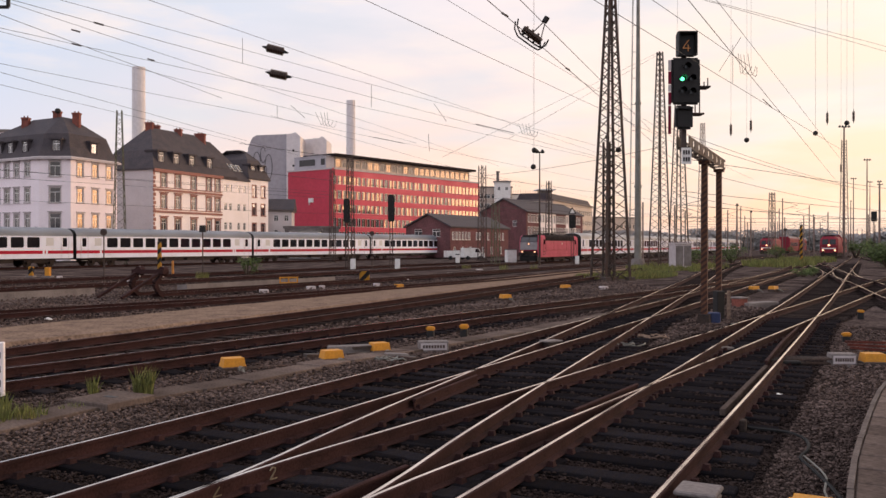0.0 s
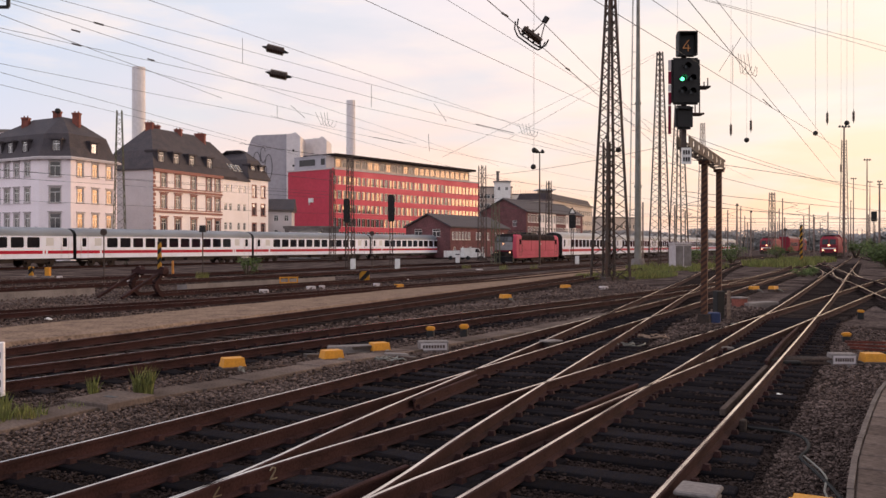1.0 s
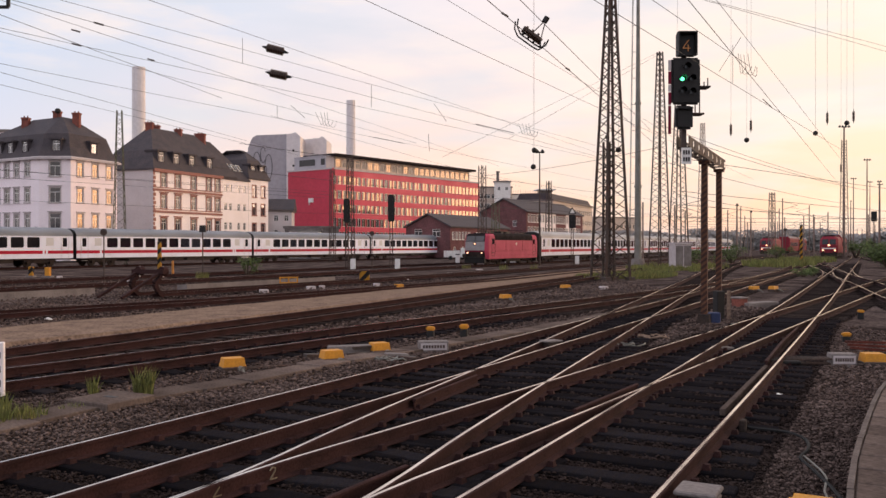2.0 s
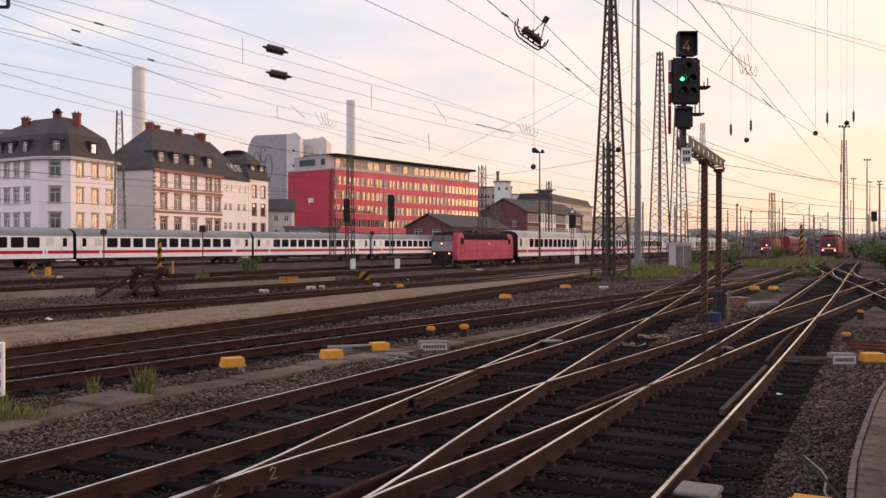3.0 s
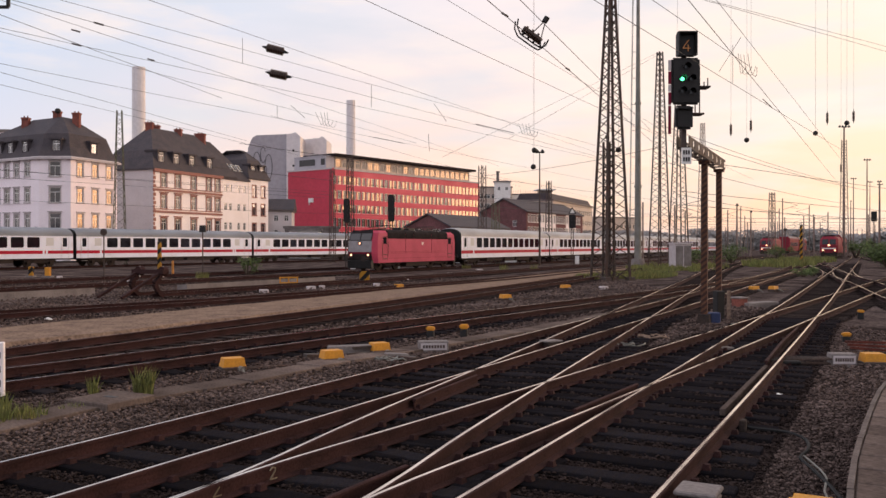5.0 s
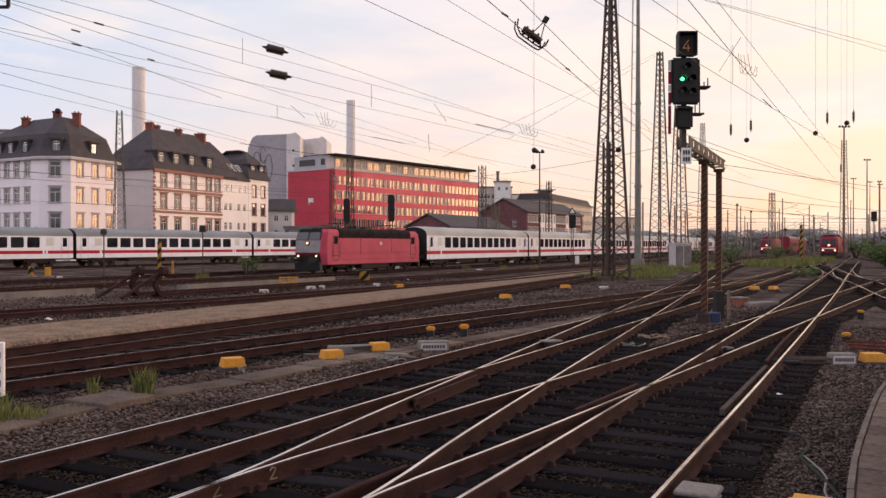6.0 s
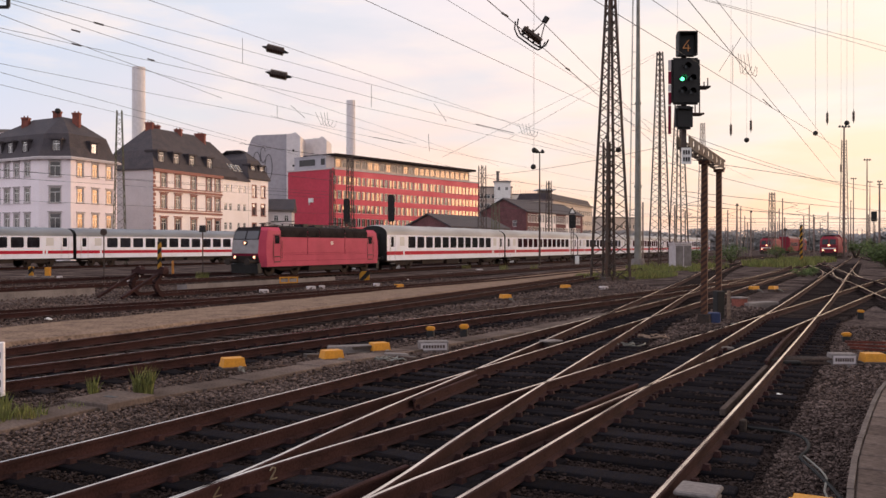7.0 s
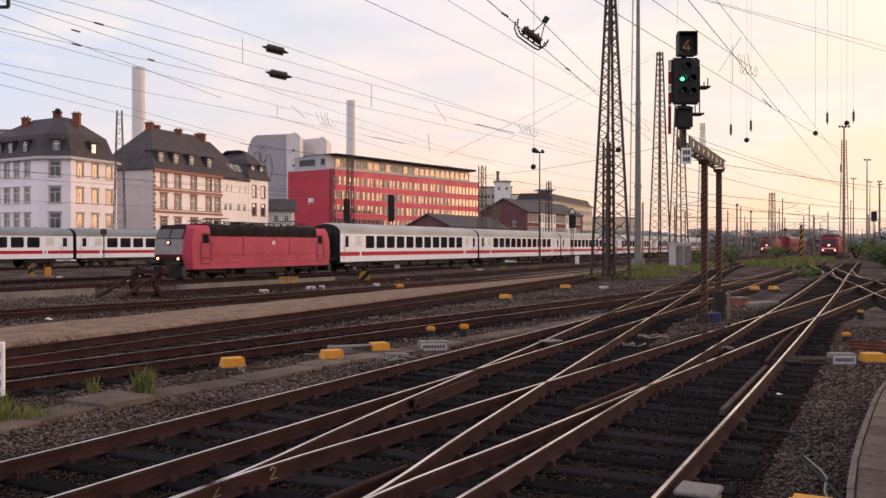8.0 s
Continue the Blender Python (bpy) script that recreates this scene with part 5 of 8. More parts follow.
# ---- masts, lamps and signals ----
def lattice_mast(x, y, h, w0, w1, material, label, leg=0.07, turn=20.0, panels=None, group="lattice masts", cross=False):
    t = thing("lattice_mast", pose(x, y, GROUND_Z, 0, 0, turn), label, "lattice mast", group)
    corner = [(-1, -1), (1, -1), (1, 1), (-1, 1)]
    def P(i, z):
        w = (w0 + (w1 - w0) * z / h) / 2
        return Vector((corner[i][0] * w, corner[i][1] * w, z))
    for i in range(4):
        bm = bmesh.new()
        bar(bm, P(i, 0), P(i, h), leg)
        part("leg", bm, material, t)
    zs, z = [0.0], 0.0
    while z < h - 0.3:
        z += max(0.55, (w0 + (w1 - w0) * z / h) * (0.85 if not panels else panels))
        zs.append(min(z, h))
    for i in range(4):
        bm = bmesh.new()
        j = (i + 1) % 4
        poly_tube(bm, [P(i if k % 2 else j, z) for k, z in enumerate(zs)], leg * 0.42, 4)
        if cross:
            part("bracing", bm, material, t)
            bm = bmesh.new()
            poly_tube(bm, [P(j if k % 2 else i, z) for k, z in enumerate(zs)], leg * 0.46, 4)
        part("bracing", bm, material, t)
    for i in range(4):
        bm = bmesh.new()
        q = P(i, 0)
        box(bm, q.x - leg * 2, q.x + leg * 2, q.y - leg * 2, q.y + leg * 2, -0.1, 0.2, taper=0.04)
        part("footing", bm, STEEL, t)
    return t


def tube_tower(x, y, h):
    t = thing("floodlight_tower", pose(x, y, GROUND_Z), "tall grey tapered steel tower with a side ladder", "light tower")
    bm = bmesh.new()
    tube(bm, (0, 0, 0.6), (0, 0, h), 0.42, 0.16, n=16)
    part("shaft", bm, GALV, t)
    for z in (9.0, 18.5):
        bm = bmesh.new()
        r = 0.42 + (0.16 - 0.42) * z / h
        tube(bm, (0, 0, z), (0, 0, z + 0.25), r + 0.08, r + 0.08, n=16)
        part("flange", bm, GALV, t)
    bm = bmesh.new()
    tube(bm, (0, 0, -0.1), (0, 0, 0.9), 0.85, 0.7, n=14)
    part("footing", bm, CONCRETE, t)
    bm = bmesh.new()
    for k in (-0.2, 0.2):
        bar(bm, (-0.95, k, 2.5), (-0.55, k, h), 0.05)
    for z in np.arange(2.6, h, 0.55):
        f = (z - 2.5) / (h - 2.5)
        bar(bm, (-0.95 + 0.4 * f, -0.2, z), (-0.95 + 0.4 * f, 0.2, z), 0.03)
    for z in np.arange(3.5, h, 3.0):
        f = (z - 2.5) / (h - 2.5)
        bar(bm, (-0.95 + 0.4 * f, 0, z), (-0.1, 0, z), 0.05)
    part("ladder", bm, GALV, t)


def lamp_post(x, y, h, heads, label, r=0.09, steel=STEEL):
    t = thing("yard_lamp_post", pose(x, y, GROUND_Z), label, "lamp post", "yard lamps")
    bm = bmesh.new()
    tube(bm, (0, 0, 0), (0, 0, h), r * 1.4, r * 0.7, n=8)
    part("pole", bm, steel, t)
    bm = bmesh.new()
    bar(bm, (-0.2 * heads, 0, h), (0.2 * heads, 0, h), 0.07)
    part("crossbar", bm, steel, t)
    for k in range(heads):
        e = (k - (heads - 1) / 2) * 0.62
        bm = bmesh.new()
        tube(bm, (e, 0, h + 0.25), (e, -0.12, h - 0.05), 0.12, 0.27, n=10)
        part("lamp_head", bm, BLACK, t)


def hazard_material(name, base, scale, dark=(0.02, 0.018, 0.017)):
    m = mat(name, base, 0.7, vary=0.3, bump=0.05, spec=0.1)
    nt = m.node_tree
    b = nt.nodes["Principled BSDF"]
    old = b.inputs["Base Color"].links[0].from_socket
    tc, mp, wv = nt.nodes.new("ShaderNodeTexCoord"), nt.nodes.new("ShaderNodeMapping"), nt.nodes.new("ShaderNodeTexWave")
    mp.inputs["Rotation"].default_value = (radians(38), radians(40), 0)
    wv.wave_type, wv.bands_direction = "BANDS", "Z"
    wv.inputs["Scale"].default_value = scale
    rp = nt.nodes.new("ShaderNodeValToRGB")
    rp.color_ramp.interpolation = "CONSTANT"
    rp.color_ramp.elements[1].position = 0.5
    mx = nt.nodes.new("ShaderNodeMixRGB")
    nt.links.new(tc.outputs["Object"], mp.inputs[0])
    nt.links.new(mp.outputs[0], wv.inputs[0])
    nt.links.new(wv.outputs["Fac"], rp.inputs[0])
    nt.links.new(rp.outputs[0], mx.inputs[0])
    nt.links.new(old, mx.inputs[1])
    mx.inputs[2].default_value = (*dark, 1)
    nt.links.new(mx.outputs[0], b.inputs["Base Color"])
    return m


HAZARD = hazard_material("hazard_stripes", (0.42, 0.21, 0.03), 0.7)
POSTSTRIPE = hazard_material("worn_post_stripes", (0.125, 0.062, 0.038), 3.0, (0.050, 0.027, 0.024))
HAZARD2 = mat("faded_red_brown_stripes", (0.30, 0.12, 0.07), 0.7, vary=0.3, scale=6, tint=(0.10, 0.06, 0.05), stretch=(1, 1, 3))


def bridge_signal():
    """The main light signal on its arm, carried by two posts."""
    t = thing("light_signal", Matrix.Identity(4), "black main light signal showing green on a twin-post bracket", "railway signal")
    a, b = Vector((8.05, 26.1, 0)), Vector((9.42, 28.95, 0))
    for p in (a, b):
        bm = bmesh.new()
        box(bm, -0.09, 0.09, -0.09, 0.09, -0.25, 4.78)
        box(bm, -0.16, 0.16, -0.16, 0.16, 4.70, 4.80)
        part("post", bm, POSTSTRIPE, t, "striped steel post", m=basis(p, (0.43, 0.90, 0)))
        bm = bmesh.new()
        box(bm, -0.2, 0.2, -0.2, 0.2, -0.3, 0.08, taper=0.04)
        part("footing", bm, SOOT, t, m=basis(p, (0.43, 0.90, 0)))
    u = (b - a).normalized()
    o = a - u * 3.75
    B = basis(o, u)
    bm = bmesh.new()
    for y in (-0.16, 0.16):
        box(bm, 0, 7.2, y - 0.015, y + 0.015, 4.80, 4.86)
        box(bm, 0, 7.2, y - 0.015, y + 0.015, 5.06, 5.12)
        for x in np.arange(0, 7.2, 0.9):
            box(bm, x, x + 0.62, y - 0.012, y + 0.012, 4.85, 5.07)
    for x in np.arange(0.1, 7.2, 0.9):
        box(bm, x, x + 0.08, -0.16, 0.16, 4.81, 4.85)
    part("beam", bm, STEEL, t, m=B)
    # head
    h = Vector((6.43, 22.45, 0))
    H = Matrix.Translation(h)
    bm = bmesh.new()
    box(bm, -0.06, 0.06, 0.16, 0.28, 4.75, 7.75)
    bar(bm, (0, 0.25, 5.0), (0.12, 0.5, 4.9), 0.1)
    part("head_post", bm, STEEL, t, m=H)
    bm = bevelled(-0.38, 0.38, 0.0, 0.12, 5.93, 7.17, 0.05, 2)
    board = part("backboard", bm, BLACK, t, "matt black signal screen", m=H)
    for k, (dx, z) in enumerate(((-0.10, 6.60), (0.14, 6.60), (-0.10, 6.28), (0.14, 6.25), (0.0, 6.92))):
        bm = bmesh.new()
        r = 0.085
        for i in range(10):
            a0, a1 = math.radians(-20 + 22 * i), math.radians(-20 + 22 * (i + 1))
            quad(bm, [(dx + r * math.cos(a0), 0, z + r * math.sin(a0)), (dx + r * math.cos(a1), 0, z + r * math.sin(a1)), (dx + r * 1.05 * math.cos(a1), -0.2, z + r * 1.05 * math.sin(a1)), (dx + r * 1.05 * math.cos(a0), -0.2, z + r * 1.05 * math.sin(a0))])
        part("lamp_hood", bm, BLACK, board)
        bm = bmesh.new()
        tube(bm, (dx, -0.012, z), (dx, 0.0, z), 0.05, n=14)
        part("lens", bm, LAMP_GREEN if k == 0 else DARKGLASS, board, "lit green lens" if k == 0 else "dark unlit lens")
    bm = bevelled(-0.24, 0.24, 0.0, 0.14, 7.20, 7.81, 0.02)
    box(bm, -0.25, -0.22, -0.2, 0.0, 7.2, 7.81)
    box(bm, 0.22, 0.25, -0.2, 0.0, 7.2, 7.81)
    box(bm, -0.25, 0.25, -0.2, 0.0, 7.79, 7.82)
    ind = part("speed_indicator", bm, BLACK, t, "dark speed indicator box", m=H)
    bm = bmesh.new()
    bar(bm, (0.06, -0.02, 7.62), (-0.09, -0.02, 7.41), 0.018)
    bar(bm, (-0.09, -0.02, 7.41), (0.11, -0.02, 7.41), 0.018)
    bar(bm, (0.05, -0.02, 7.50), (0.05, -0.02, 7.32), 0.018)
    part("figure", bm, LAMP_DIM, ind, "dim amber figure 4")
    bm = bevelled(-0.26, 0.2, 0.0, 0.2, 5.28, 5.90, 0.06, 2)
    box(bm, -0.22, 0.16, -0.12, 0.0, 5.8, 5.85)
    part("distant_screen", bm, BLACK, t, m=H)
    # board with white and red fields at the side; the red is darkened for shade
    for k, (z0, z1) in enumerate(((5.15, 5.9), (5.92, 6.25), (6.27, 6.45), (6.47, 6.8), (6.82, 7.1))):
        bm = bmesh.new()
        box(bm, -0.46, -0.385, 0.02, 0.05, z0, z1)
        part("mast_sign", bm, [SHADERED, SHADERED, PALESTONE, SHADERED, PALESTONE][k], t, "red field" if k in (0, 1, 3) else "white field", m=H)
    bm = bmesh.new()
    box(bm, -0.12, 0.14, -0.02, 0.0, 4.35, 4.78)
    plate = part("number_plate", bm, WHITE, t, "white plate with dark bars", m=H)
    bm = bmesh.new()
    for z in (4.60, 4.42):
        for k in range(3):
            box(bm, -0.08 + 0.065 * k, -0.035 + 0.065 * k, -0.026, -0.021, z, z + 0.11)
    part("bars", bm, BLACK, plate)
    # small service platform with a rail behind
    bm = bmesh.new()
    box(bm, 0.35, 0.72, 0.2, 0.6, 6.42, 6.46)
    box(bm, 0.25, 0.55, 0.2, 0.6, 5.7, 5.74)
    for x, z0, z1 in ((0.70, 6.44, 6.7), (0.48, 5.7, 7.0), (0.36, 5.7, 6.5), (0.6, 6.44, 6.6)):
        bar(bm, (x, 0.4, z0), (x, 0.4, z1), 0.025)
    bar(bm, (0.0, 0.4, 5.72), (0.5, 0.4, 5.72), 0.03)
    part("service_step", bm, STEEL, t, m=H)
    # relay box at the foot, with blue bin and pale board
    bm = bevelled(-0.15, 0.15, -0.12, 0.12, -0.25, 0.72, 0.02)
    part("relay_box", bm, BLACK, t, m=pose(8.95, 27.5, 0, 0, 0, 20))
    bm = bmesh.new()
    box(bm, -0.05, 0.05, -0.03, 0.03, -0.15, 0.75)
    part("marker_board", bm, SAND, t, "pale edged board", m=pose(9.12, 27.05, 0))
    bm = bevelled(-0.16, 0.16, -0.16, 0.16, -0.25, 0.12, 0.03)
    part("cable_box", bm, BLUE, t, "small blue box", m=pose(8.42, 26.3, 0))


BLUE = mat("dull_blue_plastic", (0.03, 0.045, 0.11), 0.6, vary=0.2)


def light_signal(x, y, h, label, head=1.9, w=0.64, white=True):
    t = thing("light_signal", pose(x, y, GROUND_Z), label, "railway signal", "yard signals")
    bm = bmesh.new()
    for e in (-0.13, 0.13):
        box(bm, e - 0.035, e + 0.035, -0.05, 0.05, 0, h - head * 0.4)
    for z in np.arange(0.4, h - head, 0.55):
        bar(bm, (-0.13, 0, z), (0.13, 0, z + 0.5), 0.03)
    part("post", bm, STEEL, t)
    bm = bevelled(-w / 2, w / 2, -0.15, 0.05, h - head, h, 0.08, 2)
    s = part("backboard", bm, BLACK, t)
    for z in (h - head * 0.2, h - head * 0.45, h - head * 0.7):
        bm = bmesh.new()
        tube(bm, (0, -0.32, z), (0, -0.14, z), 0.12, n=10)
        part("lamp_hood", bm, BLACK, s)
    if "triangular" in label:
        bm = bmesh.new()
        extrude(bm, [(-0.5, h + 0.1), (0.5, h + 0.1), (0.0, h + 0.95)], -0.06, -0.03, axis="y")
        tri = part("triangle_board", bm, BLACK, t)
        bm = bmesh.new()
        extrude(bm, [(-0.3, h + 0.2), (0.3, h + 0.2), (0.0, h + 0.72)], -0.07, -0.058, axis="y")
        part("white_field", bm, WHITE, tri, "white triangular field")
    if white:
        bm = bmesh.new()
        box(bm, 0.35, 0.85, -0.1, -0.05, 0.1, 1.1)
        part("foot_board", bm, WHITE, t, "white board at the foot")


def sign_post(name, x, y, h, label, kind_of, material=None):
    t = thing(name, pose(x, y, GROUND_Z), label, "railway sign", "yard signs")
    bm = bmesh.new()
    tube(bm, (0, 0, 0), (0, 0, h), 0.045, n=8)
    part("post", bm, STEEL, t)
    bm = bmesh.new()
    if kind_of == "disc":
        tube(bm, (0, -0.06, h), (0, -0.02, h), 0.25, n=18)
        m2 = STEEL
    elif kind_of == "box":
        box(bm, -0.2, 0.25, -0.25, 0.1, h - 0.2, h + 0.3, taper=0.03)
        m2 = BLACK
    else:
        box(bm, -0.3, 0.3, -0.06, -0.02, h - 0.3, h + 0.3)
        m2 = YELLOW
    part("board", bm, m2, t)


def hazard_pole(x, y, h, w, material, label):
    t = thing("marker_pole", pose(x, y, GROUND_Z), label, "marker pole", "yellow marker poles")
    part("pole", bevelled(-w / 2, w / 2, -w / 2, w / 2, 0, h, 0.02), material, t)
    bm = bmesh.new()
    box(bm, -w, w, -w, w, 0, 0.12, taper=0.03)
    part("foot", bm, CONCRETE, t)


def build_masts():
    lattice_mast(11.75, 59.5, 24.5, 1.95, 0.08, STEEL, "tall rusty lattice mast with crossed bracing", 0.14, 22, 0.46)
    lattice_mast(11.5, 58.9, 9.6, 0.55, 0.5, STEEL, "short dark lattice post beside a taller mast", 0.12, 22)
    tube_tower(22.3, 97, 34)
    lattice_mast(23.0, 90, 22.9, 1.65, 0.4, STEEL, "rusty lattice mast with narrow top", 0.11, 25, 0.5)
    lattice_mast(27.8, 100, 22.5, 1.75, 0.4, STEEL, "rusty lattice mast behind the signal", 0.11, 15, 0.5)
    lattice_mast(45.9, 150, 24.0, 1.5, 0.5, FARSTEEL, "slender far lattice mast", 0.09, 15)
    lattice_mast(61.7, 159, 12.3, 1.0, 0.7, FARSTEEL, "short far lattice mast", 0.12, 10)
    lattice_mast(-39.1, 102.5, 18.7, 1.5, 0.55, OLIVE, "grey-green lattice mast behind the parked coaches", 0.09, 12)
    lattice_mast(-9.6, 87.5, 11.6, 0.75, 0.45, STEEL, "narrow rusty lattice post between tracks", 0.08, 30)
    lattice_mast(-15.4, 118, 13.0, 0.7, 0.5, STEEL, "dark thin lattice post", 0.08, 30)
    lattice_mast(6.2, 100, 7.4, 0.75, 0.6, OLIVE, "olive-green lattice post beside the track", 0.08, 30)
    lattice_mast(6.1, 132, 14.8, 1.0, 0.8, STEEL, "dark lattice mast by the brick shed", 0.1, 30)
    lattice_mast(15.6, 125, 11.9, 0.8, 0.5, STEEL, "thin lattice mast by the brick workshop", 0.08, 30)
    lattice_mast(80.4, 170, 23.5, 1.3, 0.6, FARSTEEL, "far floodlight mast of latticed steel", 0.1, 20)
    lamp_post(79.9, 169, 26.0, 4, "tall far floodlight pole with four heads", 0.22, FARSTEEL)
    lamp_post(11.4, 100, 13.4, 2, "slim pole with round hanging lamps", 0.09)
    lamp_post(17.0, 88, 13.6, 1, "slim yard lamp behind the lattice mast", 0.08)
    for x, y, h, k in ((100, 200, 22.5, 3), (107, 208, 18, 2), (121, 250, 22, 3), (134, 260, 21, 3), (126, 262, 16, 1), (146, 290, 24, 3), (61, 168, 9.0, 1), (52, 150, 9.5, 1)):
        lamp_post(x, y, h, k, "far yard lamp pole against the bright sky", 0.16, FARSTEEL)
    bridge_signal()
    light_signal(-9.3, 82, 6.9, "black light signal on a latticed post", 2.3)
    light_signal(-5.0, 82, 7.3, "black light signal on a latticed post", 2.6)
    light_signal(16.0, 105, 6.2, "black light signal with a triangular top board", 1.7, 0.85)
    light_signal(86.4, 170, 9.2, "far black light signal", 2.0, 1.2, False)
    sign_post("shunting_signal", -17.4, 61.4, 3.55, "small black shunting signal on a thin post", "box")
    sign_post("disc_sign", -24.4, 61.0, 3.35, "round grey disc sign on a thin post", "disc")
    sign_post("disc_sign", -7.2, 86, 3.6, "round dark disc sign on a thin post", "disc")
    sign_post("disc_sign", 52.5, 130, 4.8, "round dark disc sign beside far tracks", "disc")
    hazard_pole(-21.9, 65.5, 2.7, 0.26, HAZARD, "tall yellow and black striped marker pole")
    hazard_pole(-21.2, 66.5, 1.2, 0.15, ORANGE, "thin orange marker post")
    hazard_pole(-29.6, 63.5, 0.75, 0.35, YELLOW, "short yellow marker post")
    hazard_pole(-31.1, 64.0, 0.8, 0.30, HAZARD, "short yellow and black marker post")
    hazard_pole(45.2, 107, 4.9, 0.28, HAZARD, "far yellow and black striped pole")
    t = thing("relay_cabinet", pose(24.2, 86.5, GROUND_Z, 0, 0, 18), "pale grey steel relay cabinet standing in grass", "cabinet")
    part("body", bevelled(-0.95, 0.95, -0.6, 0.6, 0.15, 2.5, 0.03), PALESTONE, t)
    part("lid", bevelled(-1.02, 1.02, -0.68, 0.68, 2.5, 2.68, 0.04), PALESTONE, t)
    for x in (-0.48, 0.48):
        d = part("door", bevelled(x - 0.43, x + 0.43, -0.625, -0.6, 0.3, 2.35, 0.01), CONCRETE, t)
        bm = bmesh.new()
        bar(bm, (x * 0.2, -0.64, 1.2), (x * 0.2, -0.64, 1.4), 0.03)
        part("handle", bm, BLACK, d)
    part("plinth", bevelled(-1.0, 1.0, -0.65, 0.65, -0.1, 0.15, 0.02), CONCRETE, t)


build_masts()


# ---- overhead wires ----
def wire(p, q, r=0.011, sag=0.0, label="thin dark overhead catenary wire", n=10, group="overhead wires"):
    p, q = Vector(p), Vector(q)
    bm = bmesh.new()
    pts = [p.lerp(q, k / n) - Vector((0, 0, sag * 4 * (k / n) * (1 - k / n))) for k in range(n + 1)]
    poly_tube(bm, pts, r)
    return whole("overhead_wire", bm, WIRE, label, "wire", group)


def run(x0, y0, z0, x1, y1, z1, back=0.5, on=3.0, r=0.005):
    """A straight wire through two places, carried on past both."""
    p, q = Vector((x0, y0, z0)), Vector((x1, y1, z1))
    wire(p - (q - p) * back, p + (q - p) * on, r)


def insulator(m, length=0.5, r=0.105, label="ribbed brown insulator in an overhead wire", hang=0.0):
    t = thing("insulator", m, label, "insulator", "insulators")
    bm = bmesh.new()
    tube(bm, (-length * 0.42, 0, 0), (length * 0.42, 0, 0), r * 0.75, n=12)
    part("core", bm, PORCELAIN, t)
    for k in range(7):
        bm = bmesh.new() if k == 0 else None
        if k == 0:
            tube(bm, (-0.016, 0, 0), (0.016, 0, 0), r, n=12)
            disc = mesh_of(bm, "rib", PORCELAIN)
        part("rib", disc, None, t, m=pose((k - 3) * length * 0.12, 0, 0))
    for s in (-1, 1):
        bm = bmesh.new()
        tube(bm, (s * length * 0.42, 0, 0), (s * length * 0.66, 0, 0), r * 0.42, 0.015, n=8)
        part("end_fitting", bm, BLACK, t)
    if hang:
        bm = bmesh.new()
        tube(bm, (-length * 0.6, 0, 0), (-hang, 0, 0), 0.012, n=4)
        part("hanger", bm, WIRE, t)


def loops(x, y, z, w, h, n, label="slack loops of jumper wire under the catenary"):
    for k in range(n):
        bm = bmesh.new()
        cx = x - w * 0.55 + 0.6 * w * k / max(1, n - 1)
        pts = []
        for i in range(25):
            a = i / 24
            pts.append(Vector((cx + 0.5 * w * a + 0.05 * w * math.sin(6.3 * a + k), y + 0.1 * math.sin(k + a * 3), z - 0.45 * h * a - h * (0.35 + 0.06 * k) * 4 * a * (1 - a))))
        poly_tube(bm, pts, 0.0048 * max(1, y / 24), 4)
        whole("jumper_loop", bm, WIRE, label, "wire", "jumper wires")


def section_insulator(m):
    t = thing("section_insulator", m, "dark section insulator with curved skids in the overhead wire", "insulator")
    for y in (-0.14, 0.14):
        bm = bmesh.new()
        pts = [Vector((-0.42, y, 0.16)), Vector((-0.36, y, 0.02)), Vector((-0.22, y, -0.08)), Vector((0.15, y, -0.10)), Vector((0.30, y, -0.09)), Vector((0.36, y, 0.0)), Vector((0.35, y, 0.14))]
        for p, q in zip(pts, pts[1:]):
            bar(bm, p, q, 0.028)
        part("skid", bm, BLACK, t)
    bm = bmesh.new()
    tube(bm, (-0.22, 0, 0.08), (0.25, 0, 0.05), 0.075, n=10)
    for x in (-0.15, -0.02, 0.12):
        tube(bm, (x - 0.02, 0, 0.07), (x + 0.02, 0, 0.07), 0.11, n=10)
    part("body", bm, PORCELAIN, t)
    bm = bmesh.new()
    bar(bm, (-0.2, -0.14, -0.08), (-0.12, 0, 0.1), 0.03)
    bar(bm, (0.28, -0.14, -0.08), (0.2, 0, 0.1), 0.03)
    bar(bm, (0.0, 0, 0.1), (0.1, 0, 0.5), 0.02)
    bar(bm, (0.22, 0, 0.1), (0.1, 0, 0.5), 0.02)
    tube(bm, (0.1, 0, 0.44), (0.1, 0, 0.56), 0.06, n=8)
    part("hanger", bm, BLACK, t)


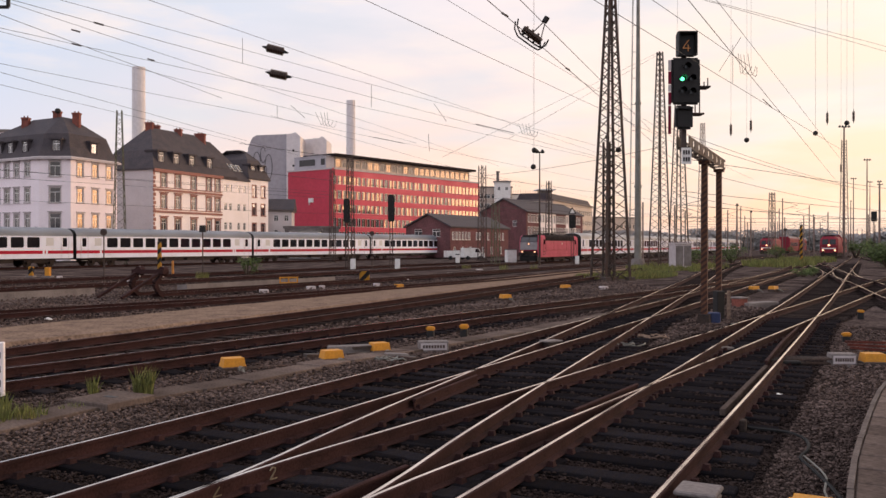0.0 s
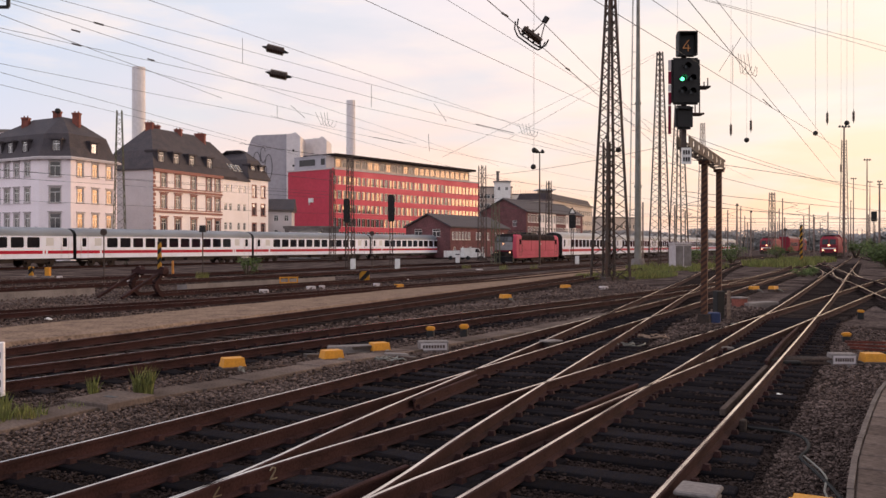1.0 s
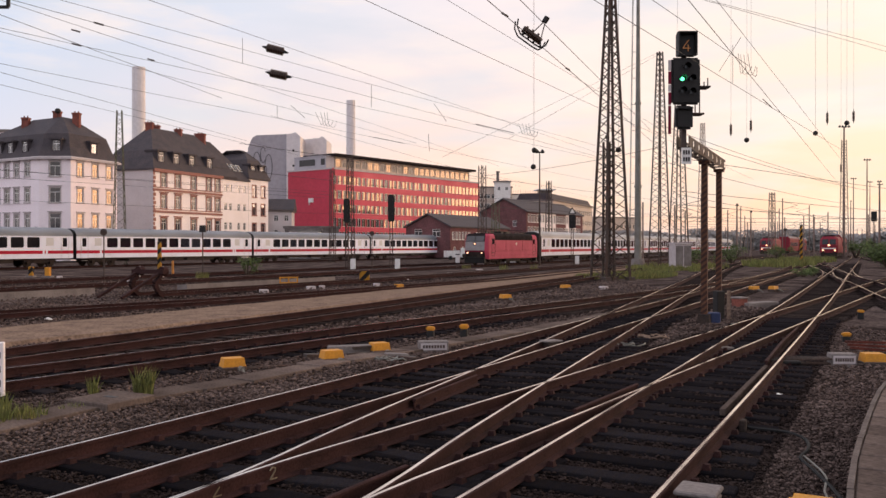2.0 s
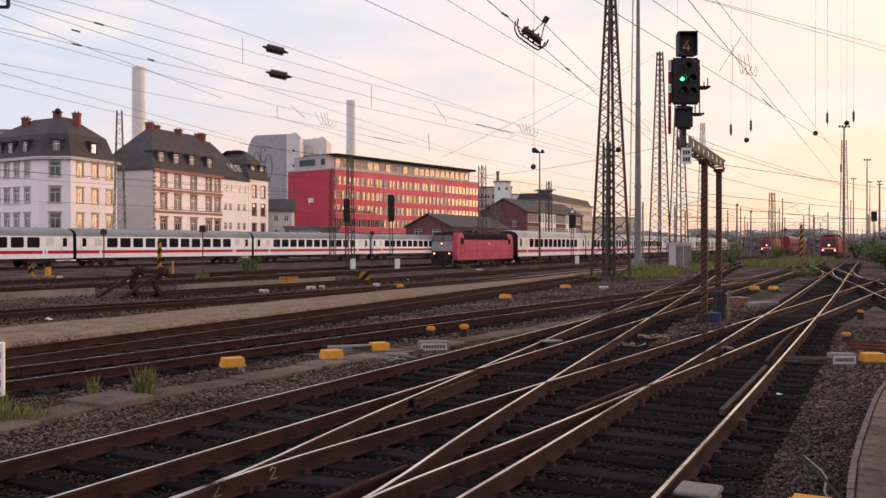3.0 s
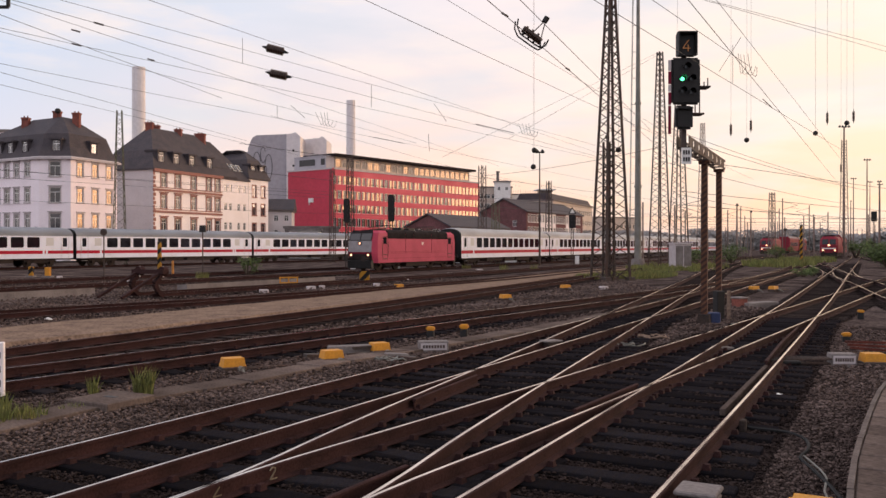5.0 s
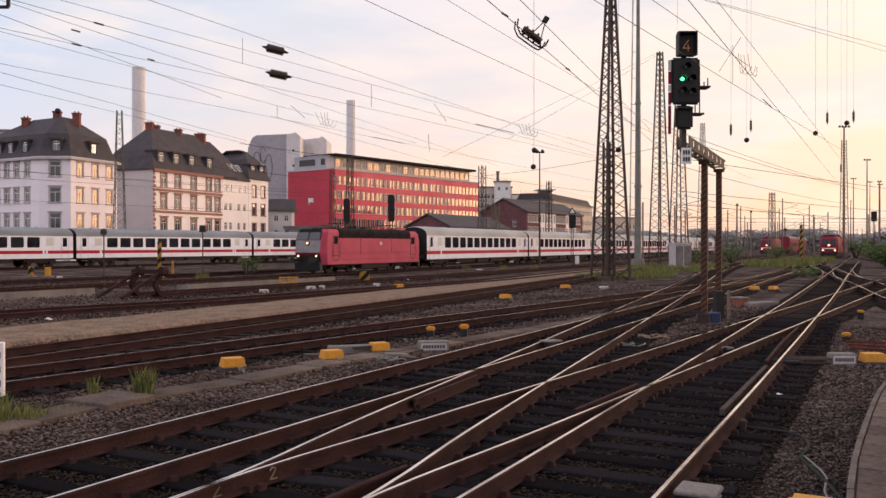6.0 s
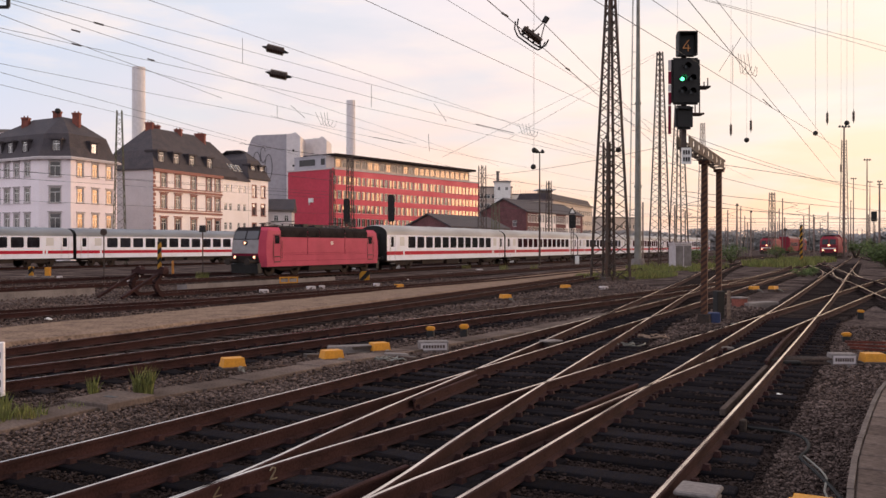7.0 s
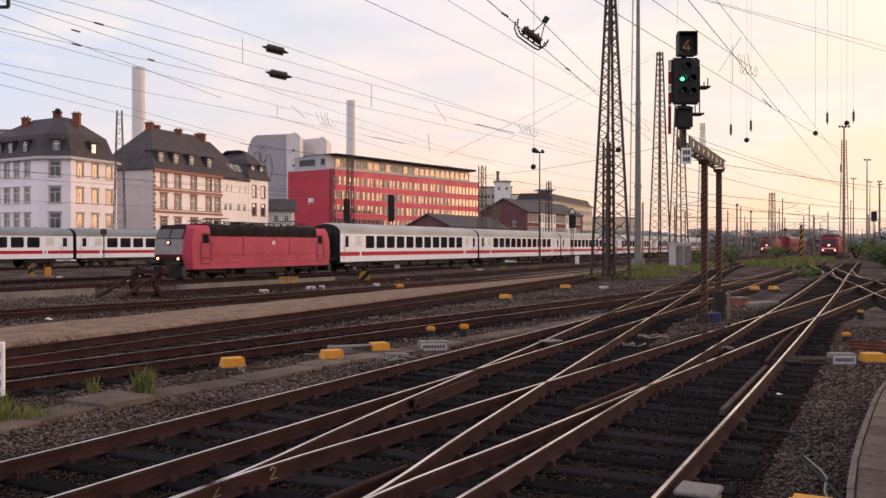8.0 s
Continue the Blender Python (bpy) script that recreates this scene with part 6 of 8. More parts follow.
def build_wires():
    run(-5.75, 16.51, 6.98, 0.00, 27.98, 6.98, 0.3, 3)
    run(-7.82, 17.27, 7.20, -2.34, 26.20, 7.20, 0.3, 3)
    run(-7.39, 14.51, 6.40, -4.63, 19.61, 6.40, 0.3, 1.0)
    run(-4.63, 19.61, 6.40, 0.00, 27.60, 6.40, 0.0, 3)
    run(-8.24, 16.08, 6.80, -4.41, 27.14, 6.80, 0.3, 3)
    run(-8.77, 16.79, 6.50, -2.53, 26.41, 6.50, 0.2, 3)
    run(-9.74, 18.64, 6.90, -5.46, 28.87, 6.90, 0.2, 2.0)
    run(-10.49, 20.08, 6.50, -2.79, 33.73, 6.50, 0.2, 3)
    run(-7.25, 14.24, 6.00, -5.97, 20.64, 6.00, 0.2, 1.2)
    run(-9.73, 18.61, 6.00, -7.31, 30.12, 6.00, 0.2, 1.5)
    run(-10.48, 20.06, 6.00, -8.66, 26.86, 6.00, 0.2, 2)
    run(-1.54, 16.58, 7.00, 4.55, 27.99, 7.00, 0.5, 4, 0.0065)
    run(0.07, 16.58, 7.00, 4.78, 26.35, 7.00, 0.5, 3)
    run(0.67, 12.09, 5.66, 3.52, 19.42, 5.66, 0.5, 3, 0.0065)
    run(1.25, 13.82, 6.20, 3.65, 20.12, 6.20, 0.5, 2.5, 0.0065)
    run(2.57, 14.51, 6.40, 10.11, 26.01, 6.40, 0.5, 2, 0.0065)
    run(3.23, 13.13, 6.00, 5.96, 17.21, 6.00, 0.5, 1.2)
    run(3.79, 13.13, 6.00, 16.07, 36.48, 6.00, 0.4, 2, 0.0065)
    run(4.89, 15.20, 6.60, 14.10, 32.00, 6.60, 0.4, 2)
    run(6.20, 20.04, 8.00, 12.94, 24.77, 8.00, 0.4, 1.6)
    run(6.58, 19.85, 7.80, 12.83, 24.55, 7.80, 0.4, 1.6)
    run(-5.44, 26.83, 6.30, 0.00, 43.23, 6.30, 0.0, 2)
    run(0.00, 43.23, 6.30, 13.55, 74.75, 6.30, 0.0, 1.5)
    # rod insulators and clamps in the wires
    for p, q in (((-2.79, 33.73, 6.5), (-1.65, 35.78, 6.5)), ((1.14, 29.41, 6.4), (2.67, 31.78, 6.4)), ((9.20, 24.40, 6.4), (10.1, 26.0, 6.4))):
        wire(p, q, 0.013, n=1, label="dark rod insulator in an overhead wire")
    for x, y, z in ((-6.53, 16.1, 6.4), (-7.86, 18.2, 6.5), (-8.05, 18.6, 6.9), (-7.4, 21.5, 6.9), (0.93, 12.75, 5.66), (2.45, 16.67, 5.66)):
        wire((x - 0.05, y - 0.1, z), (x + 0.05, y + 0.1, z), 0.018, n=1, label="small clamp on an overhead wire")
    wire((22.97, 90, 22.7), (0.0, 60, 8.45), 0.012, label="thin stay from the lattice mast's top")
    wire((22.97, 90, 22.5), (5.03, 65, 10.36), 0.012, label="thin stay from the lattice mast's top")
    # cross spans between far masts
    for z, y0, y1 in ((15.0, 90, 170), (11.2, 90, 170), (8.2, 100, 172), (13.1, 92, 160)):
        a = Vector((23.0, 90, z)) if y0 == 90 else Vector((27.8, y0, z))
        wire(a, (80.4, y1, z - 0.6), 0.03, 0.5)
    for z in (12.5, 8.6, 7.0):
        wire((27.8, 100, z), (150, 215, z), 0.035, 0.6)
    wire((6.1, 132, 13), (23, 90, 12.6), 0.025, 0.4)
    wire((-9.6, 87.5, 11), (6.1, 132, 12.5), 0.02, 0.3)
    for a, b, z in (((-60, 60), (40, 170), 9.5), ((-45, 62), (52, 172), 8.0), ((-30, 55), (60, 172), 7.2), ((-52, 60), (46, 171), 6.4), ((-12, 50), (75, 175), 8.2), ((-14, 46), (70, 176), 6.6)):
        wire((*a, z), (*b, z), 0.014, 0.4)
    # hangers between upper and lower wires
    for p, q in (((-4.63, 19.6, 6.98), (-4.63, 19.6, 6.4)), ((-2.23, 26.4, 7.2), (-2.23, 26.4, 6.5)), ((-5.57, 28.5, 6.9), (-5.57, 28.5, 6.5)), ((-5.2, 29, 6.98), (-4.72, 29, 6.55)), ((-0.32, 30, 7.2), (0.12, 30, 6.58)), ((-0.78, 45, 8.1), (-0.72, 45, 7.2)), ((5.27, 15, 5.88), (4.88, 15, 5.27)), ((8.4, 24.6, 6.9), (8.4, 24.6, 8.0))):
        wire(p, q, 0.00028 * p[1], n=1, label="short thin hanger between wires")
    insulator(pose(-4.10, 20.75, 6.98, 0, 14, 0))
    insulator(pose(-4.05, 20.9, 6.40, 0, 12, 0))
    section_insulator(pose(1.46, 14.3, 5.70, 0, 31, 0) @ pose(0, 0, 0, 0, 0, 8) @ Matrix.Scale(0.8, 4))
    loops(-4.0, 29.0, 6.75, 0.65, 0.68, 4)
    loops(4.1, 41.0, 8.1, 0.85, 0.85, 4)
    loops(5.95, 16.6, 5.95, 0.32, 0.6, 4)
    for x, y, z in ((36.3, 100, 16.3), (33.6, 99, 15.7), (45.3, 100, 17.2), (48.4, 100, 17.4), (61, 130, 14), (29, 105, 13)):
        insulator(pose(x, y, z, 0, 90, 0), 1.3, 0.16, "hanging rod insulator under a cross span", 34 * y / 100 - z)
    for x, y, z in ((35.8, 100, 14.6), (43.9, 100, 15.4), (47.6, 100, 16.6), (9.9, 92, 12.5), (9.8, 92, 10.7), (18.2, 88, 12.1)):
        t = thing("hanging_weight", pose(x, y, z), "round dark hanging fitting on overhead wires", "wire fitting", "wire fittings")
        bm = bmesh.new()
        bmesh.ops.create_uvsphere(bm, u_segments=10, v_segments=7, radius=0.30)
        part("body", bm, BLACK, t)
        bm = bmesh.new()
        tube(bm, (0, 0, 0.2), (0, 0, 34 * y / 100 - z), 0.012, n=4)
        part("hanger", bm, WIRE, t)
    for y in (88, 92, 99, 100, 105, 130):
        wire((-0.02 * y, y, 34 * y / 100), (0.5 * y, y, 34 * y / 100), 0.02, label="high cross-span wire over the tracks")
    wire((22.3, 97, 33.6), (24.0, 100, 34.0), 0.02, label="stay wire from the tower's top")
    # corner of a sign box hung near the camera
    t = thing("hanging_sign", pose(-7.75, 14.9, 6.38), "dark frame of a hanging sign", "sign")
    bm = bmesh.new()
    for a in (((-0.5, 0, 0), (0.12, 0, 0)), ((0.12, 0, 0), (0.12, 0, 0.6)), ((-0.1, 0, 0.08), (-0.1, 0, 0.6))):
        bar(bm, *a, 0.05)
    part("frame", bm, BLACK, t)
    bm = bmesh.new()
    box(bm, -0.5, -0.12, -0.02, 0.02, 0.05, 0.6)
    part("panel", bm, WHITE, t)


build_wires()


def catenary_mast(x, y, h, arm):
    t = thing("catenary_mast", pose(x, y, GROUND_Z, 0, 0, -20), "far thin catenary mast with a cantilever arm", "catenary mast", "far catenary masts")
    bm = bmesh.new()
    box(bm, -0.12, 0.12, -0.12, 0.12, 0, h)
    # pale steel: haze is in the colour
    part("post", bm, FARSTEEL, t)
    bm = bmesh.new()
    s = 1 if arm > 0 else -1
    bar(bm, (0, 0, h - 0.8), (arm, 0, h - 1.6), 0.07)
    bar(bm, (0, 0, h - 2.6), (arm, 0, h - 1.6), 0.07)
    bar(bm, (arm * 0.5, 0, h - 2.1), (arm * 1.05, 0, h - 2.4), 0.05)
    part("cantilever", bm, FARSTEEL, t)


def build_far_masts():
    rng = random.Random(11)
    for k in range(34):
        y = rng.uniform(190, 420)
        x = y * rng.uniform(0.30, 0.545)
        catenary_mast(x, y, rng.uniform(8.5, 13.5), rng.choice((-3.2, 3.2, 2.6, -2.4)))
    for k, (x, y) in enumerate(((36, 118), (50, 175), (33, 140), (41, 150))):
        catenary_mast(x, y, 9.5, 3.0 if k % 2 else -3.0)
    for k in range(6):
        y = 210 + 34 * k
        wire((0.27 * y, y, 9.2), (0.56 * y, y + 10, 9.2), 0.05, 0.3)


build_far_masts()


# ---- yard surfaces ----
def strip(name, pts, half, z0, z1, material, label, category, kind="structure", wob=0.0):
    bm = bmesh.new()
    path = smooth_path(pts, 0.8)
    dirs = sides(path)
    rows = []
    for i, (p, d) in enumerate(zip(path, dirs)):
        f = i / max(1, len(path) - 1)
        w = half if isinstance(half, (int, float)) else half[0] + (half[1] - half[0]) * f
        s = Vector((d.y, -d.x, 0))
        a = w + wob * noise.noise((i * 0.45, 1.3, 0))
        b = w + wob * noise.noise((i * 0.45, 7.7, 0))
        rows.append([bm.verts.new(p - s * a + Vector((0, 0, z0))), bm.verts.new(p - s * (a - 0.12) + Vector((0, 0, z1))), bm.verts.new(p + s * (b - 0.12) + Vector((0, 0, z1))), bm.verts.new(p + s * b + Vector((0, 0, z0)))])
    for A, B in zip(rows, rows[1:]):
        for k in range(3):
            bm.faces.new((A[k], A[k + 1], B[k + 1], B[k]))
    bm.faces.new(rows[0])
    bm.faces.new(rows[-1][::-1])
    return whole(name, bm, material, label, category, kind=kind)


def slab_row(name, pts, w, length, z, material, label, jitter=0.01, seed=3):
    """Paving of separate slabs along a line."""
    rng = random.Random(seed)
    t = thing(name, Matrix.Identity(4), label, "path", kind="structure")
    bm = bmesh.new()
    box(bm, -w / 2, w / 2, -length / 2 + 0.012, length / 2 - 0.012, -0.12, 0)
    bmesh.ops.bevel(bm, geom=[e for e in bm.edges if min(v.co.z for v in e.verts) > -0.01], offset=0.012, segments=1, affect="EDGES")
    me = mesh_of(bm, "slab", material)
    path = smooth_path(pts, length)
    for p, d in zip(path, sides(path)):
        s = Vector((d.y, -d.x, 0))
        part("slab", me, None, t, m=basis(p + Vector((0, 0, z + rng.uniform(-jitter, jitter))), s) @ pose(rng.uniform(-0.03, 0.03), 0, 0, rng.uniform(-0.8, 0.8), rng.uniform(-0.8, 0.8), rng.uniform(-1, 1)))
    return t


def build_surfaces():
    strip("sandy_path", [(-20, 5), (-10.7, 23.0), (-6.5, 31.4), (-2.2, 40.6), (2.1, 49.8), (13, 75), (29, 110)], (2.1, 1.2), GROUND_Z - 0.12, GROUND_Z + 0.12, SAND, "sandy walkway between tracks", "path", wob=0.3)
    slab_row("cable_trough", [(-10.5, 1), (-5.7, 11.3), (-5.05, 12.7), (-3.6, 14.75), (-2.35, 17.0), (-0.95, 18.9), (1.35, 22.2), (3.8, 25.8), (8, 33)], 0.62, 1.0, GROUND_Z + 0.075, SLAB, "weathered concrete slabs covering a cable trough")
    m = pose(-5.0, 12.75, GROUND_Z + 0.1, 0, 0, -28)
    t = thing("inspection_cover", m, "square concrete inspection cover with a dark grip hole", "cover")
    part("lid", bevelled(-0.45, 0.45, -0.45, 0.45, -0.1, 0.03, 0.015), SLAB, t)
    part("grip", bevelled(-0.12, 0.12, -0.05, 0.05, 0.025, 0.034, 0.003), BLACK, t)
    slab_row("side_path", [(8.5, 14.5), (10.1, 17.8), (12.2, 21.3), (15.2, 27.5), (19, 35)], 0.9, 1.2, GROUND_Z + 0.07, KERB, "grey concrete slab path beside the track", 0.008, 5)
    # platform on which the camera stands
    edge = [(-2.6, -4.5), (-0.28, 0.0), (2.94, 6.19), (3.78, 7.8), (5.54, 10.85), (6.7, 12.6)]
    t = thing("platform", Matrix.Identity(4), "low platform with pale kerb and worn paving slabs", "platform", kind="structure")
    path = smooth_path(edge, 0.5)
    bm = bmesh.new()
    sweep(bm, path, [(0.0, -0.3), (0.0, 0.27), (5.5, 0.27), (5.5, -0.3)], 0)
    part("body", bm, SLAB, t)
    bm = bmesh.new()
    box(bm, 0.0, 0.05, -0.49, 0.49, -0.1, 0.305)
    kerb = mesh_of(bm, "kerb_stone", KERB)
    bm = bmesh.new()
    box(bm, 0.0, 0.485, -0.234, 0.234, 0.2, 0.296)
    bmesh.ops.bevel(bm, geom=[e for e in bm.edges if min(v.co.z for v in e.verts) > 0.29], offset=0.008, segments=1, affect="EDGES")
    tile = mesh_of(bm, "paving_slab", SLAB)
    rng = random.Random(8)
    p2 = smooth_path(edge, 1.0)
    for p, d in zip(p2, sides(p2)):
        part("kerb_stone", kerb, None, t, m=basis(p + Vector((0, 0, rng.uniform(-0.004, 0.004))), (d.y, -d.x, 0)))
    p3 = smooth_path(edge, 0.5)
    for p, d in zip(p3, sides(p3)):
        if p.y > 3:
            s = Vector((d.y, -d.x, 0))
            for k in range(5):
                part("paving_slab", tile, None, t, m=basis(p + s * (0.062 + 0.5 * k) + Vector((0, 0, rng.uniform(-0.006, 0.006))), s))
    # low loading walls beyond the sandy way
    for pts, label in (([(-34, 12), (-19.7, 37.0), (-17.0, 41.5)], "low grey concrete loading edge with a dark end"), ([(-13.6, 45.0), (-10.0, 51.4), (-6.9, 56.8)], "long low grey concrete loading edge")):
        bm = bmesh.new()
        sweep(bm, smooth_path(pts, 1.0), [(-0.7, -0.3), (-0.7, 0.08), (0.0, 0.12), (0.05, -0.3)], 0)
        whole("loading_edge", bm, CONCRETE, label, "kerb", "loading edges")


build_surfaces()


# ---- things between the tracks ----
def point_motor(x, y, turn, label, s=1.0):
    t = thing("point_motor", pose(x, y, GROUND_Z, 0, 0, turn), label, "point motor", "point motors")
    bm = bmesh.new()
    box(bm, -0.22 * s, 0.22 * s, -0.18, 0.18, 0.07, 0.25, taper=0.03)
    bmesh.ops.bevel(bm, geom=bm.edges[:], offset=0.008, segments=1, affect="EDGES")
    part("cover", bm, YELLOW, t, "bright yellow sloped cover")
    part("housing", bevelled(-0.23 * s, 0.23 * s, -0.2, 0.2, -0.1, 0.09, 0.02), STEEL, t)
    bm = bmesh.new()
    tube(bm, (0.1, -0.2, 0.05), (0.1, -0.36, 0.05), 0.06, n=10)
    tube(bm, (0.1, -0.36, 0.05), (0.12, -0.5, -0.05), 0.025, n=6)
    part("cable_gland", bm, GALV, t)
    for e in (-0.08, 0.08):
        bm = bmesh.new()
        tube(bm, (0.2 * s, e, 0.03), (1.5, e, 0.03), 0.018, n=6)
        part("rod", bm, STEEL, t)


def dwarf_marker(x, y, h=0.42):
    t = thing("dwarf_signal", pose(x, y, GROUND_Z, 0, 0, -15), "small black ground signal with a yellow top", "ground signal", "ground signals")
    part("body", bevelled(-0.09, 0.09, -0.08, 0.08, -0.06, h * 0.66, 0.02), BLACK, t)
    part("cap", bevelled(-0.11, 0.11, -0.10, 0.09, h * 0.66, h, 0.03, 2), YELLOW, t, "yellow cap")


def number_block(x, y, turn, label, k=1.0):
    t = thing("marker_block", pose(x, y, GROUND_Z, 0, 0, turn), label, "marker block", "marker blocks")
    part("block", bevelled(-0.34 * k, 0.34 * k, -0.12, 0.16, -0.05, 0.24, 0.015), CONCRETE, t)
    bm = bmesh.new()
    box(bm, -0.3 * k, 0.3 * k, -0.128, -0.118, 0.04, 0.2)
    pl = part("plate", bm, PALESTONE, t, "white plate with dark bars")
    bm = bmesh.new()
    for i in range(8):
        box(bm, (-0.25 + 0.064 * i) * k, (-0.205 + 0.064 * i) * k, -0.132, -0.127, 0.085, 0.155)
    part("bars", bm, STEEL, pl)


def buffer_stop():
    t = thing("buffer_stop", pose(-13.75, 38.9, 0, 0, 0, 62), "rusty bent-rail buffer stop at a siding's end", "buffer stop")
    for y in (-0.75, 0.75):
        bm = bmesh.new()
        bar(bm, (-1.9, y, -0.1), (0.4, y, 0.98), 0.12)
        part("strut", bm, RUST, t)
        bm = bmesh.new()
        pts = [Vector((0.3, y, 1.1)), Vector((0.25, y, 0.7)), Vector((-0.05, y, 0.45)), Vector((0.15, y, 0.1)), Vector((0.45, y, -0.15))]
        for p, q in zip(pts, pts[1:]):
            bar(bm, p, q, 0.19)
        part("bent_rail", bm, RUST, t)
        bm = bmesh.new()
        tube(bm, (0.35, y, 1.0), (0.62, y, 1.0), 0.22, n=12)
        pad = part("buffer_pad", bm, RUST, t)
        bm = bmesh.new()
        box(bm, 0.62, 0.65, y + 0.15, y + 0.21, 0.72, 1.22)
        part("white_edge", bm, WHITE, pad, "white painted edge")
    bm = bmesh.new()
    box(bm, 0.2, 0.42, -1.0, 1.0, 0.88, 1.08)
    part("cross_beam", bm, RUST, t)


def cable(points, r, label, name="cable"):
    bm = bmesh.new()
    pts = smooth_path([(p[0], p[1]) for p in points], 0.12)
    poly_tube(bm, [(p.x, p.y, GROUND_Z + 0.045) for p in pts], r, 6)
    whole(name, bm, RUBBER if r > 0.012 else GALV, label, "cable", "cables")


def build_yard_things():
    point_motor(-4.05, 16.3, 28, "yellow-covered point motor on grey ballast")
    point_motor(-2.3, 17.5, 28, "yellow-covered point motor beside the trough")
    point_motor(-1.42, 18.85, 28, "yellow-covered point motor beside the rail", 0.95)
    point_motor(8.62, 17.0, 175, "yellow-covered point motor near the platform", 1.0)
    point_motor(2.75, 37.3, 28, "yellow-covered point motor by the far track", 1.1)
    point_motor(-2.45, 47.0, 28, "yellow-covered point motor by a siding", 1.1)
    point_motor(6.7, 46.4, 28, "yellow-covered point motor by the through track", 1.2)
    point_motor(16.4, 44.7, 28, "worn yellow point motor between tracks", 1.1)
    point_motor(17.5, 44.9, 40, "worn yellow point motor between tracks", 1.1)
    dwarf_marker(-0.32, 22.0, 0.30)
    dwarf_marker(0.55, 22.0, 0.36)
    dwarf_marker(9.9, 20.8, 0.27)
    dwarf_marker(13.9, 28.2, 0.26)
    number_block(-0.22, 19.25, 8, "grey concrete block with a number plate")
    number_block(8.03, 17.05, -3, "grey concrete block with a number plate", 0.72)
    buffer_stop()
    # linkage and loose junk by the left-hand motors
    t = thing("point_linkage", pose(-1.9, 18.35, GROUND_Z, 0, 0, 20), "greasy point linkage rods and plates", "point linkage", "point linkages")
    for k, (a, b) in enumerate((((-0.6, 0.3, 0.1), (0.5, 0.5, 0.1)), ((-0.2, -0.1, 0.06), (1.2, 0.0, 0.06)), ((0.0, 0.2, 0.16), (0.9, 0.35, 0.16)))):
        bm = bmesh.new()
        bar(bm, a, b, 0.06)
        part("rod", bm, STEEL, t)
    part("plate", bevelled(-0.5, 0.5, 0.3, 0.55, 0.02, 0.2, 0.02), CONCRETE, t)
    t = thing("point_linkage", pose(7.0, 17.0, GROUND_Z, 0, 0, -2), "oily point linkage rods beside the rail", "point linkage", "point linkages")
    for k in range(4):
        bm = bmesh.new()
        bar(bm, (-0.45 + 0.1 * k, -0.12 + 0.1 * k, 0.12 + 0.03 * (k % 2)), (0.75, -0.1 + 0.09 * k, 0.14), 0.035)
        part("rod", bm, STEEL, t)
    part("crank", bevelled(-0.3, 0.1, -0.25, 0.1, 0.05, 0.12, 0.02), BLACK, t)
    t = thing("point_linkage", pose(9.3, 18.3, GROUND_Z, 0, 0, 0), "red-brown linkage frame behind the yellow motor", "point linkage", "point linkages")
    for k in range(3):
        bm = bmesh.new()
        bar(bm, (-0.5, 0.12 * k, 0.2 + 0.05 * k), (0.7, 0.15 * k, 0.1 + 0.08 * k), 0.05)
        part("rod", bm, RUSTRED, t)
    # small switch box by the nearest rail and its cables
    t = thing("track_box", pose(2.33, 7.72, GROUND_Z - 0.05, 0, 0, -28), "pale-lidded grey box beside the rail", "track box")
    part("body", bevelled(-0.15, 0.15, -0.15, 0.15, -0.05, 0.2, 0.01), STEEL, t)
    part("lid", bevelled(-0.19, 0.19, -0.19, 0.19, 0.2, 0.25, 0.015), CONCRETE, t)
    part("side_flap", bevelled(0.16, 0.19, -0.12, 0.08, 0.02, 0.2, 0.008), CONCRETE, t)
    part("cover", bevelled(-0.2, 0.2, -0.2, 0.2, -0.05, 0.3, 0.04, 2), YELLOW, thing("point_motor", pose(3.06, 7.0, GROUND_Z, 0, 0, -28), "yellow motor cover beside the platform edge", "point motor", "point motors"))
    cable([(3.92, 11.1), (4.0, 10.95), (4.35, 10.75), (4.42, 10.3), (4.2, 9.75), (3.98, 9.45), (3.9, 8.9), (3.78, 8.2), (3.6, 7.4)], 0.02, "black cable lying loose on ballast")
    cable([(4.05, 9.5), (4.0, 9.1), (3.9, 8.6), (3.65, 8.1), (3.5, 7.5)], 0.0119, "grey cable lying loose on ballast")
    t = thing("rail_connector", pose(3.88, 10.95, -0.02, 0, 0, -28), "cable connector bolted to the rail", "connector")
    part("body", bevelled(-0.04, 0.04, -0.07, 0.07, -0.2, -0.03, 0.015), SOOT, t)
    # linkage, plates and loose cables among the crossings
    t = thing("point_linkage", pose(2.47, 19.39, GROUND_Z, 0, 0, 30), "rusty point linkage with a pale cover plate", "point linkage", "point linkages")
    part("plate", bevelled(-0.22, 0.22, -0.16, 0.16, 0.20, 0.24, 0.01), CONCRETE, t, "pale cover plate")
    for y in (-0.1, 0.1):
        bm = bmesh.new()
        bar(bm, (-0.9, y, 0.08), (0.9, y * 0.6, 0.10), 0.05)
        part("rod", bm, RUST, t)
    part("base", bevelled(-0.15, 0.15, -0.12, 0.12, -0.1, 0.20, 0.02), STEEL, t)
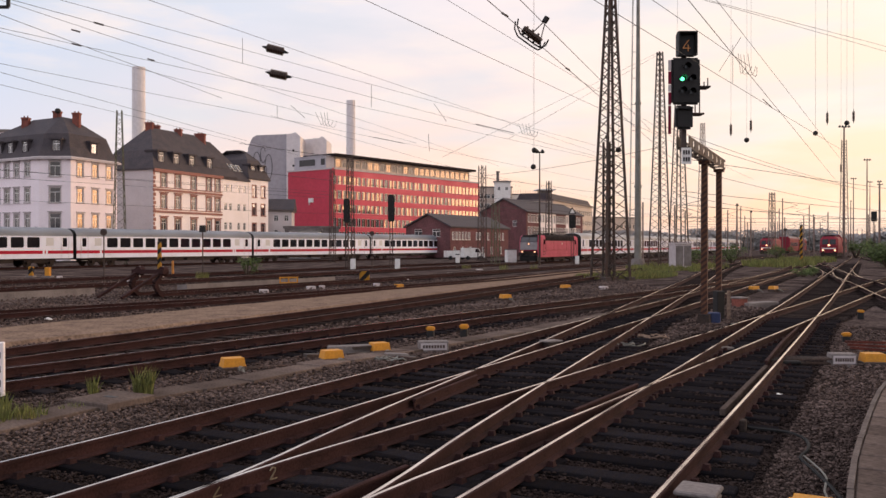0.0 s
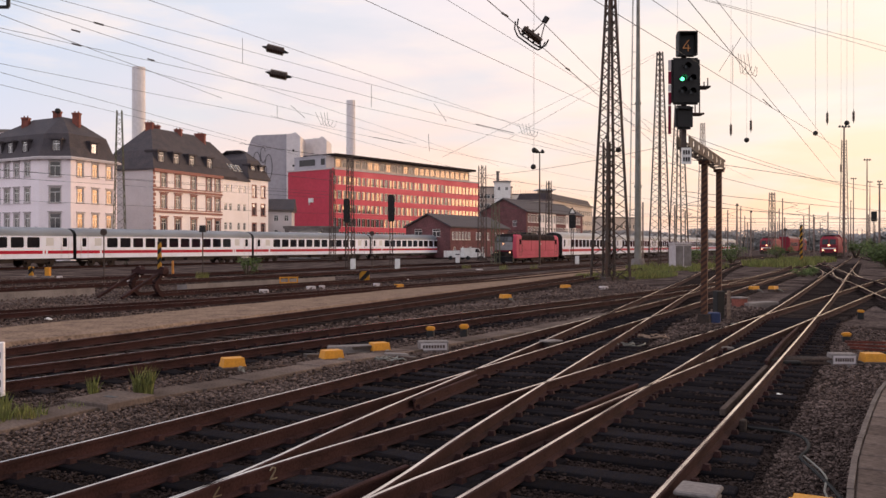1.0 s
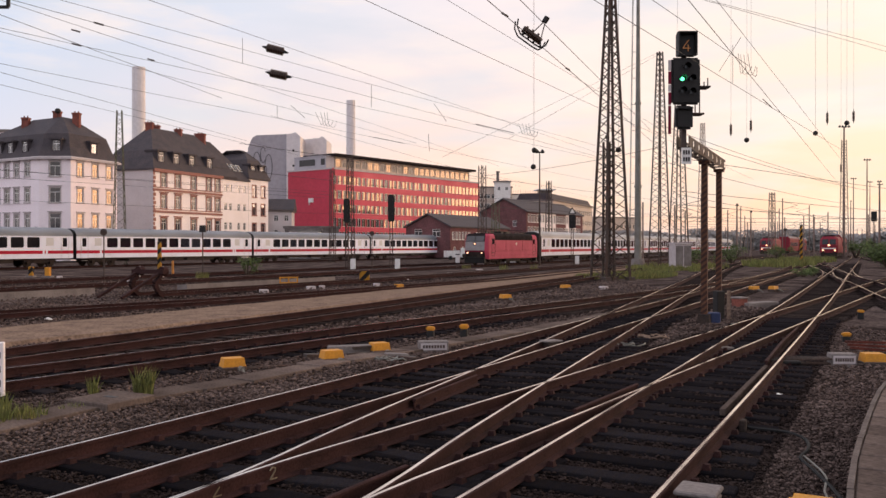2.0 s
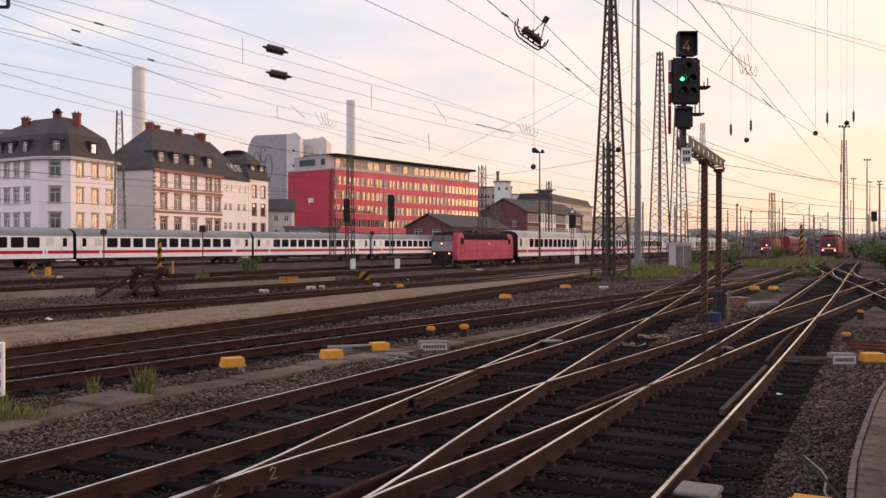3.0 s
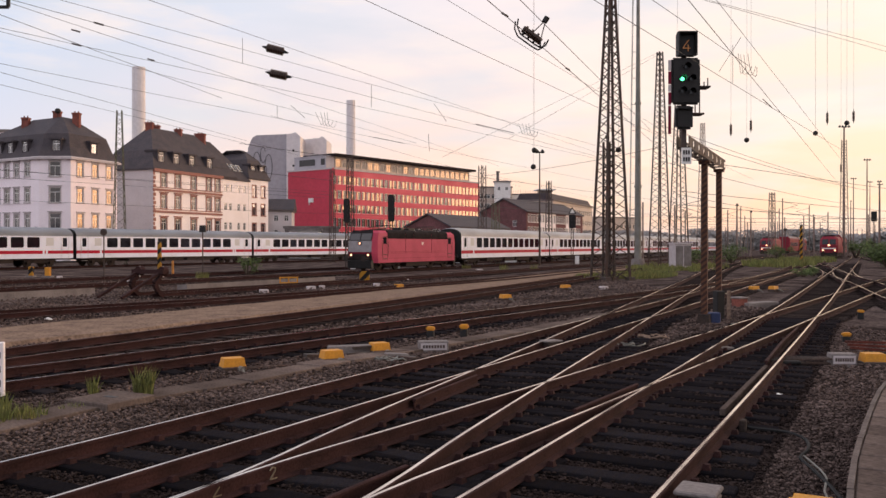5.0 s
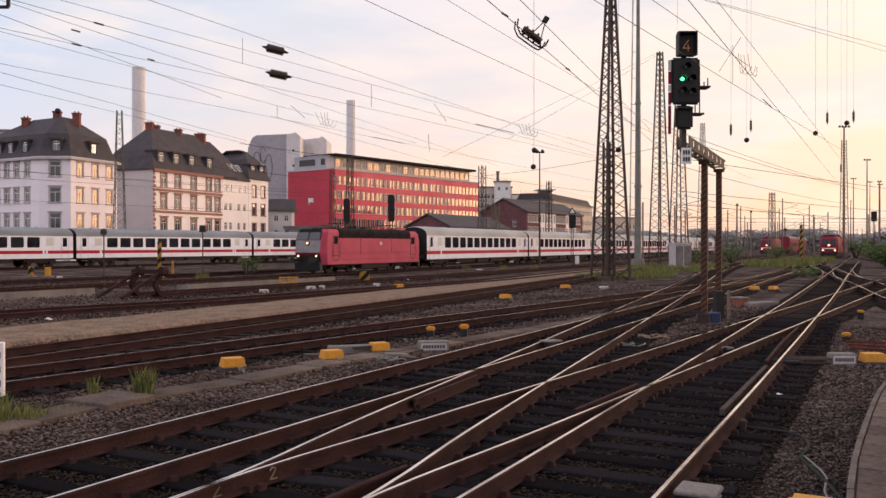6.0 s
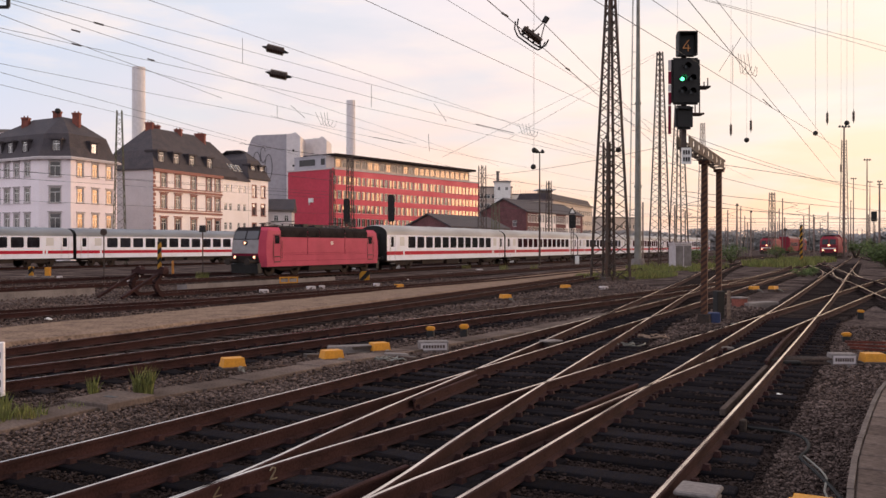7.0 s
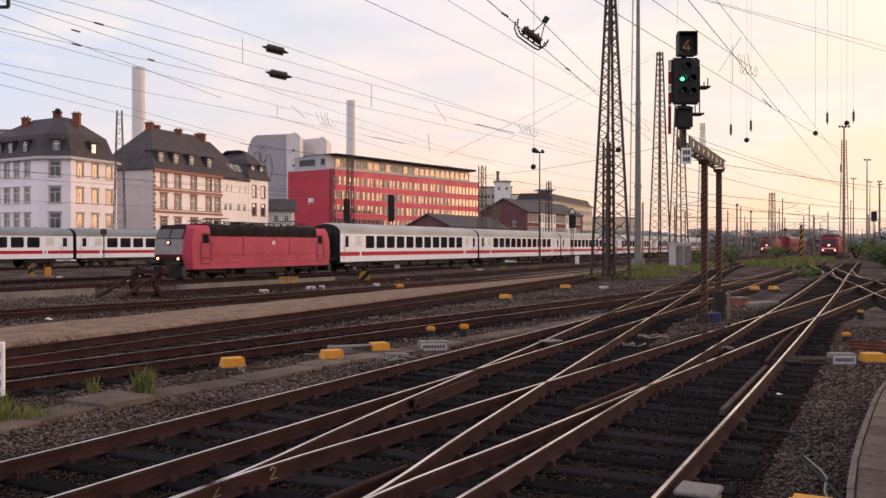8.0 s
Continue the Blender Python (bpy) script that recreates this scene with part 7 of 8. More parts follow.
    for x, y, w, r, material, label in ((4.13, 20.26, 0.55, 0.018, GALV, "grey cable lying in loops between the rails"), (5.29, 22.00, 0.6, 0.022, SAND, "yellowish cable coiled loosely between the rails"), (-1.3, 17.7, 0.4, 0.016, GALV, "grey cable ends beside the point motor"), (8.75, 25.2, 0.5, 0.016, GALV, "pale cable looped beside the signal's foot")):
        rng = random.Random(int(100 * y))
        pts, a = [], 0.0
        for k in range(30):
            a += rng.uniform(0.2, 0.6)
            q = w * (0.35 + 0.5 * k / 30)
            pts.append((x + q * math.cos(a) + 0.009 * k, y + q * 0.7 * math.sin(a), GROUND_Z + 0.05 + 0.03 * math.sin(2.1 * k)))
        bm = bmesh.new()
        poly_tube(bm, pts, r, 5)
        whole("cable", bm, material, label, "cable", "cables")
    for x, y, turn, w in ((-1.0, 18.2, 15, 0.5), (-1.75, 19.3, 30, 0.7), (-0.75, 17.75, -20, 0.35), (-2.75, 18.1, 35, 0.45), (3.6, 21.2, 28, 0.4), (6.4, 19.4, 20, 0.5)):
        whole("steel_plate", bevelled(-w / 2, w / 2, -0.10, 0.10, -0.06, 0.09, 0.012), STEEL if w < 0.5 else CONCRETE, "loose weathered plate among the point gear", "steel plate", "loose plates", m=pose(x, y, GROUND_Z, 0, 4, turn))
    # timber against the inside of the rail
    bm = bevelled(-2.4, 2.4, -0.04, 0.04, -0.1, 0.0, 0.01)
    whole("guard_timber", bm, SLAB, "worn brown timber baulk along the rail", "timber", m=pose(4.98, 13.85, -0.06, 0, 0, 62.4))
    # pale board at the edge of the yard
    t = thing("marker_board", pose(-6.98, 13.2, GROUND_Z, 0, 0, 8), "tall cream board with a notched dark edge", "marker board")
    part("board", bevelled(-0.55, 0.14, -0.04, 0.04, 0.05, 0.9, 0.012), PLASTER2, t)
    bm = bmesh.new()
    for k in range(7):
        box(bm, 0.06 + 0.02 * (k % 2), 0.075 + 0.02 * (k % 2), -0.046, -0.041, 0.1 + 0.11 * k, 0.2 + 0.11 * k)
    part("edge_marks", bm, STEEL, t)
    # far boards
    t = thing("hazard_board", pose(-5.0, 54.0, GROUND_Z, 0, 0, 10), "yellow and black striped end board", "hazard board")
    part("board", bevelled(-0.32, 0.32, -0.03, 0.03, 0.12, 0.75, 0.01), HAZARD, t)
    part("foot", bevelled(-0.3, 0.3, -0.1, 0.1, -0.1, 0.16, 0.02), STEEL, t)
    t = thing("yellow_barrow", pose(-9.1, 50.0, GROUND_Z, 0, 0, 10), "yellow framed trolley beside the siding", "trolley")
    for x in (-0.5, 0.0, 0.5):
        bm = bmesh.new()
        bar(bm, (x, 0, 0.05), (x, 0, 0.55), 0.07)
        part("upright", bm, YELLOW, t)
    for z in (0.2, 0.5):
        bm = bmesh.new()
        bar(bm, (-0.55, 0, z), (0.55, 0, z), 0.08)
        part("rail", bm, YELLOW, t)
    part("tray", bevelled(-0.55, 0.55, -0.3, 0.3, -0.1, 0.1, 0.02), STEEL, t)
    t = thing("brick_box", pose(11.72, 33.5, GROUND_Z, 0, 0, 30), "small red-brown cable box with grey lid", "cable box")
    part("body", bevelled(-0.22, 0.22, -0.22, 0.22, -0.05, 0.3, 0.02), CHIMNEYBRICK, t)
    part("lid", bevelled(-0.26, 0.26, -0.26, 0.26, 0.3, 0.37, 0.02), CONCRETE, t)
    t = thing("concrete_block", pose(12.6, 33.8, GROUND_Z, 0, 0, 30), "low weathered concrete trough cover", "concrete block")
    part("block", bevelled(-0.9, 0.9, -0.25, 0.25, -0.1, 0.15, 0.03), CONCRETE, t)
    # litter
    rng = random.Random(21)
    for x, y, s in ((-3.25, 15.1, 0.22), (-4.55, 13.0, 0.10), (-5.75, 13.05, 0.14), (-6.9, 15.0, 0.08), (-4.7, 11.1, 0.07), (5.4, 13.6, 0.14), (-12.8, 27.5, 0.2), (0.8, 21.4, 0.1), (7.9, 20.5, 0.08)):
        bm = bmesh.new()
        bmesh.ops.create_icosphere(bm, subdivisions=2, radius=s * 0.6)
        for v in bm.verts:
            v.co = Vector((v.co.x * (1 + rng.uniform(-0.4, 0.4)), v.co.y * (0.6 + rng.uniform(-0.3, 0.3)), abs(v.co.z) * 0.5 * (1 + rng.uniform(-0.5, 0.5))))
        whole("crumpled_paper", bm, WHITE, "crumpled white paper litter on the ballast", "litter", "litter", m=pose(x, y, GROUND_Z - 0.01, 0, 0, rng.uniform(0, 90)))
    # pale concrete bits scattered among the far tracks
    for x, y, s in ((-24.0, 58.5, 0.5), (-20.5, 55.5, 0.35), (-9.3, 44.0, 0.45), (-7.4, 47.5, 0.5), (-6.9, 48.3, 0.3), (-4.0, 51.0, 0.35), (-2.6, 58.0, 0.5), (3.5, 82.0, 0.6), (8.5, 84.0, 0.5), (9.0, 47.5, 0.5), (-28.5, 63.0, 0.4), (-2.3, 45.6, 0.35), (0.6, 70.0, 0.5), (11.2, 88.0, 0.5)):
        whole("concrete_bit", bevelled(-s / 2, s / 2, -0.15, 0.15, -0.1, 0.12, 0.03), PALESTONE, "pale broken concrete piece beside the track", "concrete piece", "concrete bits", m=pose(x, y, GROUND_Z, 0, 0, 25))
    # painted marks on the rail's web
    for x, y in ((-2.16, 7.88), (-1.755, 8.47)):
        bm = bmesh.new()
        pts = [Vector((-0.05, 0, 0.05)), Vector((-0.01, 0, 0.075)), Vector((0.035, 0, 0.06)), Vector((0.03, 0, 0.03)), Vector((-0.045, 0, -0.04)), Vector((0.06, 0, -0.045))]
        for p, q in zip(pts, pts[1:]):
            bar(bm, p, q, 0.012)
        whole("painted_figure", bm, CHALK, "hand-painted yellowish figure 2 on the rail", "marking", "painted marks", m=pose(x + 0.062, y - 0.032, -0.085, 0, 0, 62))
    # vans parked by the brick shed
    for x, y, w, h in ((4.9, 140, 3.6, 1.95), (2.0, 141, 3.4, 1.5)):
        t = thing("parked_van", pose(x, y, GROUND_Z, 0, 0, 15), "white van parked by the brick shed", "van", "parked vans")
        bm = bmesh.new()
        extrude(bm, [(-w / 2, 0.4), (w / 2, 0.4), (w / 2, 1.1), (w * 0.34, 1.25), (w * 0.22, h), (-w / 2, h)], -0.9, 0.9, axis="y")
        body = part("body", bm, WHITE, t)
        bm = bmesh.new()
        quad(bm, [(w * 0.05, -0.91, 1.25), (w * 0.30, -0.91, 1.25), (w * 0.2, -0.91, h - 0.15), (w * 0.05, -0.91, h - 0.15)])
        part("side_window", bm, DARKGLASS, body)
        for e in (-w * 0.3, w * 0.3):
            bm = bmesh.new()
            tube(bm, (e, -0.92, 0.33), (e, -0.7, 0.33), 0.33, n=14)
            part("wheel", bm, RUBBER, t)
    t = thing("marker_post", pose(1.85, 107, GROUND_Z, 0, 0, 12), "stout white-painted marker post beside the track", "marker post")
    part("post", bevelled(-0.26, 0.26, -0.12, 0.12, -0.1, 1.75, 0.04), WHITE, t)
    part("band", bevelled(-0.27, 0.27, -0.13, 0.13, 1.2, 1.32, 0.01), BLACK, t, "black band")
    t = thing("white_cabinet", pose(9.5, 119, GROUND_Z, 0, 0, 20), "tall white steel cabinet beside the track", "cabinet")
    part("body", bevelled(-0.7, 0.7, -0.5, 0.5, 0, 1.75, 0.03), WHITE, t)
    part("lid", bevelled(-0.75, 0.75, -0.55, 0.55, 1.75, 1.85, 0.02), CONCRETE, t)


build_yard_things()


# ---- far trains on the right ----
def far_loco(x, y, label, lit=True):
    t = thing("electric_locomotive", pose(x, y, 0, 0, 0, HEADING), label, "locomotive", "far red trains")
    bm = bmesh.new()
    W = 1.5
    V = []
    for z, w, tip in ((0.9, W, 0.0), (2.2, W, 0.05), (3.35, W * 0.95, -0.45), (3.75, W * 0.7, -0.8)):
        V.append([bm.verts.new(p) for p in ((-16.5, -w, z), (tip - 0.5, -w, z), (tip, -w * 0.75, z), (tip, w * 0.75, z), (tip - 0.5, w, z), (-16.5, w, z))])
    for A, B in zip(V, V[1:]):
        for i in range(6):
            bm.faces.new((A[i], A[(i + 1) % 6], B[(i + 1) % 6], B[i]))
    bm.faces.new(V[0][::-1])
    bm.faces.new(V[-1])
    part("body", bm, REDLOCO, t)
    bm = bmesh.new()
    extrude(bm, [(-1.1, 3.6), (1.1, 3.6), (0.9, 4.0), (-0.9, 4.0)], -15.5, -1.5)
    part("roof", bm, LOCODARK, t)
    for yy in (-0.6, 0.6):
        bm = bmesh.new()
        quad(bm, [(0.06, yy - 0.5, 2.35), (0.06, yy + 0.5, 2.35), (-0.38, yy + 0.48, 3.25), (-0.38, yy - 0.48, 3.25)])
        part("windscreen", bm, DARKGLASS, t)
    bm = bmesh.new()
    box(bm, 0.05, 0.08, -1.1, 1.1, 1.55, 1.72)
    part("front_stripe", bm, WHITE, t)
    for yy, z in ((-0.95, 1.3), (0.95, 1.3), (0.0, 2.2)):
        bm = bmesh.new()
        tube(bm, (0.02, yy, z), (0.12, yy, z), 0.16, n=12)
        part("headlight", bm, LAMP_WHITE if lit else DARKGLASS, t)
    bm = bmesh.new()
    box(bm, -16, 0.1, -1.35, 1.35, 0.25, 0.9)
    part("underframe", bm, SOOT, t)
    for yy in (-0.875, 0.875):
        bm = bmesh.new()
        tube(bm, (0, yy, 1.05), (0.6, yy, 1.05), 0.2, n=10)
        part("buffer", bm, SOOT, t)


def far_coach(x, y, label, h=4.3):
    t = thing("passenger_coach", pose(x, y, 0, 0, 0, HEADING), label, "train coach", "far red trains")
    bm = bmesh.new()
    extrude(bm, [(-1.4, 0.7), (1.4, 0.7), (1.4, h - 0.8), (1.0, h - 0.1), (-1.0, h - 0.1), (-1.4, h - 0.8)], -26, 0)
    part("body", bm, REDLOCO, t)
    bm = bmesh.new()
    extrude(bm, [(-1.25, h - 0.45), (1.25, h - 0.45), (0.9, h), (-0.9, h)], -25.9, -0.1)
    part("roof", bm, ROOFGREY, t)
    for s in (-1, 1):
        for k in range(9):
            bm = bmesh.new()
            box(bm, -4.2 - 2.3 * k, -2.6 - 2.3 * k, s * 1.41 - 0.015, s * 1.41 + 0.015, 2.0, 2.9)
            part("window", bm, DARKGLASS, t)
    bm = bmesh.new()
    box(bm, -25.5, -0.5, -1.2, 1.2, 0.2, 0.7)
    part("underframe", bm, SOOT, t)


def build_far_trains():
    far_loco(67.6, 148.5, "red electric locomotive waiting with headlights on")
    far_coach(75.9, 164.6, "red regional coach behind the waiting locomotive")
    far_coach(86.5, 215.0, "red double-deck coach with pale roof", 4.5)
    far_coach(99.0, 239.0, "red double-deck coach with pale roof", 4.5)
    far_loco(72.5, 190.0, "small far red locomotive facing the station")


build_far_trains()


# ---- plants and stones ----
def leaf_cloud(rng, n, size, spread, squash=0.8, base=0.0):
    """Small folded leaves gathered in clumps, as one mesh."""
    V, F = [], []
    clumps = [(Vector((rng.gauss(0, 0.5), rng.gauss(0, 0.5), rng.uniform(-0.45, 0.6))) * spread, rng.uniform(0.25, 0.5) * spread) for _ in range(max(5, n // 70))]
    for i in range(n):
        c, r = clumps[i % len(clumps)]
        p = c + Vector((rng.gauss(0, 0.5), rng.gauss(0, 0.5), rng.gauss(0, 0.45))) * r
        p.z = p.z * squash + base
        a = Vector((rng.uniform(-1, 1), rng.uniform(-1, 1), rng.uniform(-0.6, 0.6))).normalized() * size * rng.uniform(0.6, 1.3)
        b = a.orthogonal().normalized() * size * 0.45
        k = len(V)
        V += [p - a, p + b - Vector((0, 0, size * 0.2)), p + a, p - b - Vector((0, 0, size * 0.2))]
        F += [(k, k + 1, k + 2), (k, k + 2, k + 3)]
    me = bpy.data.meshes.new("leaves")
    me.from_pydata([tuple(v) for v in V], [], F)
    return me


def bush(x, y, h, w, seed, label="leafy green bush growing beside the tracks", n=900):
    rng = random.Random(seed)
    t = thing("bush", pose(x, y, GROUND_Z), label, "bush", "bushes")
    bm = bmesh.new()
    for k in range(6):
        a = rng.uniform(0, 6.3)
        tube(bm, (0.1 * math.cos(a), 0.1 * math.sin(a), 0), (w * 0.35 * math.cos(a), w * 0.35 * math.sin(a), h * rng.uniform(0.5, 0.85)), 0.05 * h, 0.012 * h, n=5)
    part("stems", bm, BARK, t)
    me = leaf_cloud(rng, n, 0.035 * h + 0.05, w * 0.6, h / w, h * 0.5)
    me.materials.append(LEAF)
    part("foliage", me, None, t)


def tuft(x, y, h, w, n, seed, label="tuft of tall wild grass"):
    rng = random.Random(seed)
    V, F = [], []
    for i in range(n):
        a, r = rng.uniform(0, 6.3), w * math.sqrt(rng.random())
        b = Vector((math.cos(a) * r, math.sin(a) * r, -0.03))
        hh = h * rng.uniform(0.45, 1.05)
        lean = Vector((rng.gauss(0, 0.16), rng.gauss(0, 0.16), 0)) * hh
        s = Vector((rng.uniform(-1, 1), rng.uniform(-1, 1), 0)).normalized() * (0.008 + 0.006 * h)
        k = len(V)
        V += [b - s, b + s, b + lean * 0.4 + s * 0.8 + Vector((0, 0, hh * 0.55)), b + lean * 0.4 - s * 0.8 + Vector((0, 0, hh * 0.55)), b + lean * 1.2 + Vector((0, 0, hh))]
        F += [(k, k + 1, k + 2, k + 3), (k + 3, k + 2, k + 4)]
    me = bpy.data.meshes.new("grass_tuft")
    me.from_pydata([tuple(v) for v in V], [], F)
    me.materials.append(GRASS)
    whole("grass_tuft", me, None, label, "grass", "grass tufts", m=pose(x, y, GROUND_Z + 0.03))


def grass_field(name, cx, cy, lx, ly, turn, h, n, seed, label):
    rng = random.Random(seed)
    V, F = [], []
    for i in range(n):
        u, v = rng.uniform(-1, 1), rng.uniform(-1, 1)
        if noise.noise((u * 3 + seed, v * 3, 0)) < -0.12 or u * u + v * v > 1.1:
            continue
        b = Vector((u * lx, v * ly, -0.02))
        hh = h * rng.uniform(0.4, 1.2) * (0.8 + 0.5 * noise.noise((u * 4, v * 4 + seed, 2)))
        lean = Vector((rng.gauss(0, 0.2), rng.gauss(0, 0.2), 0)) * hh
        s = Vector((rng.uniform(-1, 1), rng.uniform(-1, 1), 0)).normalized() * 0.05
        k = len(V)
        V += [b - s, b + s, b + lean + Vector((0, 0, hh))]
        F += [(k, k + 1, k + 2)]
    me = bpy.data.meshes.new(name)
    me.from_pydata([tuple(v) for v in V], [], F)
    me.materials.append(GRASS)
    whole(name, me, None, label, "grass", kind="stuff", m=pose(cx, cy, GROUND_Z + 0.02, 0, 0, turn))


def far_woods(name, arc, seed, label, hmin=7, hmax=13):
    """A belt of far trees: many leaf clumps on hidden trunks. arc: (x, y) along the belt."""
    rng = random.Random(seed)
    V, F = [], []
    path = smooth_path(arc, 5.0)
    for p in path:
        for r in range(2):
            c = p + Vector((rng.uniform(-4, 4), rng.uniform(-4, 4), 0))
            h = rng.uniform(hmin, hmax) * 0.85
            for i in range(620):
                q = c + Vector((rng.gauss(0, 2.2), rng.gauss(0, 2.2), 0))
                z = h * (0.04 + 0.96 * rng.random())
                q.z = z + GROUND_Z
                a = Vector((rng.uniform(-1, 1), rng.uniform(-1, 1), rng.uniform(-0.5, 0.9))).normalized() * rng.uniform(0.4, 0.85)
                b = a.orthogonal().normalized() * 0.45
                k = len(V)
                V += [q - a, q + b, q + a, q - b]
                F += [(k, k + 1, k + 2), (k, k + 2, k + 3)]
    me = bpy.data.meshes.new(name)
    me.from_pydata([tuple(v) for v in V], [], F)
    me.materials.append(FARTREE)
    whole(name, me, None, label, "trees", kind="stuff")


def build_plants():
    bush(46.2, 88.0, 2.8, 3.2, 1, n=2200)
    bush(48.5, 90.0, 3.2, 3.0, 2, n=1600)
    bush(60.0, 152, 2.4, 3.0, 3, n=1100)
    bush(76.5, 157, 3.2, 3.0, 4)
    bush(80.5, 160, 3.6, 4.0, 5)
    bush(-15.9, 69, 1.5, 1.6, 6, "small green bush beside the parked coaches", 500)
    bush(37.5, 110, 2.6, 3.6, 7)
    bush(27.4, 64.5, 0.8, 1.4, 8, "low green bush between the tracks", 500)
    bush(29.0, 66.5, 0.9, 1.4, 9, "low green bush between the tracks", 500)
    bush(30.5, 108, 3.0, 3.5, 12)
    for x, y, h, w, n, s in ((-4.68, 13.25, 0.55, 0.14, 130, 1), (-5.6, 13.55, 0.34, 0.09, 50, 2), (-5.75, 11.6, 0.26, 0.3, 220, 3), (-6.05, 11.25, 0.3, 0.28, 200, 4), (-5.35, 12.2, 0.15, 0.18, 80, 5), (-6.5, 12.2, 0.32, 0.25, 170, 6), (-17.4, 61.2, 0.6, 0.5, 160, 7), (2.4, 88, 0.5, 0.5, 90, 8), (5.6, 78, 0.8, 0.4, 90, 9), (8.6, 80, 0.7, 0.4, 80, 10)):
        tuft(x, y, h, w, n, s)
    grass_field("grass_verge", 14.5, 66, 3.2, 8.0, -27, 0.35, 7000, 31, "wild green grass round the lattice mast")
    grass_field("grass_verge", 24.5, 88, 4.5, 13.0, -25, 0.55, 8000, 32, "wild green grass round the relay cabinet")
    grass_field("grass_verge", 41.0, 103, 4.0, 13.0, -25, 0.9, 6000, 33, "tall green weeds between far tracks")
    grass_field("grass_verge", 55.0, 128, 4.0, 14.0, -25, 0.9, 5000, 34, "tall green weeds between far tracks")
    far_woods("far_woods", [(60, 420), (130, 400), (200, 380), (260, 330)], 41, "belt of far trees with haze in their colour", 7, 12)
    # added out of view: blocks low sun and darkens what coach windows reflect
    far_woods("far_woods", [(180, 300), (160, 200), (130, 110), (105, 30), (80, -50), (30, -120), (-60, -130), (-150, -60)], 42, "unseen tree belt added to screen the yard from low sun", 7, 12)
    far_woods("far_woods", [(12, 250), (50, 290), (80, 300)], 43, "trees with haze in their colour behind the brick buildings", 6, 9)


build_plants()


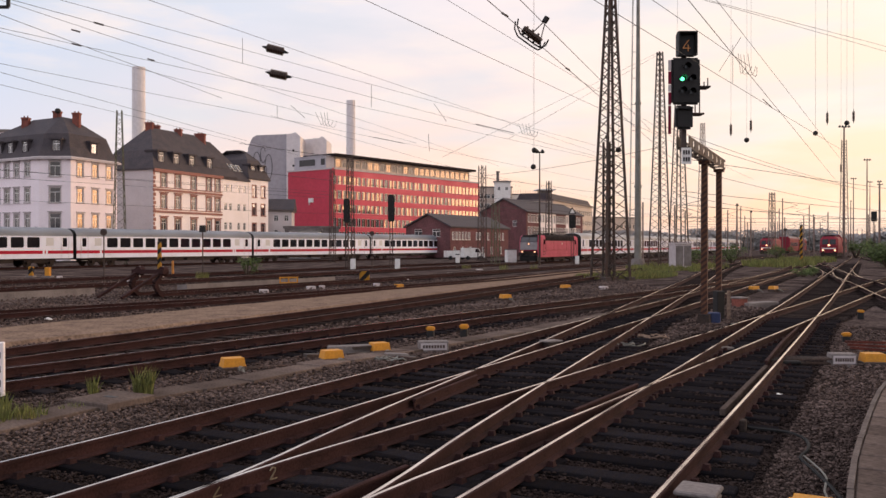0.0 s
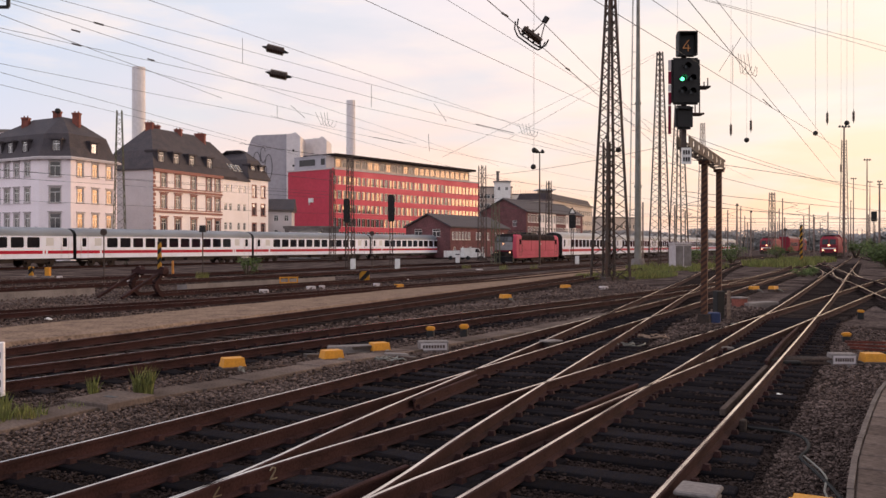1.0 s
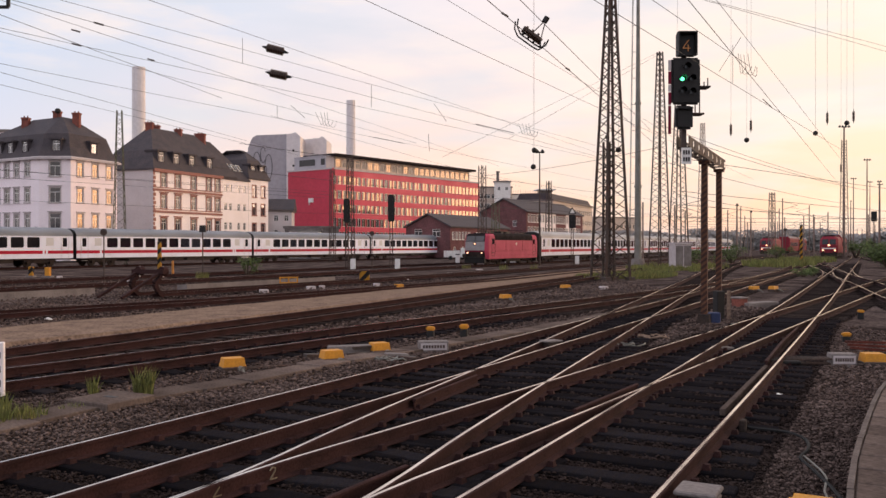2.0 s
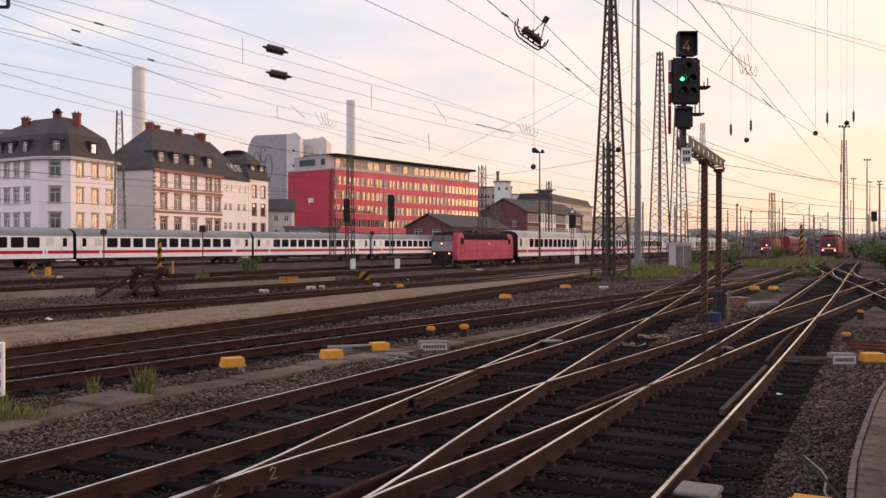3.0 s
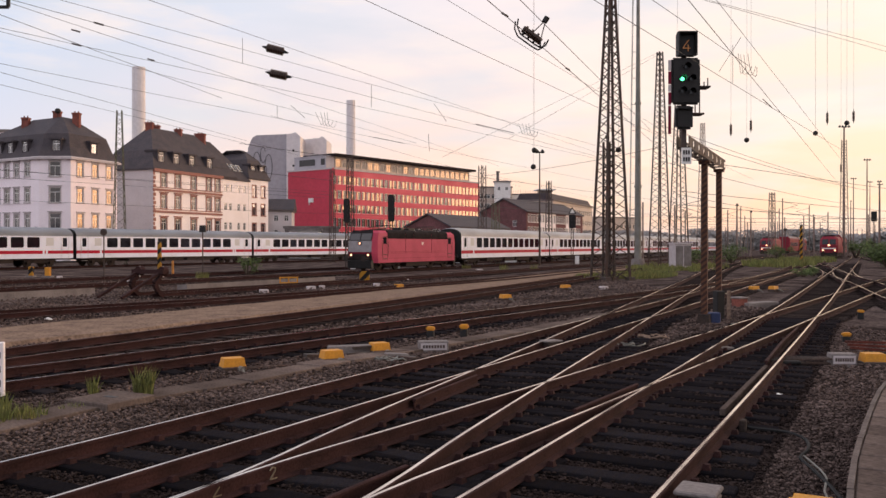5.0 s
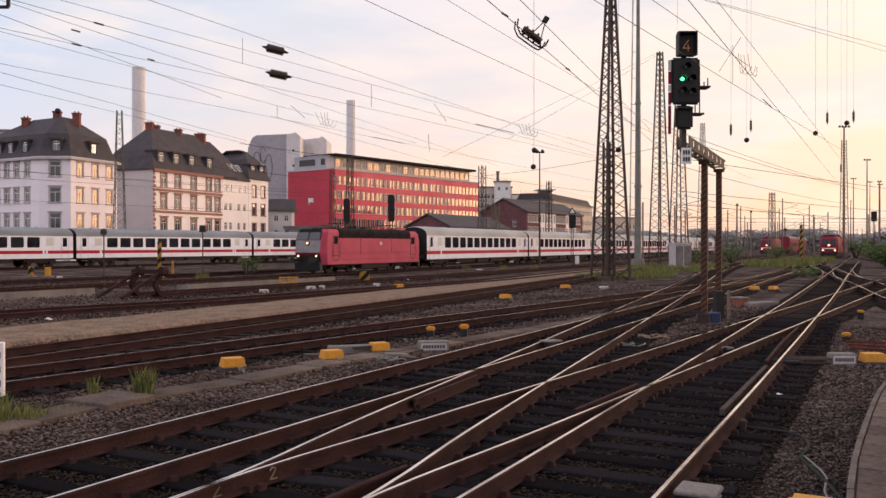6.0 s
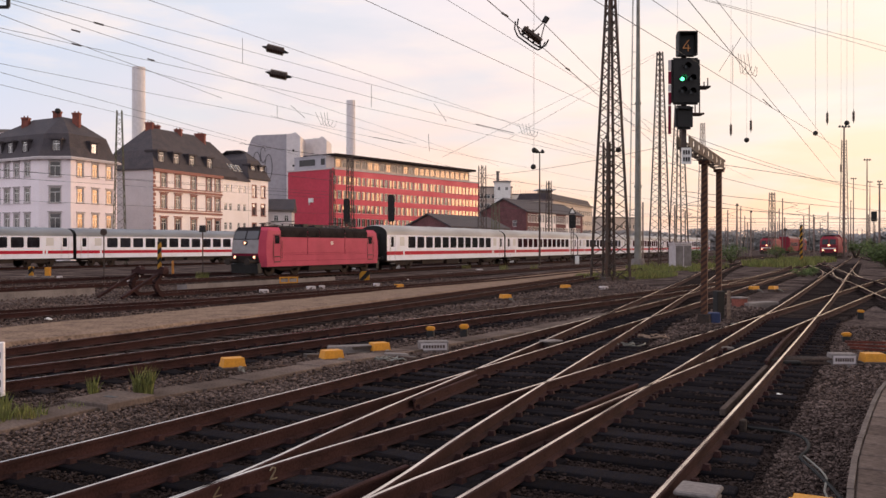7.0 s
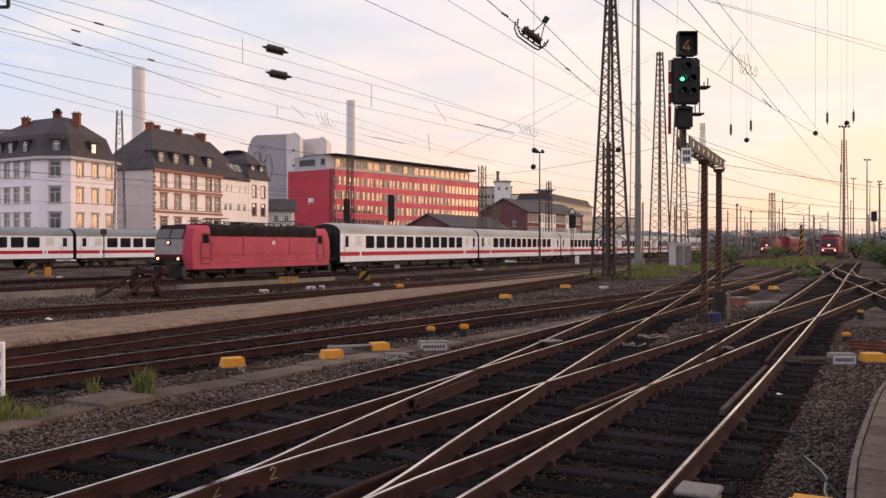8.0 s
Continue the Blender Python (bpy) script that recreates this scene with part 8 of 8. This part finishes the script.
def build_stones():
    """Loose ballast stones over the near ground, kept off the slabs and clear of the rails."""
    rng = np.random.default_rng(7)
    kinds = []
    for k in range(6):
        bm = bmesh.new()
        bmesh.ops.create_icosphere(bm, subdivisions=1, radius=1.0)
        r = random.Random(60 + k)
        for v in bm.verts:
            v.co *= r.uniform(0.42, 1.35)
        bm.verts.ensure_lookup_table()
        kinds.append((np.array([v.co[:] for v in bm.verts]), np.array([[v.index for v in f.verts] for f in bm.faces])))
        bm.free()
    rail = np.array([(p.x, p.y) for key in "ABCDFG" for p in PATHS[key] if -2 < p.y < 64])
    raildir = np.array([(d.x, d.y) for key in "ABCDFG" for p, d in zip(PATHS[key], sides(PATHS[key])) if -2 < p.y < 64])
    slabs = np.array([(p.x, p.y) for p in smooth_path([(-5.7, 11.3), (-5.05, 12.7), (-3.6, 14.75), (-2.35, 17.0), (-0.95, 18.9), (1.35, 22.2), (3.8, 25.8)], 0.3)])
    edge = np.array([(-2.6, -4.5), (-0.28, 0.0), (2.94, 6.19), (3.78, 7.8), (5.54, 10.85), (6.7, 12.6), (8.5, 14.6), (12.2, 21.3)])
    pts = []
    for y0, y1, dens, size in ((5.5, 9.5, 900, 0.020), (9.5, 14, 560, 0.024), (14, 21, 230, 0.030), (21, 34, 60, 0.042), (34, 62, 14, 0.045)):
        x0, x1 = -0.56 * y1 - 0.5, 0.56 * y1 + 0.5
        n = int(dens * (x1 - x0) * (y1 - y0))
        x, y = rng.uniform(x0, x1, n), rng.uniform(y0, y1, n)
        keep = np.abs(x) < 0.54 * y + 0.6
        pts.append(np.stack([x, y, np.full(n, size)], 1)[keep])
    P = np.concatenate(pts)
    keep = np.ones(len(P), bool)
    ex = np.interp(P[:, 1], edge[:, 1], edge[:, 0])
    keep &= P[:, 0] < ex - 0.05
    rest = []
    for i in range(0, len(P), 2000):
        c = P[i:i + 2000]
        dd = c[:, None, :2] - rail[None]
        along = np.abs((dd * raildir[None]).sum(2))
        across = np.abs(dd[:, :, 0] * raildir[None, :, 1] - dd[:, :, 1] * raildir[None, :, 0])
        nearest = along < 0.33
        hit = (nearest & (np.abs(across - 0.7525) < 0.10)).any(1)
        bed = (nearest & (across < 1.30) & (along < 0.17)).any(1)
        d2 = np.sqrt(((c[:, None, :2] - slabs[None]) ** 2).sum(2)).min(1)
        hit |= d2 < 0.30
        wide = (nearest & (across < 1.45)).any(1)
        rest.append(np.where(hit, 3, np.where(bed, 2, np.where(wide, 1, 0))))
    flag = np.concatenate(rest)
    keep &= flag < 3
    # sleepers mostly swept clear
    keep &= ~((flag == 2) & (rng.random(len(P)) < 0.93))
    P, flag = P[keep], flag[keep]
    for name, mask, sink, material, label in (("ballast_stones", flag == 0, -0.03, STONE, "loose grey-brown ballast stones beside the tracks"), ("track_bed_stones", flag > 0, -0.012, BEDSTONE, "oily dark ballast stones between the sleepers")):
        scatter_stones(name, P[mask], sink, material, label, kinds, rng)


def scatter_stones(name, P, sink, material, label, kinds, rng):
    verts, faces, base = [], [], 0
    for k in range(6):
        q = P[k::6]
        sv, sf = kinds[k]
        n = len(q)
        ang = rng.uniform(0, 6.28, n)
        sc = q[:, 2] * rng.uniform(0.55, 1.35, n)
        c, s = np.cos(ang), np.sin(ang)
        X = (sv[None, :, 0] * c[:, None] - sv[None, :, 1] * s[:, None]) * sc[:, None] + q[:, 0:1]
        Y = (sv[None, :, 0] * s[:, None] + sv[None, :, 1] * c[:, None]) * sc[:, None] * 0.85 + q[:, 1:2]
        Z = sv[None, :, 2] * sc[:, None] * 0.7 + BED_Z + 0.03 - sink + rng.uniform(-0.015, 0.035, n)[:, None]
        verts.append(np.stack([X, Y, Z], 2).reshape(-1, 3))
        faces.append((sf[None] + (np.arange(n) * len(sv))[:, None, None] + base).reshape(-1, 3))
        base += n * len(sv)
    V, F = np.concatenate(verts), np.concatenate(faces)
    me = bpy.data.meshes.new(name)
    me.vertices.add(len(V))
    me.vertices.foreach_set("co", V.astype(np.float32).ravel())
    me.loops.add(len(F) * 3)
    me.loops.foreach_set("vertex_index", F.astype(np.int32).ravel())
    me.polygons.add(len(F))
    me.polygons.foreach_set("loop_start", np.arange(0, len(F) * 3, 3, dtype=np.int32))
    me.update(calc_edges=True)
    me.materials.append(material)
    whole(name, me, None, label, "ballast", kind="stuff")


build_stones()


# ---- movement ----
def motions():
    times = [0.5 * k for k in range(17)]
    for ob, c in TRAIN:
        walk(ob, [(t, on_main(c + travelled(t))) for t in times])
    moving = {ob.name for ob, c in TRAIN}
    fine = [0.1 * k for k in range(81)]
    for w, x, r, owner in WHEELS:
        if owner.name in moving:
            walk(w, [(t, pose(x, 0, r, 0, math.degrees((travelled(0) - travelled(t)) / r), 0)) for t in fine])


motions()
